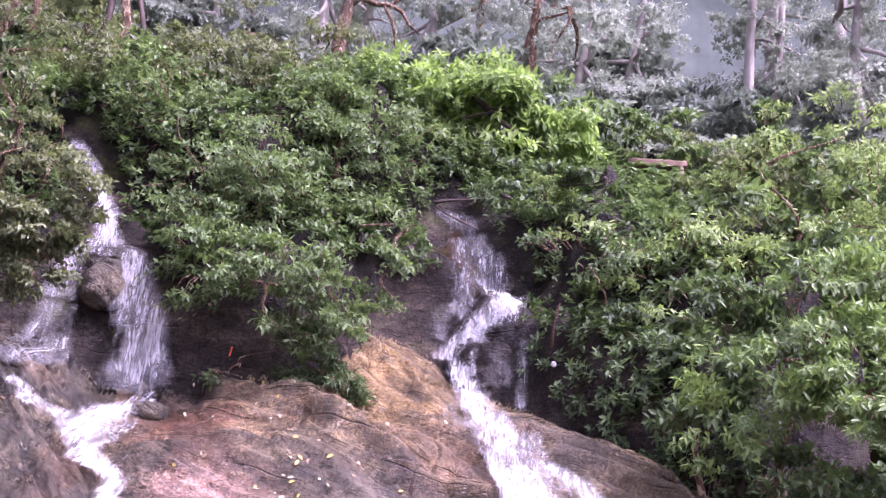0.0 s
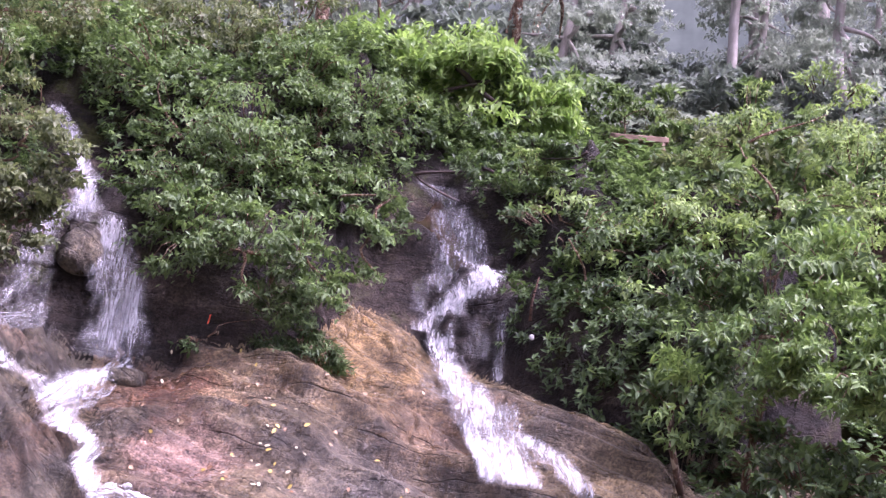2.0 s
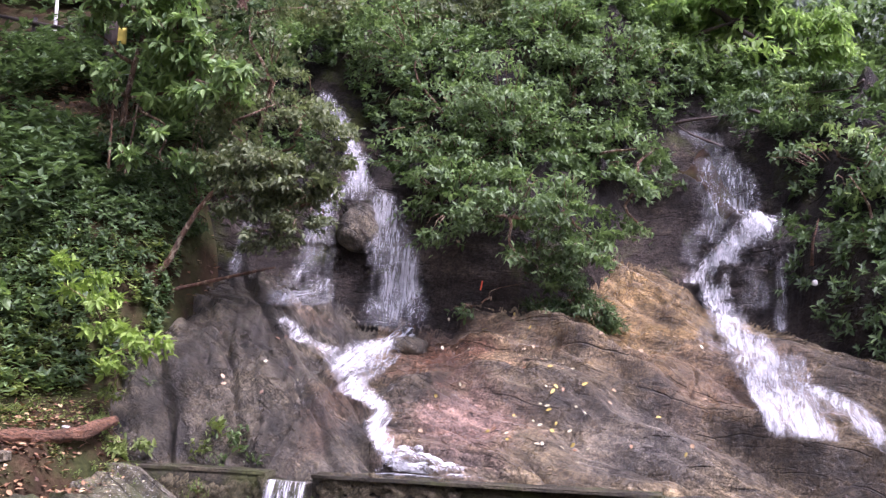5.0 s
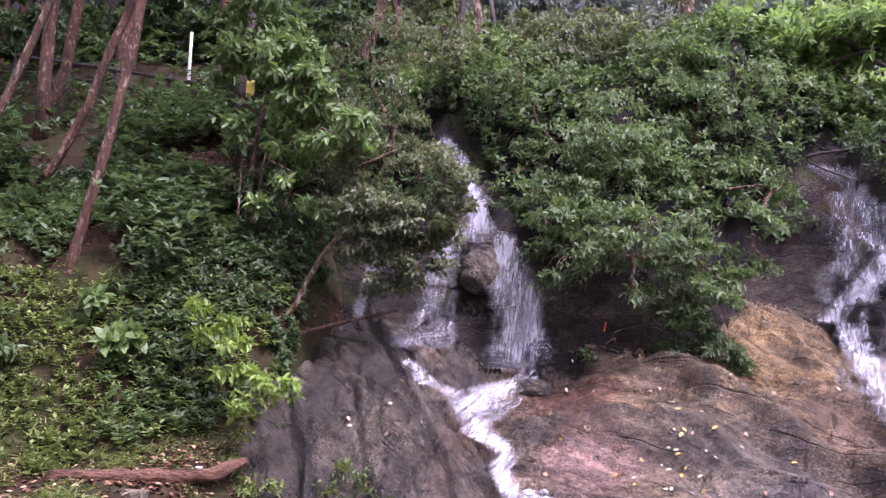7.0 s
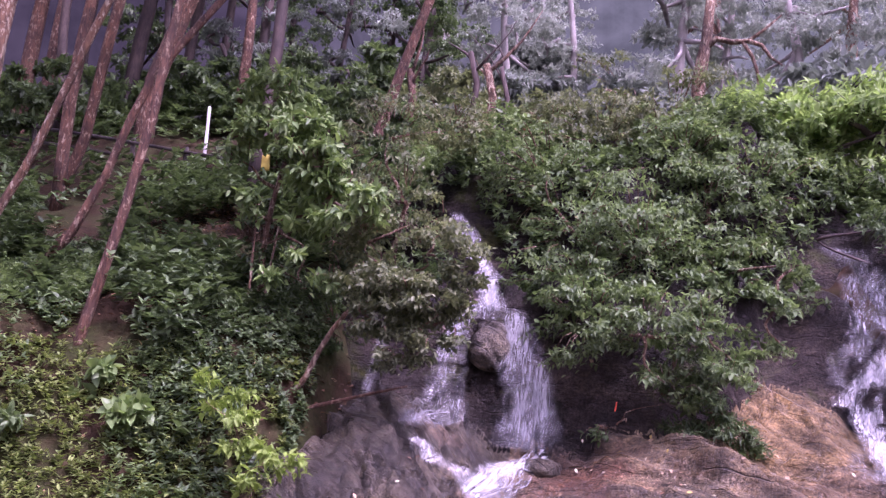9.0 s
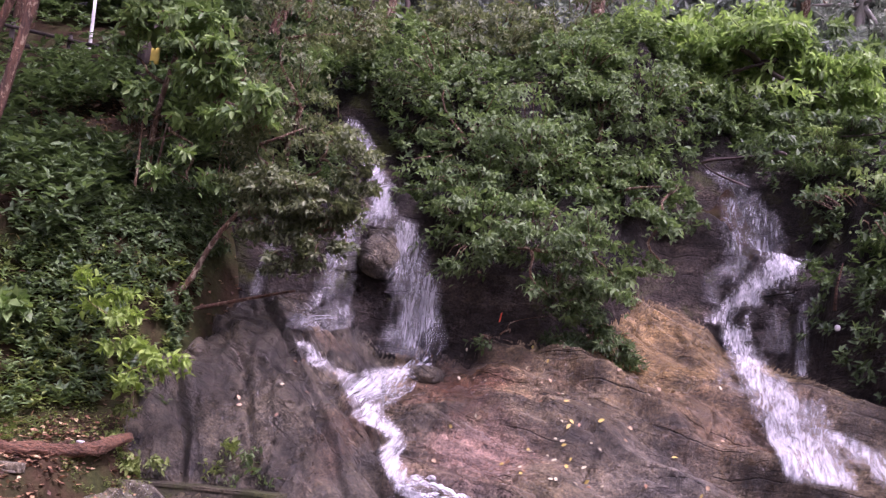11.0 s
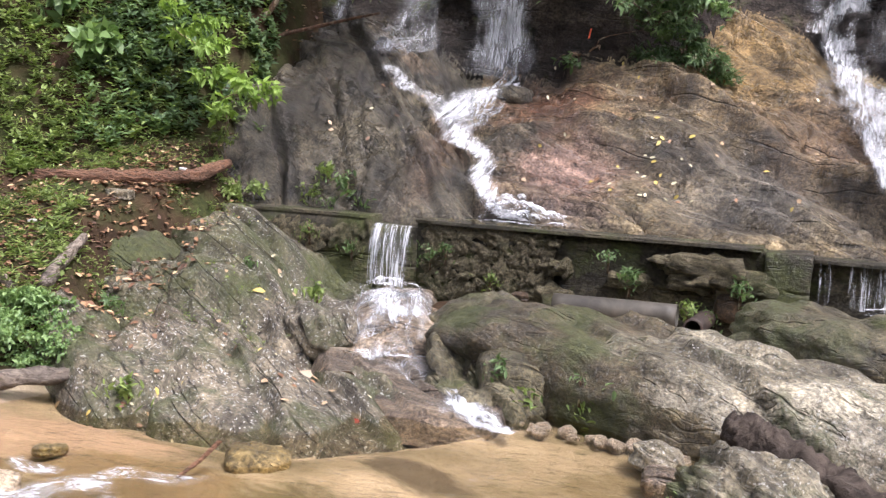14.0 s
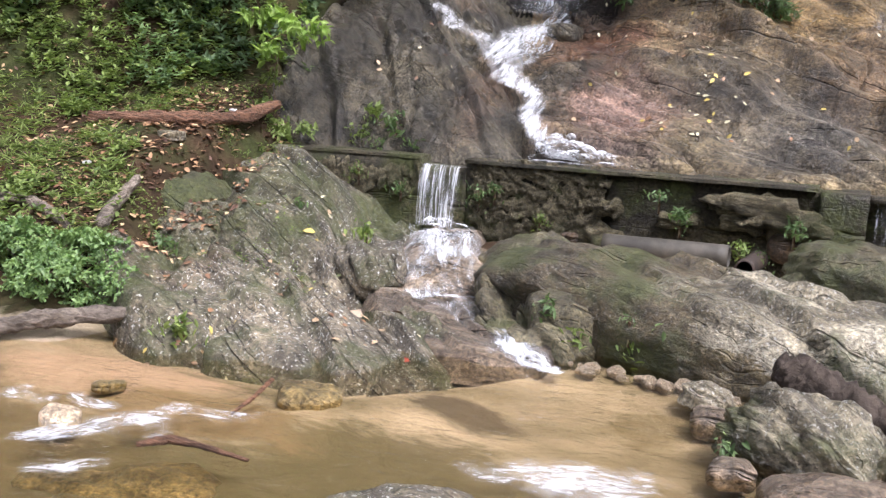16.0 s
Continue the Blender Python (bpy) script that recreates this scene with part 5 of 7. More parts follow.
def draped(name, height, path, lift, mat, seed, dens, nu=22, nv=60, edge=0.0):
    """A sheet of water lying on a surface. path: (x, y, width)."""
    path = np.array(path, float)
    s = np.r_[0, np.cumsum(np.hypot(np.diff(path[:, 0]), np.diff(path[:, 1])))]
    q = np.linspace(0, s[-1], nv)
    cx, cy, w = (np.interp(q, s, path[:, k]) for k in range(3))
    d = np.stack([np.gradient(cx), np.gradient(cy)], -1)
    d /= np.linalg.norm(d, axis=1, keepdims=True)
    a = np.linspace(-0.5, 0.5, nu)
    wide = w[:, None] * (1 + 0.3 * smooth_noise(q[:, None] * 4, np.sign(a)[None] * 2.0, seed + 0.5, seed))
    X = cx[:, None] - d[:, 1:2] * a[None] * wide
    Y = cy[:, None] + d[:, 0:1] * a[None] * wide
    Z = height(X, Y) + lift * (1 + 0.6 * fbm(X * 7, Y * 7, 0.0, 2, seed))
    i = np.arange(X.size).reshape(X.shape)
    f = np.stack([i[:-1, :-1], i[1:, :-1], i[1:, 1:], i[:-1, 1:]], -1).reshape(-1, 4)
    uv = np.stack([a[None] * wide + seed, np.broadcast_to(q[:, None], X.shape) + seed], -1).reshape(-1, 2)
    dn = dens + 0.12 - 0.5 * np.abs(a)[None] ** 1.5 + 0.25 * smooth_noise(X * 4, Y * 4, 0.0, seed + 2)
    dn = dn - edge * ((2 * np.abs(a)[None]) ** 2.5 + ramp(0.8, 1.0, q / s[-1])[:, None] + ramp(0.2, 0.0, q / s[-1])[:, None])
    return mesh_of(name, np.stack([X, Y, Z], -1).reshape(-1, 3), f, mat, True, uv, dn.ravel())


def hull(x, y):
    """The rock with its cracks bridged, as water runs over it."""
    i = np.clip((x - table_x[0]) / 0.04, 0, len(table_x) - 1.01)
    j = np.clip((y - table_y[0]) / 0.03, 0, len(table_y) - 1.01)
    a, b = i.astype(int), j.astype(int)
    u, v = i - a, j - b
    return table_z[a, b] * (1 - u) * (1 - v) + table_z[a + 1, b] * u * (1 - v) + table_z[a, b + 1] * (1 - u) * v + table_z[a + 1, b + 1] * u * v


def over_rock(points):
    """(x, z, width) on the rock's front, as (x, y, width) in plan."""
    return [(x, float(front_of_rock(np.array([x]), np.array([z]))[0]) - 0.03, w) for x, z, w in points]


part("foot_foam", draped("foot_foam", hull, over_rock([(-3.15, 2.30, .34), (-3.45, 2.16, .5), (-3.6, 2.0, .5)]), 0.03, RUSH, 46, 0.46), None, left_fall)
for k, (path, dense) in enumerate((([(-3.50, 8.80, 0.44), (-3.36, 8.45, 0.60), (-3.20, 8.0, 0.66), (-3.05, 7.55, 0.62), (-2.90, 7.2, 0.56), (-2.80, 7.05, 0.5)], 0.36), ([(-3.40, 8.5, 0.5), (-3.28, 8.1, 0.42), (-3.14, 7.6, 0.36), (-3.0, 7.2, 0.34)], 0.56),
                                     ([(-3.2, 8.4, 0.4), (-2.95, 7.9, 0.36), (-2.78, 7.45, 0.34), (-2.66, 7.15, 0.3)], 0.34))):
    part("cascade", draped("cascade", cascade_height, path, 0.03 + 0.02 * k, RUSH, 41 + k * 5, dense), None, small_fall)
part("thin_stream", draped("thin_stream", cascade_height, [(-2.85, 7.25, 0.5), (-2.5, 6.9, 0.45), (-2.05, 6.4, 0.4), (-1.82, 6.1, 0.4)], 0.02, FILM, 45, 0.42), None, small_fall)
part("foam", draped("foam", lambda x, y: np.maximum(cascade_height(x, y), 0.01), [(-2.02, 6.34, .26), (-1.82, 6.12, .30), (-1.66, 6.0, .22), (-1.5, 5.92, .14)], 0.025, RUSH, 47, 0.72, edge=0.4), None, small_fall)
weir_fall = thing("waterfall", (0, 0, 0), "thin curtain of water over the low end of the weir", "waterfall")
part("trickle", hanging_sheet("trickle", 0.26, 0.36, 0.88, 0.36, 9.10, 0.10, CURTAIN, 51, 0.50), None, weir_fall)
part("curtain", hanging_sheet("curtain", 0.50, 1.9, 0.89, 0.50, 9.10, 0.08, CURTAIN, 52, 0.45, nu=60), None, weir_fall)
part("splash", splash_mesh("splash", (0.95, 8.90, 0.50), (0.40, 0.10, 0.06), 8, SPLASH, 0.5), None, weir_fall)

pool = part("water", grid_mesh("water", np.arange(-9, 5, 0.1), np.arange(2.9, 6.6, 0.1), lambda X, Y: 0.012 * fbm(X * 1.5, Y * 3.0, 0.0, 3, 9), POOL))
tagged(pool, "shallow clear water over a sandy stream bed", "water", kind="structure")


riffle = thing("riffle", (0, 0, 0), "white broken riffle of running stream water over sand", "riffle")


def ripple(path, seed, dense):
    """White water running in a band over the pool."""
    part("ripple", draped("ripple", lambda x, y: 0.012 + 0 * x, path, 0.012, RIPPLE, seed, dense * 0.78, 18, 48, 0.42), None, riffle)


for k, (path, dense) in enumerate((([(-3.75, 3.62, .10), (-3.52, 3.84, .18), (-3.45, 4.0, .22), (-3.36, 4.14, .20), (-3.1, 4.17, .12)], .74), ([(-3.5, 3.9, .16), (-3.2, 3.98, .2), (-3.02, 4.05, .14)], .62), ([(-3.3, 4.27, .12), (-3.18, 4.39, .13), (-3.0, 4.38, .15), (-2.85, 4.44, .12), (-2.68, 4.54, .06)], .66), ([(-4.25, 4.13, .14), (-4.0, 4.15, .2), (-3.85, 4.12, .14)], .62),
                                    ([(-3.9, 4.27, .10), (-3.66, 4.21, .12), (-3.45, 4.2, .10)], .58), ([(-3.45, 3.35, .12), (-3.2, 3.5, .14), (-3.02, 3.66, .10)], .50), ([(-1.62, 4.34, .14), (-1.36, 4.36, .24), (-1.15, 4.40, .28), (-1.0, 4.46, .26), (-0.8, 4.48, .22), (-0.5, 4.54, .14)], .76), ([(-1.3, 4.26, .2), (-1.05, 4.32, .26), (-0.75, 4.4, .2)], .66))):
    ripple([(x, y, w * 1.7) for x, y, w in path], 60 + k, dense)
# ---- trees and shrubs ----
LEAF_MID = leaf_material("mid_green_leaf", (0.046, 0.078, 0.032), (0.187, 0.267, 0.114), 0.42, 0.42, rare=(0.24, 0.19, 0.08))
# Deep green; its dark colour also serves as shade on growth under trees.
LEAF_DEEP = leaf_material("deep_and_shaded_green_leaf", (0.030, 0.053, 0.025), (0.127, 0.189, 0.080), 0.42, 0.38)
LEAF_BRIGHT = leaf_material("bright_green_leaf", (0.115, 0.190, 0.058), (0.30, 0.415, 0.150), 0.42, 0.48)
LEAF_GREY = leaf_material("grey_green_leaf", (0.056, 0.074, 0.038), (0.213, 0.244, 0.130), 0.50, 0.42, rare=(0.17, 0.08, 0.05), spec=0.28)
LEAF_OLIVE = leaf_material("light_olive_leaf", (0.096, 0.149, 0.054), (0.333, 0.435, 0.183), 0.42, 0.40)
LEAF_YOUNG = leaf_material("fresh_green_leaf", (0.069, 0.125, 0.045), (0.229, 0.329, 0.116), 0.42, 0.38, spec=0.35)
LEAF_LIME = leaf_material("lime_green_leaf", (0.120, 0.190, 0.038), (0.29, 0.40, 0.095), 0.45, 0.42, spec=0.3)
# Far foliage: haze is painted into these two base colours, paler and greyer.
LEAF_FAR = leaf_material("haze_paled_leaf", (0.22, 0.255, 0.205), (0.38, 0.42, 0.340), 0.8, 0.5, glow=(1.0, 1.05, 0.95))
LEAF_DIM = leaf_material("haze_greyed_leaf", (0.13, 0.158, 0.130), (0.25, 0.285, 0.235), 0.6, 0.4, glow=(1.0, 1.08, 0.9))
LEAF_HERB = leaf_material("low_herb_leaf", (0.062, 0.095, 0.028), (0.24, 0.30, 0.09), 0.55, 0.35, rare=(0.28, 0.20, 0.05), spec=0.25)
BARK = bark_material("grey_brown_bark", (0.030, 0.017, 0.010), (0.19, 0.105, 0.052), (0.38, 0.31, 0.21), 0.13)
BARK_RED = bark_material("red_brown_bark", (0.024, 0.011, 0.006), (0.185, 0.088, 0.044), (0.34, 0.25, 0.16), 0.10)
BARK_PALE = bark_material("pale_lichen_bark", (0.045, 0.022, 0.013), (0.23, 0.125, 0.062), (0.42, 0.35, 0.24), 0.13)
BARK_DARK = plain("dark_wet_bark", (0.022, 0.016, 0.013), (0.075, 0.052, 0.040), 8, 0.8, 0.5, (3, 3, 0.6))
# Far bark is lightened in its colour to look hazy.
BARK_FAR = plain("haze_paled_bark", (0.20, 0.185, 0.16), (0.36, 0.33, 0.29), 4, 0.85, 0.3, (2, 2, 0.5))


def joined(name, pieces, mat, smooth=True):
    """One mesh from several (verts, faces) of any face size."""
    v, f, n = [], [], 0
    for pv, pf in pieces:
        v.extend(pv)
        f.extend([tuple(i + n for i in face) for face in pf])
        n += len(pv)
    return mesh_of(name, v, f, mat, smooth)


def crown_mesh(name, blobs, mat, leaf, per, dens, seed, origin, gap=-0.3, spread=0.9, ratio=0.42, twig=0.18, droop=0.35, shell=0.5, far=False):
    rng = np.random.default_rng(seed)
    sized = [(c, r, max(int(dens * 4.2 * (r[0] * r[1] + r[1] * r[2] + r[0] * r[2])), 12)) for c, r in blobs]
    C, O = crown_twigs(sized, rng, gap, shell, seed)
    V, F = sprays(C, O, rng, per, leaf, ratio, spread, twig, droop, far)
    return mesh_of(name, V - np.asarray(origin), F, mat), C, O


def plant(name, base, blobs, mat, label, category="tree", leaf=0.13, per=7, dens=26, seed=1, trunk=None, girth=0.05, bark=BARK, group="", sway=0.05, way=None, twigs=True, limbs=True, **kw):
    """A tree or shrub: trunk, limbs to each clump, fine twigs, and a crown of single leaves."""
    t = thing(name, base, label, category, group)
    o = Vector(base)
    top = Vector(trunk) if trunk else Vector(blobs[0][0])
    pts = [p - o for p in bent(o, top, 7, sway * (top - o).length, seed)]
    if way:
        q = [Vector(p) for p in way]
        pts = [q[min(int(k * (len(q) - 1) / 7), len(q) - 2)].lerp(q[min(int(k * (len(q) - 1) / 7), len(q) - 2) + 1], k * (len(q) - 1) / 7 - min(int(k * (len(q) - 1) / 7), len(q) - 2)) - o for k in range(8)]
    pts[0] = Vector((0, 0, -0.15))
    part("trunk", tube_mesh("trunk", pts, [girth * (1 - 0.45 * k / 7) for k in range(8)], bark, 9, 0.12, seed), None, t)
    me, C, O = crown_mesh("crown", blobs, mat, leaf, per, dens, seed, base, **kw)
    part("crown", me, None, t)
    if limbs:
        for k, (c, r) in enumerate(blobs):
            stems = pts[5:] if way else pts[3:]
            start = min(stems + [Vector(q) - o for q, _ in blobs[:k]], key=lambda q: (q - (Vector(c) - o)).length)
            lp = bent(start, Vector(c) - o, 5, 0.12, seed + k)
            part("limb", tube_mesh("limb", lp, [girth * 0.5 * (1 - 0.7 * q / 5) for q in range(6)], bark, 6, 0.1, k), None, t)
    if twigs:
        pieces = []
        pick = np.random.default_rng(seed + 1).choice(len(C), min(len(C), 160), replace=False)
        cs = np.array([c for c, _ in blobs])
        for i in pick:
            near = cs[np.argmin(((cs - C[i]) ** 2).sum(1))]
            a = Vector(C[i] * 0.55 + near * 0.45) - o
            b = Vector(C[i]) - o
            mid = (a + b) / 2 + Vector((0, 0, 0.05))
            pieces.append(tube([a, mid, b], [0.009, 0.006, 0.003], 4))
        tagged(part("twig", joined("twig", pieces, bark), None, t), kind="stuff")
    return t


def on_ground(x, y):
    return (x, y, float(ground_height(np.array([x]), np.array([y]))[0]))


def on_rock(x, y):
    return (x, y, float(rock_height(np.array([x]), np.array([y]))[0]))


# the shrubs between the two falls
plant("shrub_tree", on_rock(-2.5, 12.75), [((-2.05, 11.75, 3.75), (0.85, 0.55, 0.55)), ((-1.35, 11.85, 3.75), (0.65, 0.5, 0.5)), ((-2.75, 11.95, 4.05), (0.8, 0.6, 0.5)), ((-1.15, 11.9, 3.35), (0.45, 0.4, 0.3)), ((-1.75, 11.65, 3.2), (0.5, 0.35, 0.3))],
      LEAF_MID, "dark green shrub tree leaning over a wet cliff", leaf=0.090, dens=55, seed=3, droop=0.45)
plant("shrub_tree", on_rock(-3.1, 13.4), [((-3.2, 12.9, 5.35), (1.0, 0.8, 0.9)), ((-2.3, 12.9, 5.0), (1.0, 0.8, 0.8)), ((-2.9, 12.6, 4.6), (0.9, 0.6, 0.5)), ((-3.6, 13.2, 6.2), (0.9, 0.8, 0.7))],
      LEAF_MID, "dense mid-green shrub tree on the cliff between two waterfalls", leaf=0.084, dens=52, seed=4)
plant("shrub_tree", on_rock(-1.5, 14.2), [((-1.6, 13.7, 5.6), (1.0, 0.8, 0.9)), ((-1.9, 13.9, 6.6), (1.0, 0.8, 0.8)), ((-0.95, 14.0, 6.1), (0.8, 0.7, 0.8)), ((-1.25, 13.4, 4.8), (0.7, 0.5, 0.6)), ((-0.42, 12.50, 4.69), (0.34, 0.24, 0.20)), ((-0.63, 12.20, 4.13), (0.36, 0.25, 0.22)), ((-0.52, 12.20, 3.65), (0.24, 0.17, 0.14))],
      LEAF_MID, "mid-green shrub tree on the cliff top", leaf=0.087, dens=52, seed=5)
plant("shrub_tree", on_ground(-3.2, 15.6), [((-3.3, 14.8, 7.2), (1.3, 0.9, 0.9)), ((-2.2, 15.0, 7.5), (1.1, 0.9, 0.8)), ((-4.0, 15.0, 7.6), (0.7, 0.6, 0.6)), ((-2.9, 15.3, 8.2), (1.1, 0.8, 0.6))],
      LEAF_GREY, "grey-green shrub tree with thin bare twigs above the cliff", leaf=0.094, dens=31, seed=6, gap=-0.15)
plant("fern_shrub", on_rock(-1.3, 12.15), [((-1.25, 11.85, 2.9), (0.42, 0.3, 0.42)), ((-1.05, 11.8, 2.62), (0.4, 0.3, 0.25)), ((-1.5, 11.9, 2.65), (0.3, 0.25, 0.25))],
      LEAF_DEEP, "low deep green fern-like shrub at the cliff's foot", "shrub", leaf=0.086, per=9, dens=87, seed=7, ratio=0.25, girth=0.02)
plant("shrub", on_rock(-2.3, 12.1), [((-2.4, 12.0, 2.75), (0.45, 0.2, 0.28)), ((-1.85, 12.0, 3.0), (0.35, 0.2, 0.35))],
      LEAF_DEEP, "small dark shrub clinging to the wet cliff", "shrub", leaf=0.078, dens=37, seed=8, girth=0.015)
# bright crown above the second fall
plant("bright_tree", on_ground(0.1, 16.2), [((-0.6, 15.5, 7.3), (1.2, 0.9, 0.75)), ((0.6, 15.4, 7.25), (1.1, 0.9, 0.8)), ((1.5, 15.5, 6.75), (0.9, 0.8, 0.75)), ((-1.3, 15.6, 7.75), (0.7, 0.6, 0.45)), ((0.1, 15.6, 7.9), (1.0, 0.7, 0.4)), ((1.15, 15.7, 7.45), (0.7, 0.6, 0.4))],
      LEAF_BRIGHT, "spreading tree with bright yellow-green large leaves", leaf=0.156, per=8, dens=34, seed=9, girth=0.11, bark=BARK_DARK, spread=1.2, droop=0.25, shell=0.65)
plant("shrub_tree", on_ground(0.3, 15.4), [((0.1, 15.1, 6.1), (1.2, 0.6, 0.6)), ((1.2, 15.0, 5.7), (0.9, 0.6, 0.8)), ((-0.8, 15.1, 5.9), (0.7, 0.6, 0.5)), ((0.75, 14.8, 5.1), (0.7, 0.4, 0.45)), ((2.18, 13.60, 5.79), (0.50, 0.40, 0.30)), ((1.60, 13.60, 5.64), (0.50, 0.40, 0.30)), ((-0.16, 13.20, 5.18), (0.38, 0.30, 0.23)), ((0.69, 13.00, 5.29), (0.42, 0.34, 0.25)), ((1.20, 13.20, 5.19), (0.36, 0.29, 0.22))],
      LEAF_DEEP, "shaded deep green undergrowth above the second fall", leaf=0.101, dens=31, seed=10, girth=0.05, bark=BARK_DARK)
# left of the first fall
plant("overhanging_tree", (-6.25, 10.6, 2.55), [((-4.75, 10.65, 4.30), (0.62, 0.50, 0.50)), ((-4.45, 10.60, 4.00), (0.36, 0.40, 0.40)), ((-5.20, 10.80, 4.75), (0.65, 0.50, 0.50)), ((-4.65, 10.90, 5.00), (0.50, 0.45, 0.40)), ((-4.38, 10.70, 4.55), (0.42, 0.40, 0.36)), ((-4.90, 10.60, 3.75), (0.38, 0.30, 0.25)), ((-4.48, 10.70, 4.04), (0.50, 0.40, 0.38)), ((-4.04, 10.70, 4.47), (0.42, 0.34, 0.32)), ((-4.57, 10.70, 3.43), (0.36, 0.29, 0.27)), ((-4.94, 10.70, 3.91), (0.50, 0.40, 0.38)), ((-4.16, 10.70, 4.82), (0.40, 0.32, 0.30)), ((-4.26, 10.70, 3.72), (0.45, 0.36, 0.34)), ((-5.19, 10.70, 4.43), (0.55, 0.44, 0.41)), ((-4.00, 10.70, 3.85), (0.32, 0.26, 0.24)), ((-3.83, 10.70, 4.37), (0.25, 0.20, 0.19))],
      LEAF_GREY, "grey-green small-leaved tree leaning across the first fall", leaf=0.075, per=8, dens=70, seed=11, way=[(-6.25, 10.6, 2.55), (-5.82, 10.6, 3.03), (-5.56, 10.6, 3.57), (-5.28, 10.6, 3.9), (-4.99, 10.6, 4.03)], girth=0.04, bark=BARK, gap=-0.2, ratio=0.5)
plant("shrub_tree", on_rock(-5.6, 12.6), [((-5.3, 12.0, 5.6), (0.75, 0.6, 0.7)), ((-5.7, 12.3, 6.6), (0.9, 0.7, 0.9)), ((-5.0, 12.8, 6.9), (0.6, 0.6, 0.7)), ((-6.2, 12.0, 5.4), (0.6, 0.5, 0.6))],
      LEAF_GREY, "tall grey-green tree behind the first fall", leaf=0.082, dens=46, seed=12, girth=0.06)
plant("young_tree", (-6.63, 10.9, 2.95), [((-6.45, 10.75, 6.0), (0.75, 0.6, 0.65)), ((-7.0, 10.7, 5.2), (0.45, 0.4, 0.4)), ((-5.85, 10.8, 5.25), (0.6, 0.5, 0.45)), ((-6.6, 10.8, 6.75), (0.6, 0.5, 0.4)), ((-6.3, 10.6, 4.9), (0.45, 0.35, 0.35)), ((-6.35, 10.5, 4.2), (0.3, 0.25, 0.2)), ((-7.2, 10.7, 5.9), (0.4, 0.35, 0.35)), ((-5.55, 10.8, 5.75), (0.55, 0.5, 0.4)), ((-5.2, 10.5, 5.15), (0.4, 0.35, 0.3)), ((-5.82, 10.60, 5.65), (0.42, 0.34, 0.29)), ((-5.48, 10.60, 5.06), (0.42, 0.34, 0.29)), ((-6.15, 10.60, 4.68), (0.36, 0.29, 0.25)), ((-6.91, 10.60, 6.19), (0.42, 0.34, 0.29)), ((-6.26, 10.60, 6.27), (0.40, 0.32, 0.28)), ((-5.18, 10.60, 5.18), (0.30, 0.24, 0.21)), ((-5.81, 10.60, 4.25), (0.28, 0.22, 0.20)), ((-6.67, 10.60, 5.21), (0.34, 0.27, 0.24))],
      LEAF_YOUNG, "young tree with thin trunk and large fresh green leaves", leaf=0.133, per=7, dens=37, seed=13, trunk=(-6.47, 10.9, 6.0), girth=0.055, droop=0.5, gap=-0.2, spread=1.1)
for base, mid, top in (((-6.88, 10.7, 2.6), (-6.73, 10.7, 3.88), (-6.72, 10.7, 5.2)), ((-6.70, 10.8, 2.8), (-6.59, 10.8, 3.89), (-6.45, 10.8, 5.0))):
    st = part("sapling", tube_mesh("sapling", [base, tuple((a + b) / 2 + 0.02 for a, b in zip(base, mid)), mid, top], [0.028, 0.026, 0.022, 0.012], BARK, 7, 0.1, 2))
    tagged(st, "thin bare sapling stem on the bank", "sapling")
creeper = part("root", tube_mesh("root", bent((-6.25, 10.45, 2.62), (-4.6, 11.0, 3.05), 9, 0.06, 4), [0.03 - 0.0018 * k for k in range(10)], BARK_RED, 6, 0.15, 3))
tagged(creeper, "red-brown root creeping over the rock", "root")

plant("shrub", on_ground(-6.5, 11.7), [((-6.35, 11.3, 4.3), (0.6, 0.4, 0.55)), ((-5.85, 11.3, 3.85), (0.45, 0.3, 0.4)), ((-6.9, 11.3, 4.6), (0.6, 0.4, 0.6)), ((-6.0, 11.5, 4.8), (0.5, 0.35, 0.45)), ((-7.3, 11.4, 3.9), (0.5, 0.4, 0.4))],
      LEAF_DEEP, "dark shrub in the shade beside the cliff", "shrub", leaf=0.10, dens=40, seed=20, girth=0.03)
# right of the second fall
plant("shrub_tree", on_ground(2.3, 12.6), [((2.05, 12.2, 3.5), (0.6, 0.5, 0.8)), ((1.85, 12.3, 4.3), (0.65, 0.5, 0.6)), ((2.6, 12.0, 2.9), (0.6, 0.5, 0.7)), ((2.3, 11.6, 2.35), (0.4, 0.35, 0.4))],
      LEAF_DEEP, "deep green shrub tree beside the second fall", leaf=0.098, dens=49, seed=14)
plant("shrub_tree", on_ground(3.0, 13.2), [((2.9, 12.6, 4.3), (0.9, 0.7, 0.8)), ((1.85, 13.4, 4.75), (0.75, 0.6, 0.5)), ((3.5, 12.4, 3.4), (0.8, 0.6, 0.8)), ((1.6, 13.9, 5.2), (0.6, 0.5, 0.6))],
      LEAF_OLIVE, "light green leafy shrub tree on the slope", leaf=0.094, dens=40, seed=15)
plant("shrub_tree", on_ground(4.6, 13.5), [((4.6, 12.8, 5.0), (1.1, 0.8, 1.0)), ((5.6, 12.8, 5.4), (1.0, 0.8, 1.1)), ((4.3, 13.2, 6.0), (0.7, 0.6, 0.5)), ((5.4, 13.4, 6.6), (1.0, 0.8, 0.7)), ((3.9, 12.2, 4.2), (0.7, 0.6, 0.6))],
      LEAF_OLIVE, "olive-green tree with loose foliage on the slope", leaf=0.086, dens=37, seed=16, gap=-0.15)
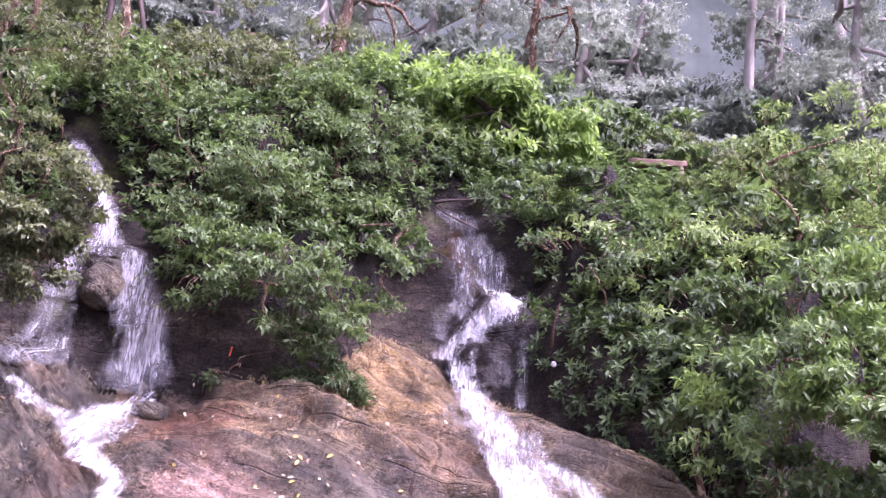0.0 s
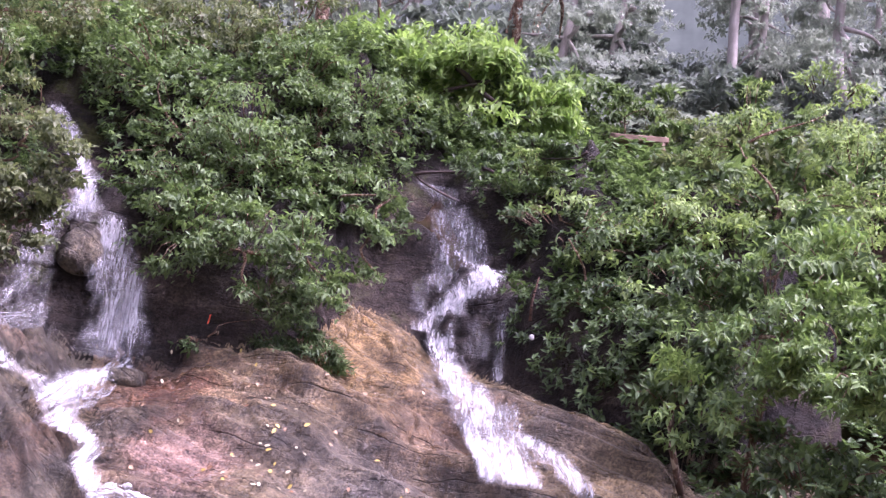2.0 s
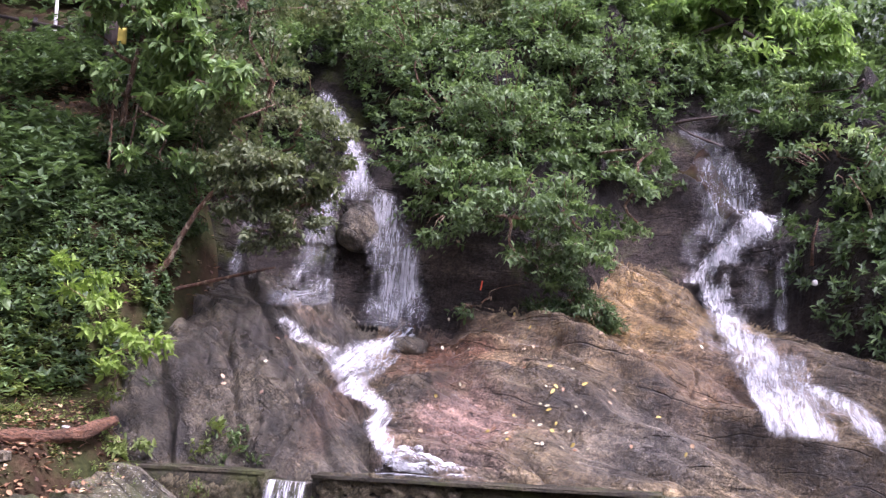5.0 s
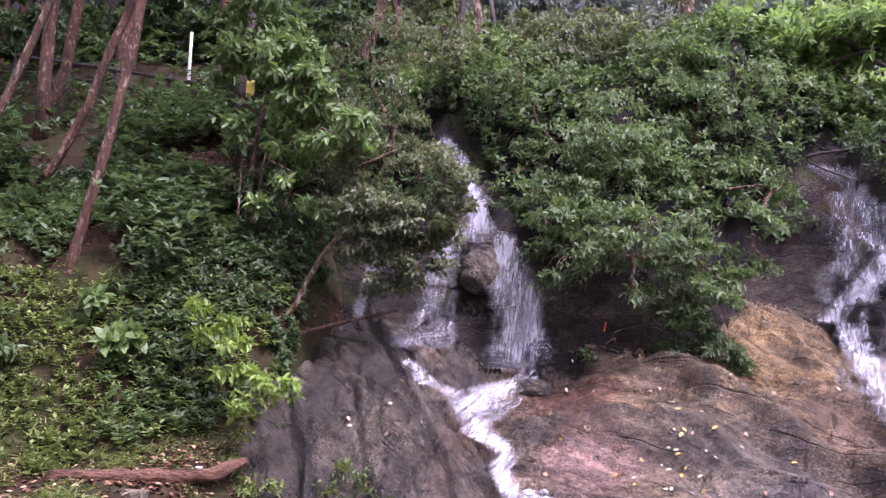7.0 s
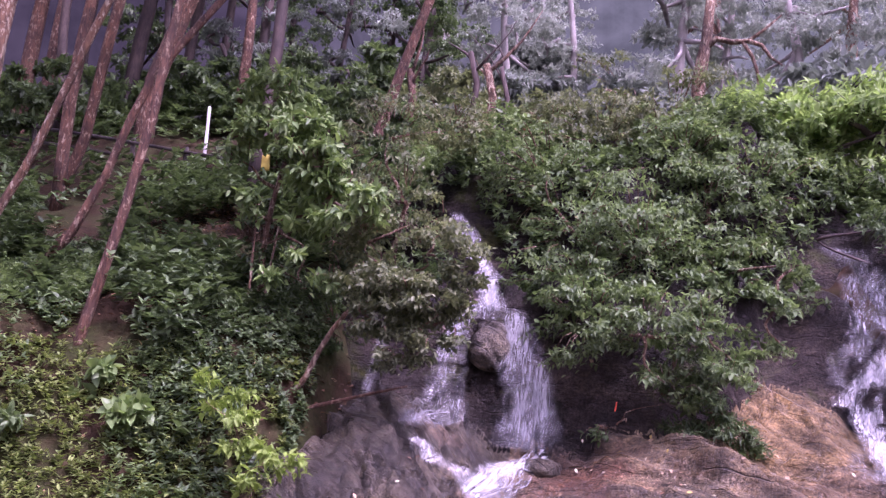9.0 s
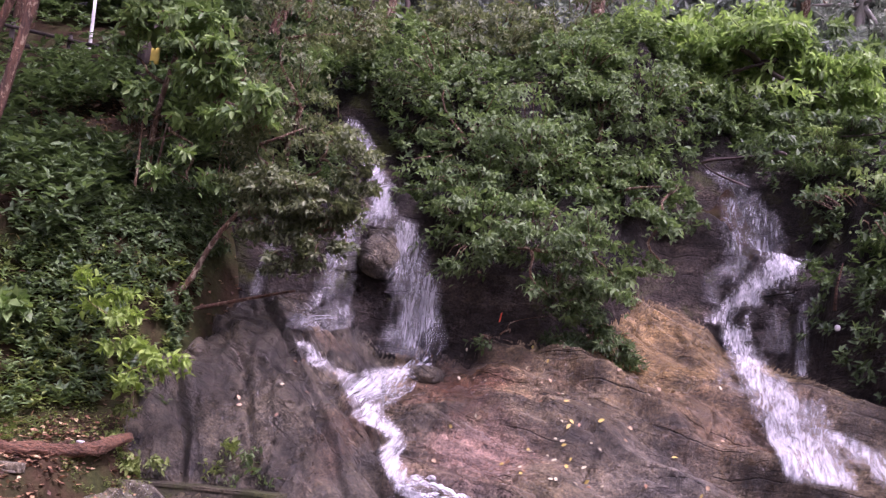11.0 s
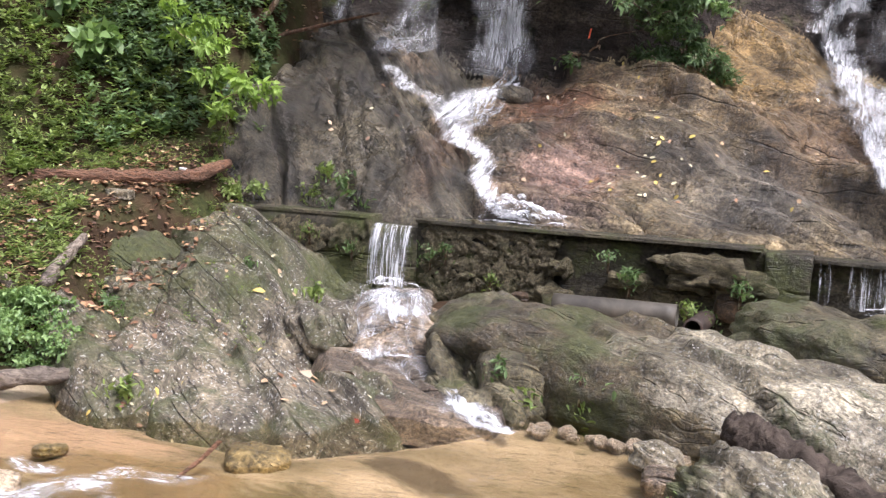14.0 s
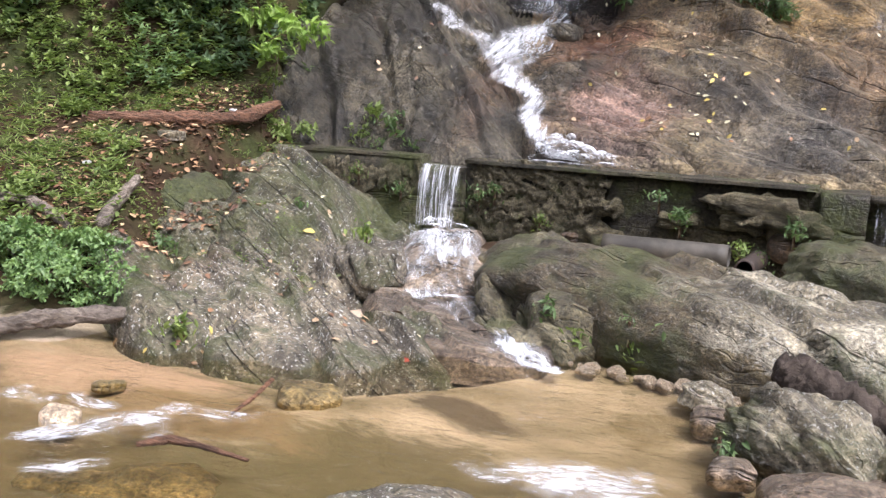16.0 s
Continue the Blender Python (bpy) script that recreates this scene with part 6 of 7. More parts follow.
# The last clumps reach right of the view, added to shade the growth below.
plant("bush", on_ground(3.4, 9.9), [((3.15, 8.95, 2.95), (0.75, 0.55, 0.6)), ((3.75, 8.9, 3.55), (0.65, 0.5, 0.5)), ((2.65, 9.2, 2.35), (0.5, 0.45, 0.45)), ((3.7, 8.8, 2.75), (0.6, 0.45, 0.35)), ((3.75, 8.35, 2.65), (0.6, 0.4, 0.4)), ((4.4, 8.45, 3.1), (0.8, 0.5, 0.6)), ((4.7, 8.2, 2.6), (0.6, 0.4, 0.35)), ((5.2, 8.4, 3.4), (0.8, 0.6, 0.6))],
      LEAF_YOUNG, "large bright green bush with long leaves near the stream", "bush", leaf=0.092, per=8, dens=105, seed=17, spread=1.1, ratio=0.34)
plant("bush", on_ground(2.9, 10.7), [((2.7, 10.2, 2.3), (0.5, 0.45, 0.6)), ((3.4, 10.3, 2.9), (0.8, 0.5, 0.8)), ((2.9, 10.6, 3.5), (0.6, 0.5, 0.6)), ((3.9, 10.2, 3.9), (0.7, 0.5, 0.6))],
      LEAF_DEEP, "dark green bush behind the bright one", "bush", leaf=0.109, dens=49, seed=18)
# Dark leaf colour stands in for the shadow below the bright bush.
plant("bush", on_ground(2.95, 9.5), [((2.75, 9.0, 1.15), (0.35, 0.3, 0.3)), ((3.5, 8.8, 1.5), (0.8, 0.4, 0.45)), ((3.6, 9.2, 2.0), (0.6, 0.3, 0.4))], LEAF_DEEP, "low dark bush at the slab's edge", "bush", leaf=0.109, dens=58, seed=19, girth=0.02)


# ---- repeated undergrowth and far wood ----
def shrub_prototype(seed, mat, leaf, r, label, dens=21, per=7):
    return plant("shrub", (0, 0, 0), [((0, 0, r * 0.75), (r, r, r * 0.75)), ((r * 0.5, 0.2 * r, r * 1.2), (r * 0.6, r * 0.6, r * 0.5)), ((-r * 0.55, -0.1 * r, r * 0.9), (r * 0.55, r * 0.55, r * 0.5))],
                 mat, label, "shrub", leaf=leaf, per=per, dens=dens, seed=seed, girth=0.03, twigs=False, group="shrubs on the hillside")


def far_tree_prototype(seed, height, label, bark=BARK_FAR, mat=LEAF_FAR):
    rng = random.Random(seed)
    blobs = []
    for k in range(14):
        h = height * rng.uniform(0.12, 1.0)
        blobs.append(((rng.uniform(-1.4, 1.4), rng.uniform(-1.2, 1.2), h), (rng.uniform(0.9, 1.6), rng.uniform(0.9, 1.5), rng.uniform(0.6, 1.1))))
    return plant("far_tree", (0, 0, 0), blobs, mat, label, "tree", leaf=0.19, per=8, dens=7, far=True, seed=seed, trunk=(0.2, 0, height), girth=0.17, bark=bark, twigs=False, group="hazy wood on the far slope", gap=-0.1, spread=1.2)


rng_s = random.Random(21)
protos = [shrub_prototype(101, LEAF_DEEP, 0.15, 0.8, "deep green shrub on the forest slope"), shrub_prototype(102, LEAF_MID, 0.14, 0.9, "mid-green shrub on the forest slope"),
          shrub_prototype(103, LEAF_GREY, 0.13, 0.8, "grey-green shrub on the forest slope")]
dim_protos = [shrub_prototype(104, LEAF_DIM, 0.17, 0.9, "shrub high on the slope, paled for haze"), shrub_prototype(105, LEAF_DIM, 0.20, 1.1, "leafy shrub high on the slope, paled for haze"), shrub_prototype(106, LEAF_DIM, 0.16, 0.8, "small shrub high on the slope, paled for haze")]
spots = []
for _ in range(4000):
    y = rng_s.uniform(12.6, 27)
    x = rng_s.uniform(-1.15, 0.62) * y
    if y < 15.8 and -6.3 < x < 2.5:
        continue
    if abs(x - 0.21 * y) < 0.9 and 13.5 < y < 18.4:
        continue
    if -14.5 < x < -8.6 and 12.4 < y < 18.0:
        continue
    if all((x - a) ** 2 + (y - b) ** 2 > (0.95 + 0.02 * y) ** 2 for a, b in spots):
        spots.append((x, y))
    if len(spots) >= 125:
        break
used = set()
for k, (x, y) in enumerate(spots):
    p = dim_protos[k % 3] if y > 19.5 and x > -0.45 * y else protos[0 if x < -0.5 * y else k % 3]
    g = on_ground(x, y)
    s = rng_s.uniform(0.8, 1.4)
    m = pose(*g, 0, 0, rng_s.uniform(0, 360))
    ob = copy_thing(p, m) if p in used else p
    used.add(p)
    ob.matrix_basis = m @ Matrix.Scale(s, 4)
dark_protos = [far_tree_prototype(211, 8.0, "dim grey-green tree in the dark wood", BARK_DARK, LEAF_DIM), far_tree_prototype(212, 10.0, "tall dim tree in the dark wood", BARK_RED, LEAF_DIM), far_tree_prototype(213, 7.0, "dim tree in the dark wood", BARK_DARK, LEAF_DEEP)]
far_protos = [far_tree_prototype(201, 9.0, "tall green far-slope tree, paled for haze"), far_tree_prototype(202, 7.0, "green far-slope tree, paled for haze"), far_tree_prototype(203, 11.0, "tall slender far-slope tree, paled for haze", BARK_PALE)]
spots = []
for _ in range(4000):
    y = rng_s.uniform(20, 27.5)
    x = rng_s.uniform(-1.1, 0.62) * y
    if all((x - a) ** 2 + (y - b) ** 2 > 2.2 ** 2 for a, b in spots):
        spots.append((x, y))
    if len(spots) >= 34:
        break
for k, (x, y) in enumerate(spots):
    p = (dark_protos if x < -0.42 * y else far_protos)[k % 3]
    m = pose(*on_ground(x, y), 0, 0, rng_s.uniform(0, 360))
    ob = copy_thing(p, m) if p in used else p
    used.add(p)
    ob.matrix_basis = m @ Matrix.Scale(rng_s.uniform(0.55, 0.9), 4)


# the wood beyond: a curved self-lit sheet behind everything, its mist painted in emission
def mist_glow_material():
    m, nt = material("glowing_painted_mist")
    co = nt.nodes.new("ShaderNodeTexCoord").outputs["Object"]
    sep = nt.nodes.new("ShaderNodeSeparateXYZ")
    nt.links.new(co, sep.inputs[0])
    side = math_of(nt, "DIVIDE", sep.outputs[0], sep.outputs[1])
    # Glow rises from dark left to bright right; crowns and stems are noise.
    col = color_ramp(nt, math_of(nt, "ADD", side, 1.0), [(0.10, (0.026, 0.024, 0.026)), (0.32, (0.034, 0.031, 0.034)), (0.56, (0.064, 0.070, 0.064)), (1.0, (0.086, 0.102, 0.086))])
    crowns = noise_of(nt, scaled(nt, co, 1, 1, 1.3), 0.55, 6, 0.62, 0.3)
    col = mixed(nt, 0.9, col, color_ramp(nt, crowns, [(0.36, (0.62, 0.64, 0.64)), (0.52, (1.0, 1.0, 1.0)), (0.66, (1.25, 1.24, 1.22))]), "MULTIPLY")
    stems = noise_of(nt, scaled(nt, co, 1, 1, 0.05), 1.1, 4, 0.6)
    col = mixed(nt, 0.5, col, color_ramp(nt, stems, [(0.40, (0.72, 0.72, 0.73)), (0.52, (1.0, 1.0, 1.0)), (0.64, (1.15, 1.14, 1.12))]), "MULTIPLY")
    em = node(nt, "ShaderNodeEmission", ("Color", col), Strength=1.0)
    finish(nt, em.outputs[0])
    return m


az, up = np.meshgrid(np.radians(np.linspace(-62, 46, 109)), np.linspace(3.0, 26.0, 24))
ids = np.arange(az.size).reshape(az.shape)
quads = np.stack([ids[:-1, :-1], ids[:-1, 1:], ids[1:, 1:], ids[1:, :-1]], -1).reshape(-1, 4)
backdrop = part("backdrop", mesh_of("backdrop", np.stack([29 * np.sin(az), 29 * np.cos(az), up], -1).reshape(-1, 3), quads, mist_glow_material()))
tagged(backdrop, "glowing backdrop sheet painted as a misty wooded hillside", "backdrop", kind="structure")


# ---- trunks that stand clear ----
def bare_trunk(points, girth, mat, label, category="tree", seed=0, taper=0.35, crown=False):
    """A tall tree of which the trunk is seen: trunk and a few thin side branches."""
    n = len(points)
    o = Vector(points[0])
    t = thing("tree", points[0], label, category, "trunks on the slope")
    pts = [Vector(p) - o for p in points]
    part("trunk", tube_mesh("trunk", pts, [girth * (1.25 if k == 0 else 1 - taper * k / (n - 1)) for k in range(n)], mat, 12, 0.16, seed), None, t)
    rng = random.Random(seed + 50)
    for k in range(2):
        a = pts[-2].lerp(pts[-1], 0.35 + 0.4 * k)
        b = a + Vector((rng.uniform(-0.9, 0.9), rng.uniform(-0.3, 0.5), rng.uniform(0.6, 1.2)))
        part("branch", tube_mesh("branch", bent(a, b, 4, 0.06, seed + k), [girth * 0.4 * (1 - 0.2 * q) for q in range(5)], mat, 6, 0.1, k), None, t)
    # Unseen crown above the view, spread sunward to cast shade on the slope.
    if crown:
        x, y, z = points[-1]
        blobs = [((x, y, z), (1.6, 1.4, 0.9)), ((x + 1.8, y - 0.5, z + 0.2), (1.5, 1.3, 0.8)), ((x + 0.9, y - 1.3, z + 0.8), (1.5, 1.3, 0.8))]
        part("crown", crown_mesh("crown", blobs, LEAF_DEEP, 0.2, 8, 9, seed + 270, points[0], far=True)[0], None, t)
    return t


def drawn_out(points, more):
    """The points with the last stretch carried on upwards."""
    a, b = Vector(points[-2]), Vector(points[-1])
    d = (b - a).normalized()
    return [tuple(Vector(points[0]) - (Vector(points[1]) - Vector(points[0])).normalized() * 0.4)] + list(points) + [tuple(b + d * more * 0.5 + Vector((0.1, 0, 0))), tuple(b + d * more)]


bare_trunk(drawn_out([(-7.99, 9.26, 3.34), (-7.68, 9.35, 4.82), (-7.51, 9.45, 6.03), (-7.47, 9.54, 6.99)], 4), 0.066, BARK_RED, "slim red-brown leaning trunk with pale lichen", seed=1)
bare_trunk(drawn_out([(-9.59, 9.82, 4.06), (-8.83, 9.82, 4.72), (-8.39, 9.82, 5.50), (-8.19, 9.91, 6.25), (-8.01, 10.00, 6.80), (-7.72, 10.09, 7.25)], 3), 0.066, BARK_RED, "curved red-brown leaning trunk on the bank", seed=2, crown=True)
bare_trunk(drawn_out([(-9.85, 9.35, 3.95), (-9.75, 9.35, 4.66), (-9.31, 9.43, 5.53), (-8.97, 9.52, 6.50), (-8.78, 9.61, 7.20)], 4), 0.064, BARK_PALE, "pale lichen-covered curved trunk", seed=3, crown=True)
bare_trunk(drawn_out([(-9.06, 8.28, 3.20), (-9.02, 8.28, 4.44), (-9.06, 8.37, 5.68), (-9.09, 8.46, 6.76)], 4), 0.17, BARK_PALE, "thick pale mottled trunk on the bank", seed=4, crown=True)
for k, (pts, gth, mt) in enumerate((([(-13.2, 14.0, 6.0), (-12.54, 14.0, 7.68), (-12.31, 14.0, 9.5)], 0.12, BARK_RED), ([(-13.8, 17.0, 7.4), (-13.53, 17.0, 10.14), (-13.28, 17.0, 10.89)], 0.24, BARK_RED),
                                    ([(-17.25, 17.0, 8.6), (-17.11, 17.0, 11.4)], 0.2, BARK_RED), ([(-16.59, 18.0, 8.3), (-16.51, 18.0, 11.74)], 0.17, BARK_DARK), ([(-16.1, 19.0, 8.8), (-15.73, 19.0, 12.05)], 0.2, BARK_DARK),
                                    ([(-15.2, 20.0, 9.0), (-14.9, 20.0, 13.0)], 0.16, BARK_DARK), ([(-18.5, 19.0, 9.2), (-18.3, 19.0, 13.0)], 0.2, BARK_RED), ([(-14.2, 22.0, 9.6), (-14.1, 22, 14)], 0.16, BARK_DARK),
                                    ([(-7.75, 16.0, 6.4), (-7.64, 16.0, 8.08), (-7.3, 16.0, 9.2)], 0.13, BARK_RED), ([(-7.35, 16.4, 6.6), (-7.3, 16.4, 8.3)], 0.10, BARK_RED),
                                    ([(-5.55, 15.5, 6.6), (-5.66, 15.5, 8.1)], 0.075, BARK_DARK), ([(-5.27, 15.5, 6.5), (-5.36, 15.5, 7.83)], 0.10, BARK), ([(-5.03, 15.5, 6.5), (-5.1, 15.5, 7.75)], 0.06, BARK_DARK))):
    bare_trunk(drawn_out(pts, 4 if gth > 0.11 else 1.2), gth, mt, "straight dark trunk among the wood" if mt is BARK_DARK else "red-brown trunk among the wood" if mt is BARK_RED else "grey-brown trunk among the wood", seed=10 + k)
for k, (pts, gth) in enumerate((([(8.36, 24.60, 9.38), (8.31, 24.60, 11.88), (8.20, 24.60, 13.89)], 0.20), ([(7.01, 22.96, 8.89), (7.01, 22.96, 10.18), (7.04, 22.96, 11.75)], 0.15), ([(9.59, 24.60, 9.54), (9.82, 24.60, 12.44), (9.91, 24.60, 14.00)], 0.18), ([(8.94, 27.06, 10.20), (8.90, 27.06, 15.12)], 0.2))):
    bare_trunk(drawn_out(pts, 5), gth, BARK_FAR, "tall straight far trunk, paled for haze", seed=30 + k)
# tall trees added for their crowns: unseen above the view, they shade the bank
for k, (x, y, z) in enumerate(((-11.6, 8.6, 12.0), (-12.5, 13.5, 13.5), (-16.0, 17.0, 15.0), (-12.0, 18.0, 15.5), (-8.6, 13.5, 12.5), (-17, 13, 14), (-13.5, 10, 13))):
    plant("shade_tree", on_ground(x, y), [((x, y, z), (2.0, 1.8, 1.2)), ((x + 1.2, y + 0.6, z + 1.0), (1.5, 1.5, 0.9)), ((x - 1.2, y - 0.5, z + 0.6), (1.5, 1.5, 0.9))],
          LEAF_DEEP, "added tall tree whose unseen high crown shades the bank", leaf=0.24, per=8, dens=7, seed=240 + k, girth=0.13, bark=BARK_RED if k % 2 else BARK_DARK, twigs=False, far=True, sway=0.02)
bent_tree = thing("bare_tree", (-2.2, 18.0, 7.0), "leaning tree with an arching bare branch above the falls", "tree")
part("trunk", tube_mesh("trunk", [(0, 0, -0.3), (0.0, 0, 1.2), (0.02, 0, 2.31), (0.09, 0, 2.83), (0.17, 0, 3.2), (0.3, 0, 4.5)], [0.16, 0.15, 0.13, 0.12, 0.10, 0.08], BARK, 10, 0.1, 1), None, bent_tree)
part("branch", tube_mesh("branch", [(0.12, 0, 3.0), (0.35, 0, 3.22), (0.62, 0, 3.12), (0.92, 0, 3.11), (1.15, 0, 3.0), (1.3, 0, 2.75), (1.5, 0, 2.57)], [0.07, 0.06, 0.055, 0.05, 0.04, 0.03, 0.015], BARK, 7, 0.1, 2), None, bent_tree)
part("branch", tube_mesh("branch", [(0.8, 0, 3.13), (0.98, 0, 2.8), (1.06, 0, 2.5), (1.08, 0, 2.2)], [0.04, 0.035, 0.03, 0.015], BARK, 6, 0.1, 3), None, bent_tree)
part("branch", tube_mesh("branch", [(0.92, 0, 3.11), (1.2, 0.1, 3.35), (1.5, 0.1, 3.6)], [0.04, 0.03, 0.015], BARK, 6, 0.1, 4), None, bent_tree)

# ---- undergrowth ----
def water_near(x, y, z):
    """True where the falls run, so that nothing grows in them."""
    lines = (((-5.0, 5.8), (-4.5, 4.9), (-4.15, 4.1), (-3.6, 3.4), (-3.45, 2.3), 0.36), ((-4.3, 4.0), (-4.6, 3.4), (-4.45, 2.4), 0.34), ((-0.1, 5.35), (0.35, 4.7), (0.55, 4.1), (0.7, 3.4), (0.7, 2.6), 0.55), ((-5.55, 3.75), (-5.42, 2.9), 0.2))
    hit = np.zeros(len(x), bool)
    for *pts, r in lines:
        for (ax, az), (bx, bz) in zip(pts[:-1], pts[1:]):
            t = np.clip(((x - ax) * (bx - ax) + (z - az) * (bz - az)) / ((bx - ax) ** 2 + (bz - az) ** 2), 0, 1)
            hit |= np.hypot(x - ax - t * (bx - ax), z - az - t * (bz - az)) < r
    return hit


def cover(name, n, xr, yr, height, accept, mat, leaf, per, seed, label, lift=0.03, ratio=0.45, twig=0.06, droop=0.2, up=0.8, ragged=0.6):
    """Low plants over a surface, past counting: one mesh."""
    rng = np.random.default_rng(seed)
    x, y = rng.uniform(*xr, n), rng.uniform(*yr, n)
    z = height(x, y)
    ok = accept(x, y, z, rng)
    x, y, z = x[ok], y[ok], z[ok]
    e = 0.05
    nx, ny = -(height(x + e, y) - z) / e, -(height(x, y + e) - z) / e
    N = np.stack([nx, ny, np.ones_like(nx)], -1)
    N /= np.linalg.norm(N, axis=1, keepdims=True)
    O = N * (1 - up) + np.array([0, 0, up]) + rng.normal(0, ragged * 0.4, N.shape)
    C = np.stack([x, y, z], -1) + N * (lift + np.abs(rng.normal(0, lift, len(x))))[:, None]
    V, F = sprays(C, O, rng, per, leaf, ratio, 1.0, twig, droop)
    ob = part(name, mesh_of(name, V, F, mat))
    return tagged(ob, label, "undergrowth", kind="stuff")


def patches(x, y, f, cut, seed):
    return fbm(x * f, y * f, 0.7, 3, seed) > cut


bank_zone = lambda x, y: (x < np.interp(y, [5.4, 6.2, 7.0, 8.0, 9.2, 9.5, 13], [-4.85, -5.15, -5.6, -6.25, -6.2, -5.6, -6.3])) & (y > 5.3)
cover("undergrowth", 18000, (-12.5, -5.0), (5.4, 13.0), ground_height, lambda x, y, z, r: bank_zone(x, y) & ((patches(x, y, 1.5, -0.08, 5) & (y > 9.0)) | (patches(x, y, 1.1, 0.08, 5) & ((x < -6.1) | (r.random(len(x)) < 0.2)))) & (z > 0.15) & (z < 3.3) & ~((np.abs(y - 8.1 - (x + 6.0) * 0.55) < 0.32) & (x > -7.1) & (y < 9.2)), LEAF_HERB, 0.068, 7, 1, "low bright green herbs covering the earth bank", 0.05)
cover("undergrowth", 9000, (-13, -5.6), (7.8, 14.5), ground_height, lambda x, y, z, r: bank_zone(x, y) & patches(x, y, 1.3, -0.12, 8) & (z < 4.6) & (y > 8.6) & ((x < -7.3) | (y < 10.0)), LEAF_MID, 0.075, 7, 2, "knee-high green plants on the bank", 0.10, up=0.7)
cover("undergrowth", 7000, (-13, -5.8), (9.6, 14.5), ground_height, lambda x, y, z, r: bank_zone(x, y) & patches(x, y, 0.8, -0.15, 9), LEAF_DEEP, 0.13, 7, 3, "broad-leaved dark plants under the trunks", 0.25, up=0.6)
# Deep leaf colour replaces tree shade that the upper bank lacks.
cover("undergrowth", 5000, (-12.5, -5.9), (9.1, 12.2), ground_height, lambda x, y, z, r: bank_zone(x, y) & (z > 1.0) & patches(x, y, 1.0, -0.6, 7) & ((x < -7.4) | (y < 9.9)), LEAF_DEEP, 0.10, 7, 9, "ferny deep green plants over the upper bank", 0.06, up=0.5)
cover("undergrowth", 500, (-12.0, -5.9), (9.3, 11.5), ground_height, lambda x, y, z, r: bank_zone(x, y) & (z > 1.2) & patches(x, y, 0.8, 0.05, 27) & ((x < -7.4) | (y < 9.9)), LEAF_MID, 0.15, 6, 10, "broad-leaved plants standing out of the low growth", 0.14, ratio=0.6, up=0.6)
cover("undergrowth", 3600, (-7.6, -5.7), (9.7, 13.0), ground_height, lambda x, y, z, r: bank_zone(x, y) & (z > 1.0) & patches(x, y, 1.2, -0.5, 37), LEAF_DEEP, 0.085, 7, 29, "low shade plants behind the young tree", 0.05, up=0.4)
cover("grass", 2600, (-9.5, -5.0), (5.6, 9.3), ground_height, lambda x, y, z, r: bank_zone(x, y) & ~((np.abs(y - 8.1 - (x + 6.0) * 0.55) < 0.32) & (x > -7.1)) & patches(x, y, 0.8, 0.0, 12) & (z > 0.15), LEAF_HERB, 0.11, 6, 4, "tufts of short grass on the bank", 0.03, ratio=0.09, twig=0.01, up=0.95)
cover("moss_plants", 1500, (-6.4, -2.2), (5.0, 8.9), low_rock, lambda x, y, z, r: (z > 0.1) & patches(x, y, 1.3, 0.22, 33) & (x < -3.0 - 0.0 * y), LEAF_HERB, 0.026, 7, 14, "tiny green plants in the seams of the grey rock", 0.012, up=0.7)
cover("moss_plants", 2600, (-6.9, -4.9), (6.6, 9.3), ground_height, lambda x, y, z, r: (z > 0.3) & patches(x, y, 1.5, 0.12, 36), LEAF_HERB, 0.030, 7, 15, "low moss and tiny herbs on the bank's edge", 0.012, up=0.7)
cliff_zone = lambda x, y, z: ~water_near(x, y, z) & (x > -6.4) & (x < 3.5)
cover("cliff_plants", 16000, (-6.4, 4.0), (10.3, 15.6), rock_height, lambda x, y, z, r: cliff_zone(x, y, z) & (y > cliff_foot(x) + np.interp(x, [-6, -5.2, -3.2, -1.0, 0.5, 1.3, 2.5], [0.3, 0.6, 0.45, 0.4, 0.45, 0.25, 0.0])) & patches(x, y, 1.3, -0.25, 15), LEAF_DEEP, 0.095, 8, 5, "dark green plants hanging over the wet cliff", 0.10, up=0.35)
cover("cliff_plants", 9000, (-6.4, 4.0), (10.3, 15.6), rock_height, lambda x, y, z, r: cliff_zone(x, y, z) & (y > cliff_foot(x) + np.interp(x, [-6, -5.2, -3.2, -1.0, 0.5, 1.3, 2.5], [0.9, 1.0, 1.0, 1.3, 1.5, 0.4, 0.1])) & patches(x, y, 0.9, -0.1, 17), LEAF_MID, 0.10, 8, 6, "mid-green leafy growth on the cliff top", 0.22, up=0.4)
cover("forest_floor", 7000, (-20, 11), (13.0, 19.0), ground_height, lambda x, y, z, r: ((y > 15.2) | (x < -6.5) | (x > 2.0)) & ((x > -8.4) | (y > 17.5) | (r.random(len(x)) < 0.25)) & (x > -1.1 * y) & (x < 0.6 * y), LEAF_DEEP, 0.16, 7, 7, "dark leafy growth on the forest slope", 0.2, up=0.6)
cover("slope_plants", 3200, (1.7, 7.0), (9.6, 14.0), ground_height, lambda x, y, z, r: x > np.interp(y, [9.6, 11.2, 12.5], [2.6, 2.3, 1.6]), LEAF_DEEP, 0.13, 7, 8, "dark plants under the bushes on the slope", 0.15, up=0.6)


def clump(base, blobs, mat, label, leaf, seed, dens=40, **kw):
    return plant("plant", base, blobs, mat, label, "plant", leaf=leaf, dens=dens, seed=seed, girth=0.012, twigs=False, **kw)


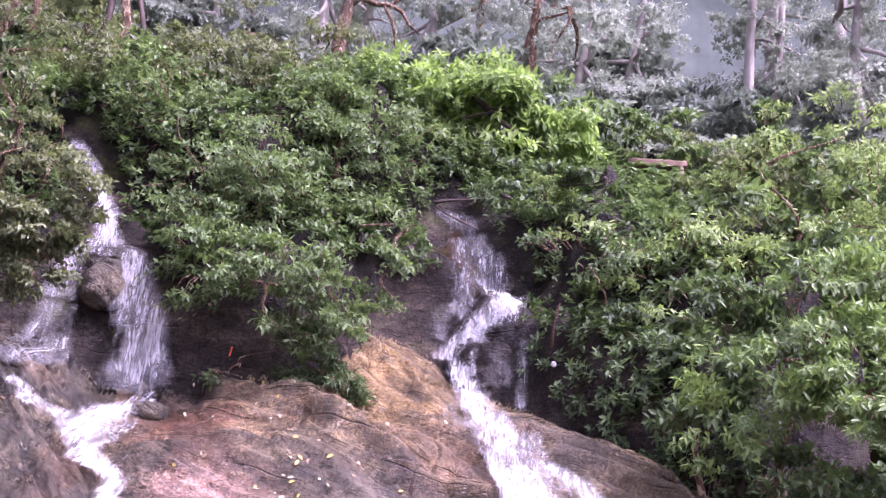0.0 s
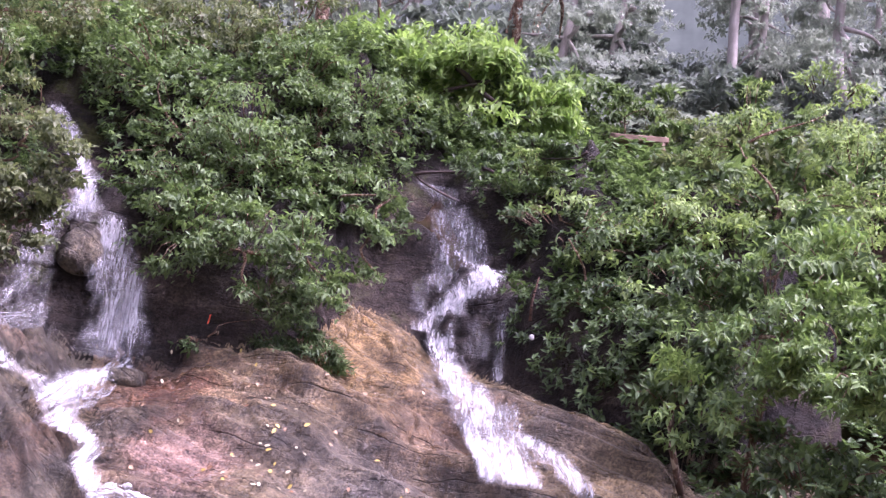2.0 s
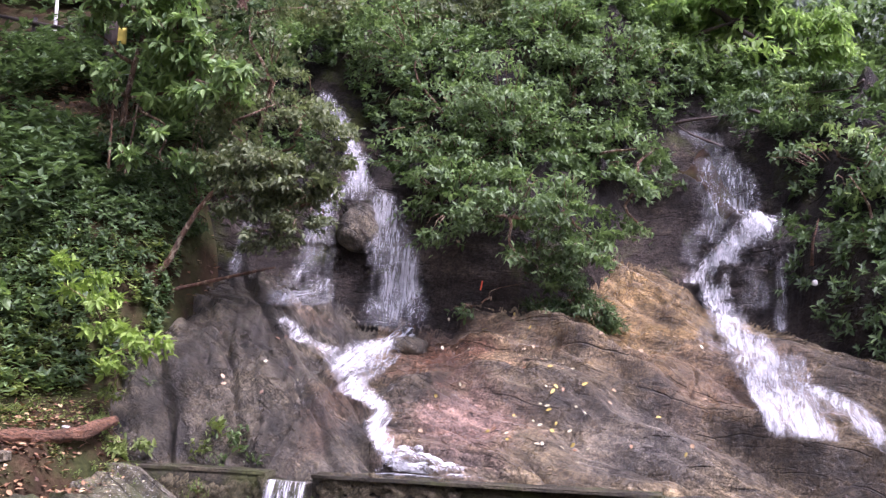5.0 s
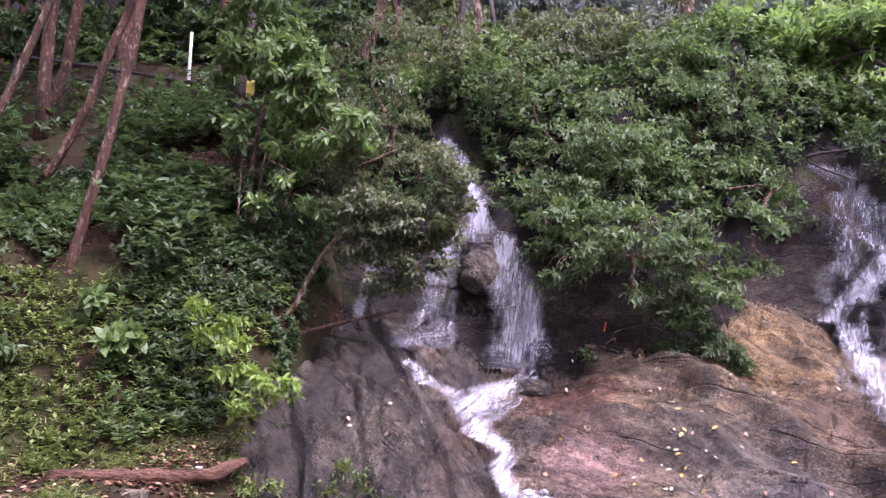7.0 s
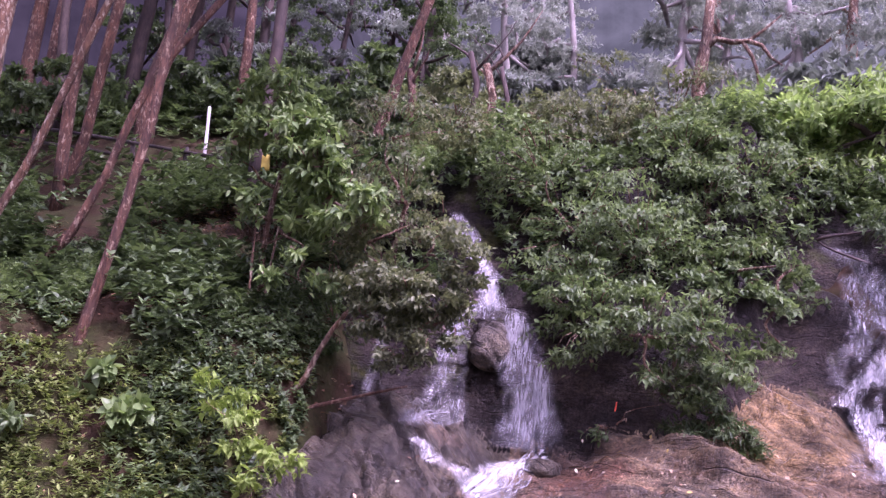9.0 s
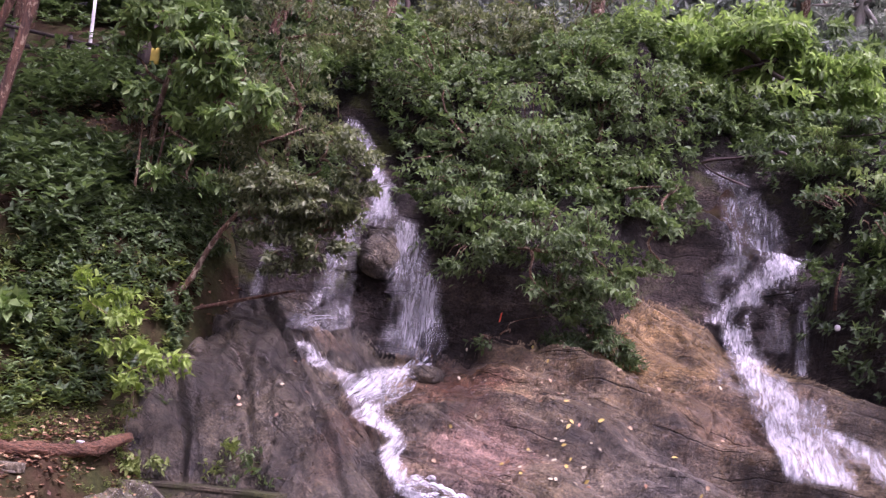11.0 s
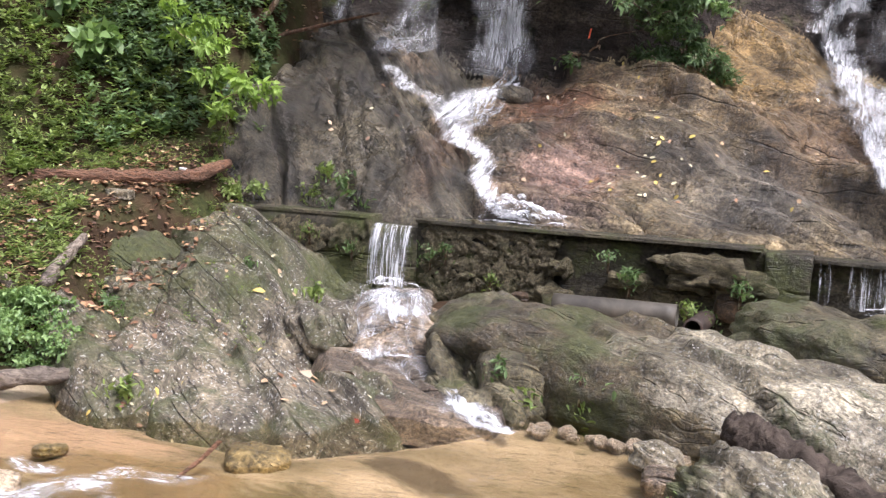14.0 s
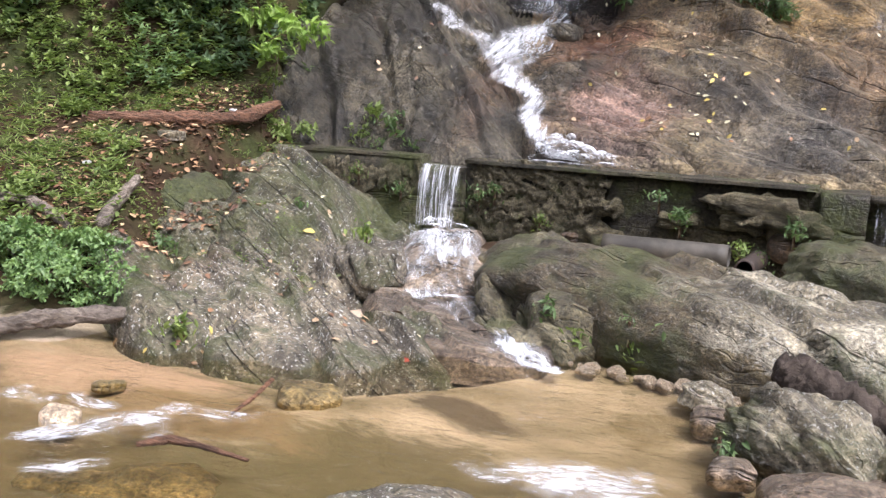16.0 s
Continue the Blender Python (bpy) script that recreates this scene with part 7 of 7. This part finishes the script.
clump((-5.2, 5.5, 0.12), [((-5.1, 5.45, 0.34), (0.42, 0.26, 0.20)), ((-5.6, 5.6, 0.42), (0.42, 0.26, 0.22)), ((-4.72, 5.6, 0.28), (0.26, 0.22, 0.16)), ((-5.0, 5.75, 0.5), (0.4, 0.2, 0.14))], LEAF_YOUNG, "dense low green bush beside driftwood", 0.038, 301, dens=420, ratio=0.6, twig=0.08)
clump((-5.75, 9.6, 1.7), [((-5.75, 9.15, 2.42), (0.4, 0.3, 0.22)), ((-5.35, 9.1, 2.1), (0.32, 0.25, 0.2)), ((-6.05, 9.2, 2.75), (0.35, 0.3, 0.22)), ((-5.55, 9.0, 1.85), (0.3, 0.2, 0.18))], LEAF_LIME, "bright fresh green plant leaning over the rock", 0.105, 302, dens=34, droop=0.6, spread=1.2)
clump((-7.6, 9.4, 2.4), [((-7.5, 9.2, 2.85), (0.4, 0.3, 0.2)), ((-7.1, 9.2, 2.5), (0.35, 0.3, 0.2))], LEAF_YOUNG, "broad-leaved pale green plant on the bank", 0.19, 303, dens=30, ratio=0.6)
clump((-6.6, 10.0, 2.2), [((-6.6, 9.8, 2.5), (0.4, 0.25, 0.18)), ((-7.1, 9.9, 2.8), (0.4, 0.3, 0.2))], LEAF_YOUNG, "fresh green undergrowth at the sapling's foot", 0.12, 304, dens=30)
clump((-8.3, 8.6, 1.9), [((-8.2, 8.4, 2.3), (0.5, 0.3, 0.3)), ((-8.7, 8.6, 2.6), (0.5, 0.35, 0.3))], LEAF_MID, "leafy green plant on the steep bank", 0.14, 305, dens=34)
clump((-5.4, 9.3, 1.0), [((-5.35, 9.12, 1.15), (0.25, 0.12, 0.2)), ((-5.55, 9.1, 1.5), (0.2, 0.15, 0.25))], LEAF_HERB, "small green herbs at the wall's end", 0.07, 306, dens=90)
for k, (x, y, z, r) in enumerate(((-4.62, 9.28, 1.08, 0.10), (-4.25, 9.35, 1.25, 0.09), (-4.02, 9.3, 1.06, 0.08), (-4.5, 9.4, 1.35, 0.07), (-4.35, 9.3, 1.02, 0.06), (-4.0, 8.95, 0.68, 0.06), (-4.45, 8.93, 0.80, 0.06), (-3.2, 8.98, 0.66, 0.06), (-3.05, 8.98, 0.72, 0.05), (-2.6, 8.98, 0.5, 0.05),
                                  (-1.3, 8.9, 0.62, 0.07), (-1.5, 8.92, 0.8, 0.05), (-0.78, 8.85, 0.42, 0.08), (-0.62, 8.86, 0.36, 0.06), (-0.35, 8.85, 0.62, 0.07), (-1.15, 6.42, 0.18, 0.10), (-0.85, 6.38, 0.18, 0.10), (-1.75, 6.5, 0.28, 0.10), (-1.6, 6.42, 0.14, 0.08), (-1.2, 6.38, 0.30, 0.06), (-0.45, 5.05, 0.12, 0.08), (-3.75, 7.7, 0.42, 0.07), (-3.55, 7.6, 0.33, 0.05), (-4.3, 7.6, 0.62, 0.07), (-4.6, 7.4, 0.6, 0.06), (-2.05, 7.4, 0.34, 0.06), (-0.28, 6.4, 0.3, 0.08), (2.3, 10.9, 1.85, 0.12), (1.9, 9.35, 1.05, 0.07), (2.2, 9.4, 1.1, 0.09), (-3.85, 5.25, 0.2, 0.07), (-5.0, 6.6, 0.4, 0.08), (-4.85, 6.0, 0.3, 0.07))):
    clump((x, y + 0.03, z - r * 0.5), [((x, y, z), (r * 0.8, r * 0.7, r * 0.7))], LEAF_MID if k % 3 else LEAF_HERB, "small green plant rooted in a rock crack", 0.070 if r > 0.065 else 0.045, 320 + k, dens=90, limbs=False, group="small plants in rock cracks", per=6, ratio=0.36)

# ---- driftwood and logs ----
WOOD = plain("wet_brown_driftwood", (0.016, 0.008, 0.005), (0.27, 0.135, 0.072), 7, 0.7, 1.0, (1.2, 5, 8), distance=0.05)
WOOD_GREY = plain("grey_weathered_driftwood", (0.05, 0.038, 0.028), (0.23, 0.185, 0.14), 8, 0.8, 1.0, (1.5, 4, 6), distance=0.03)
CHAR = plain("dark_rotten_log", (0.012, 0.009, 0.007), (0.078, 0.060, 0.046), 11, 0.9, 1.0, (1, 1, 1), spec=0.15, distance=0.05)


def log(name, pts, radii, mat, label, seed, stubs=()):
    t = thing(name, pts[0], label, "log")
    o = Vector(pts[0])
    dense_pts, rr = [], []
    for k in range(len(pts) - 1):
        for s in (0, 0.125, 0.25, 0.375, 0.5, 0.625, 0.75, 0.875):
            dense_pts.append(Vector(pts[k]).lerp(Vector(pts[k + 1]), s) - o)
            rr.append(radii[k] + (radii[k + 1] - radii[k]) * s)
    dense_pts.append(Vector(pts[-1]) - o)
    rr.append(radii[-1])
    part("trunk", tube_mesh("trunk", dense_pts, rr, mat, 22, 0.34, seed), None, t)
    for a, b, r in stubs:
        part("branch", tube_mesh("branch", [Vector(a) - o, (Vector(a) + Vector(b)) / 2 - o + Vector((0, 0, 0.02)), Vector(b) - o], [r, r * 0.8, r * 0.4], mat, 8, 0.15, seed), None, t)
    return t


log("log", [(-6.85, 7.95, 1.19), (-6.30, 7.98, 1.21), (-5.95, 8.22, 1.22), (-5.70, 8.45, 1.22), (-5.50, 8.6, 1.25), (-5.42, 9.05, 1.36)], [0.06, 0.065, 0.07, 0.065, 0.06, 0.05], WOOD, "split red-brown log lying across the bank", 1)
log("driftwood", [(-5.3, 4.85, 0.02), (-5.07, 4.95, 0.07), (-4.85, 5.05, 0.13), (-4.63, 5.17, 0.155), (-4.25, 5.45, 0.165)], [0.03, 0.05, 0.06, 0.055, 0.05], WOOD_GREY, "twisted grey-brown driftwood at the pool's edge", 2, [((-4.85, 5.05, 0.11), (-5.15, 4.85, 0.03), 0.03)])
log("driftwood", [(-5.28, 6.18, 0.53), (-5.40, 6.55, 0.68), (-5.48, 6.9, 0.82)], [0.05, 0.05, 0.035], WOOD_GREY, "short grey stick resting on the bank", 3)
log("driftwood", [(-6.46, 6.35, 0.67), (-6.10, 6.35, 0.64), (-5.8, 6.25, 0.58), (-5.48, 6.1, 0.52)], [0.03, 0.045, 0.045, 0.03], WOOD_GREY, "bent grey branch lying on the bank", 4, [((-6.10, 6.35, 0.64), (-6.5, 6.2, 0.60), 0.025)])
log("log", [(-0.24, 6.00, 0.24), (-0.12, 5.92, 0.23), (-0.01, 5.84, 0.20), (0.21, 5.66, 0.14), (0.34, 5.55, 0.09), (0.62, 5.25, 0.03), (0.88, 4.95, -0.02)], [0.085, 0.11, 0.125, 0.135, 0.14, 0.15, 0.15], CHAR, "dark rotten log wedged between boulders", 5)
log("twig", [(-3.08, 3.83, 0.03), (-2.96, 3.93, 0.045), (-2.8, 3.96, 0.03), (-2.52, 3.95, 0.01)], [0.014, 0.022, 0.016, 0.008], WOOD, "dark wet twig lying in the stream", 6)
log("twig", [(-2.85, 4.72, 0.14), (-2.9, 4.6, 0.06), (-2.98, 4.5, -0.02)], [0.012, 0.012, 0.008], WOOD, "thin brown twig at the rock's tip", 7)

# ---- fallen leaves ----
def dead_leaf(name, colour, size, seed):
    m, nt = material(name)
    co = nt.nodes.new("ShaderNodeTexCoord").outputs["Object"]
    c = mixed(nt, color_ramp(nt, noise_of(nt, co, 30, 3, 0.6), [(0.4, (0, 0, 0)), (0.7, (1, 1, 1))]), colour, tuple(q * 0.55 for q in colour))
    p = node(nt, "ShaderNodeBsdfPrincipled", ("Base Color", c), Roughness=0.55)
    finish(nt, p.outputs[0])
    rng = np.random.default_rng(seed)
    V, F = leaf_arrays(np.array([[-size / 2, 0, 0.012]]), np.array([[1.0, 0, 0.05]]), np.array([[0, 0.15, 1.0]]), np.array([size]), np.array([size * rng.uniform(0.45, 0.6)]), 0.10, 0.10)
    return mesh_of("fallen_leaf", V, F, m)


leaf_kinds = [dead_leaf("yellow_fallen_leaf", (0.50, 0.38, 0.09), 0.075, 1), dead_leaf("cream_fallen_leaf", (0.50, 0.45, 0.28), 0.065, 2), dead_leaf("orange_fallen_leaf", (0.27, 0.14, 0.065), 0.085, 3),
              dead_leaf("brown_fallen_leaf", (0.17, 0.085, 0.04), 0.095, 4), dead_leaf("tan_fallen_leaf", (0.40, 0.28, 0.16), 0.09, 5), dead_leaf("red_fallen_leaf", (0.36, 0.07, 0.045), 0.10, 6)]
leaf_words = ["yellow fallen leaf lying on the rock", "pale cream fallen leaf lying on the rock", "orange fallen leaf lying on the rock", "brown dry leaf lying on the rock", "tan dry leaf lying on the rock", "red fallen leaf lying on the rock"]
rng_l = random.Random(77)


def drop_leaf(x, y, height, kind, scale=1.0):
    h = lambda a, b: float(height(np.array([a]), np.array([b]))[0])
    z = h(x, y)
    n = Vector((-(h(x + 0.05, y) - h(x - 0.05, y)) / 0.1, -(h(x, y + 0.05) - h(x, y - 0.05)) / 0.1, 1)).normalized()
    ob = new("fallen_leaf", leaf_kinds[kind])
    ob.matrix_world = Matrix.Translation(Vector((x, y, z)) + n * 0.006) @ n.to_track_quat("Z", "Y").to_matrix().to_4x4() @ pose(0, 0, 0, 0, 0, rng_l.uniform(0, 360)) @ Matrix.Scale(scale * rng_l.uniform(0.7, 1.2), 4)
    tagged(ob, leaf_words[kind], "leaf", "fallen leaves")


for _ in range(26):
    drop_leaf(rng_l.gauss(-1.35, 0.22), rng_l.gauss(10.35, 0.28), rock_height, rng_l.choice((0, 0, 1, 1, 1)), 0.9)
for _ in range(60):
    drop_leaf(rng_l.uniform(-2.9, 0.3), rng_l.uniform(9.5, 12.2), rock_height, rng_l.choice((0, 1, 1, 2, 4, 4)), 0.8)
for _ in range(12):
    drop_leaf(rng_l.uniform(-5.2, -3.9), rng_l.uniform(9.6, 11.5), rock_height, rng_l.choice((1, 4, 4, 3)), 0.7)
for _ in range(36):
    v = rng_l.uniform(0, 1)
    x = -3.35 - 1.4 * rng_l.uniform(0, 1) - 0.3 * v
    drop_leaf(x, 5.1 + 3.4 * v, low_rock, rng_l.choice((0, 0, 1, 1, 3, 4, 4)), 0.75)
for _ in range(14):
    drop_leaf(rng_l.gauss(-3.0, 0.2), rng_l.gauss(6.3, 0.4), low_rock, rng_l.choice((2, 3, 4, 4)), 1.0)
for x0, y0, n, sp in ((-4.85, 6.35, 8, 0.10), (-4.40, 5.95, 14, 0.12), (-3.86, 5.42, 16, 0.09), (-3.42, 5.04, 6, 0.08), (-4.45, 7.35, 7, 0.16), (-3.88, 6.6, 8, 0.12), (-3.55, 6.45, 8, 0.14), (-3.10, 5.98, 10, 0.10), (-2.75, 5.85, 6, 0.12), (-4.75, 8.0, 9, 0.22)):
    for _ in range(n * 2 // 3):
        drop_leaf(rng_l.gauss(x0, sp), rng_l.gauss(y0, sp * 1.3), low_rock, rng_l.choice((1, 2, 3, 3, 4, 4)), 0.66)
drop_leaf(-4.05, 7.25, low_rock, 0, 1.4)
drop_leaf(-2.55, 5.9, low_rock, 5, 0.8)


def litter(n, xr, yr, accept, seed, colour, label):
    rng = np.random.default_rng(seed)
    x, y = rng.uniform(*xr, n), rng.uniform(*yr, n)
    z = np.maximum(ground_height(x, y), np.where((x > rock_left(y)) & (y < 9) & (y > pool_edge(x)), low_rock(x, y), -9))
    ok = accept(x, y, z)
    x, y, z = x[ok], y[ok], z[ok]
    D = rng.normal(0, 1, (len(x), 3)) * np.array([1, 1, 0.25])
    N = np.array([0, 0, 1.0]) + rng.normal(0, 0.3, (len(x), 3))
    s = rng.uniform(0.04, 0.085, len(x))
    V, F = leaf_arrays(np.stack([x, y, z + 0.015], -1), D, N, s, s * 0.5, 0.15, 0.12)
    m, nt = material("leaf_litter_" + label.split()[0])
    g = nt.nodes.new("ShaderNodeNewGeometry")
    c = color_ramp(nt, g.outputs["Random Per Island"], colour)
    p = node(nt, "ShaderNodeBsdfPrincipled", ("Base Color", c), Roughness=0.7)
    finish(nt, p.outputs[0])
    tagged(part("leaf_litter", mesh_of("leaf_litter", V, F, m)), label, "leaf litter", kind="stuff")


BROWN = [(0.0, (0.05, 0.022, 0.012)), (0.45, (0.16, 0.075, 0.035)), (0.75, (0.30, 0.17, 0.08)), (0.95, (0.45, 0.33, 0.18))]
litter(14000, (-13, -5.0), (5.6, 14.5), lambda x, y, z: (z > 0.1) & patches(x, y, 0.9, -0.45, 44), 1, BROWN, "brown dead leaves strewn over the bank")
litter(3000, (-6.6, -4.3), (5.6, 8.9), lambda x, y, z: (z > 0.1) & (x < -4.75 + 0.3 * fbm(x * 2, y * 2, 0, 2, 3) - 0.35 * np.maximum(y - 7.0, 0)) & patches(x, y, 1.6, -0.25, 45), 2, BROWN, "brown dead leaves gathered beside the grey rock")
litter(500, (-6.9, -5.6), (7.9, 9.2), lambda x, y, z: np.abs(y - 8.2 - (x + 6.0) * 0.6) < 0.24, 3, BROWN, "brown dead leaves banked against the log")

# ---- what people left: fence, pole, hut wall, litter ----
RAIL = plain("dark_fence_wood", (0.02, 0.016, 0.014), (0.075, 0.060, 0.050), 6, 0.8, 0.3)
POLE = plain("white_painted_pole", (0.45, 0.43, 0.41), (0.75, 0.73, 0.70), 7, 0.6, 0.2)
fence = thing("fence", (-11.95, 15.4, 6.9), "dark wooden rail fence above the bank", "fence")
for k in range(7):
    px = k * 1.25 - 4.4
    part("post", tube_mesh("post", [(px, 0, -0.5 - 0.21 * px), (px, 0, 1.14 - 0.21 * px)], [0.05, 0.045], RAIL, 8, 0.1, k), None, fence)
for h in (0.74, 1.04):
    part("rail", tube_mesh("rail", [(-4.6, -0.05, h + 0.95), (-1.5, -0.05, h + 0.33), (0.8, -0.05, h - 0.18), (3.3, -0.05, h - 0.68)], [0.035] * 4, RAIL, 8, 0.1, 3), None, fence)
tagged(part("pole", tube_mesh("pole", [(-11.35, 16.0, 6.4), (-11.35, 16.0, 7.58), (-11.36, 16.0, 8.95)], [0.036, 0.034, 0.03], POLE, 10, 0.06, 2)), "white-painted thin pole by the fence", "pole")
# Made-up board and post in place of an unidentified yellow patch.
sign = thing("sign", (-8.42, 13.5, 5.4), "yellow board standing in for an unidentified yellow patch among trees", "sign")
YELLOW = plain("faded_yellow_paint", (0.40, 0.30, 0.04), (0.62, 0.50, 0.09), 5, 0.6, 0.1)
part("board", rough_block("board", (0.22, 0.02, 0.26), 3, YELLOW, 3, 0.003), YELLOW, sign).location = (0, -0.04, 1.4)
part("post", tube_mesh("post", [(0, 0, -0.2), (0, 0, 1.5)], [0.025, 0.025], RAIL, 8), None, sign)
HUT = plain("brown_plank_wall", (0.10, 0.062, 0.040), (0.21, 0.145, 0.10), 5, 0.8, 0.4, (1, 1, 4))
hut = thing("hut", (3.75, 18.2, 6.2), "low brown wooden hut half hidden by trees", "hut")
part("wall", rough_block("wall", (0.9, 0.9, 1.0), 5, HUT, 6, 0.01), HUT, hut).location = (0.05, 0, 0.35)
part("roof", rough_block("roof", (1.05, 1.2, 0.10), 6, HUT, 6, 0.015), HUT, hut).location = (0.0, -0.05, 1.03)
part("post", tube_mesh("post", [(0.42, -0.6, -0.3), (0.42, -0.6, 0.98)], [0.05, 0.05], HUT, 8), None, hut)
RIBBON = plain("faded_orange_cloth", (0.55, 0.07, 0.02), (0.75, 0.13, 0.05), 5, 0.7, 0.1)
cloth = part("cloth_strip", grid_mesh("cloth_strip", np.linspace(-0.008, 0.008, 5), np.linspace(-0.055, 0.055, 12), lambda X, Y: 0.012 * np.sin(Y * 40 + X * 30), RIBBON))
cloth.matrix_world = pose(-2.40, 11.93, 2.95, 78, 12, 0)
cloth.modifiers.new("thick", "SOLIDIFY").thickness = 0.004
tagged(cloth, "narrow orange cloth strip caught on the cliff", "cloth")
PLASTIC = plain("white_plastic", (0.45, 0.43, 0.41), (0.62, 0.61, 0.59), 6, 0.45, 0.2)
for at, half, sd, words in (((1.40, 12.15, 3.05), (0.014, 0.012, 0.020), 81, "crumpled white plastic scrap on the cliff"), ((-6.07, 6.98, 0.90), (0.045, 0.04, 0.025), 82, "crumpled white paper on the bank"), ((-5.66, 8.6, 1.30), (0.045, 0.03, 0.02), 83, "white plastic scrap by the log")):
    sc = part("litter", boulder_mesh("litter", half, sd, PLASTIC, level=3, rough=0.6, layer=0.3, fine=0.01))
    sc.location = at
    tagged(sc, words, "litter")
cb = part("concrete_block", rough_block("concrete_block", (0.22, 0.12, 0.08), 9, PALE, 4, 0.008), PALE)
cb.location = (-5.83, 7.85, 1.09)
tagged(cb, "broken pale concrete block under the log", "block")
stub = part("dead_branch", tube_mesh("dead_branch", [(1.37, 12.2, 3.25), (1.38, 12.15, 3.5), (1.44, 12.1, 3.78)], [0.02, 0.015, 0.008], WOOD, 6, 0.2, 2))
tagged(stub, "bare brown dead branch on the cliff", "branch")
cover("forest_floor", 5000, (-14, 17), (20.0, 27.0), ground_height, lambda x, y, z, r: (x > -0.46 * y) & (x < 0.65 * y), LEAF_FAR, 0.20, 8, 17, "growth high on the forest slope, paled for haze", 0.35, up=0.6)
cover("forest_floor", 4000, (-31, -8), (18.0, 27.0), ground_height, lambda x, y, z, r: (x < -0.42 * y) & (x > -1.15 * y), LEAF_DEEP, 0.20, 8, 18, "dim growth on the slope behind the bare trunks", 0.35, up=0.6)
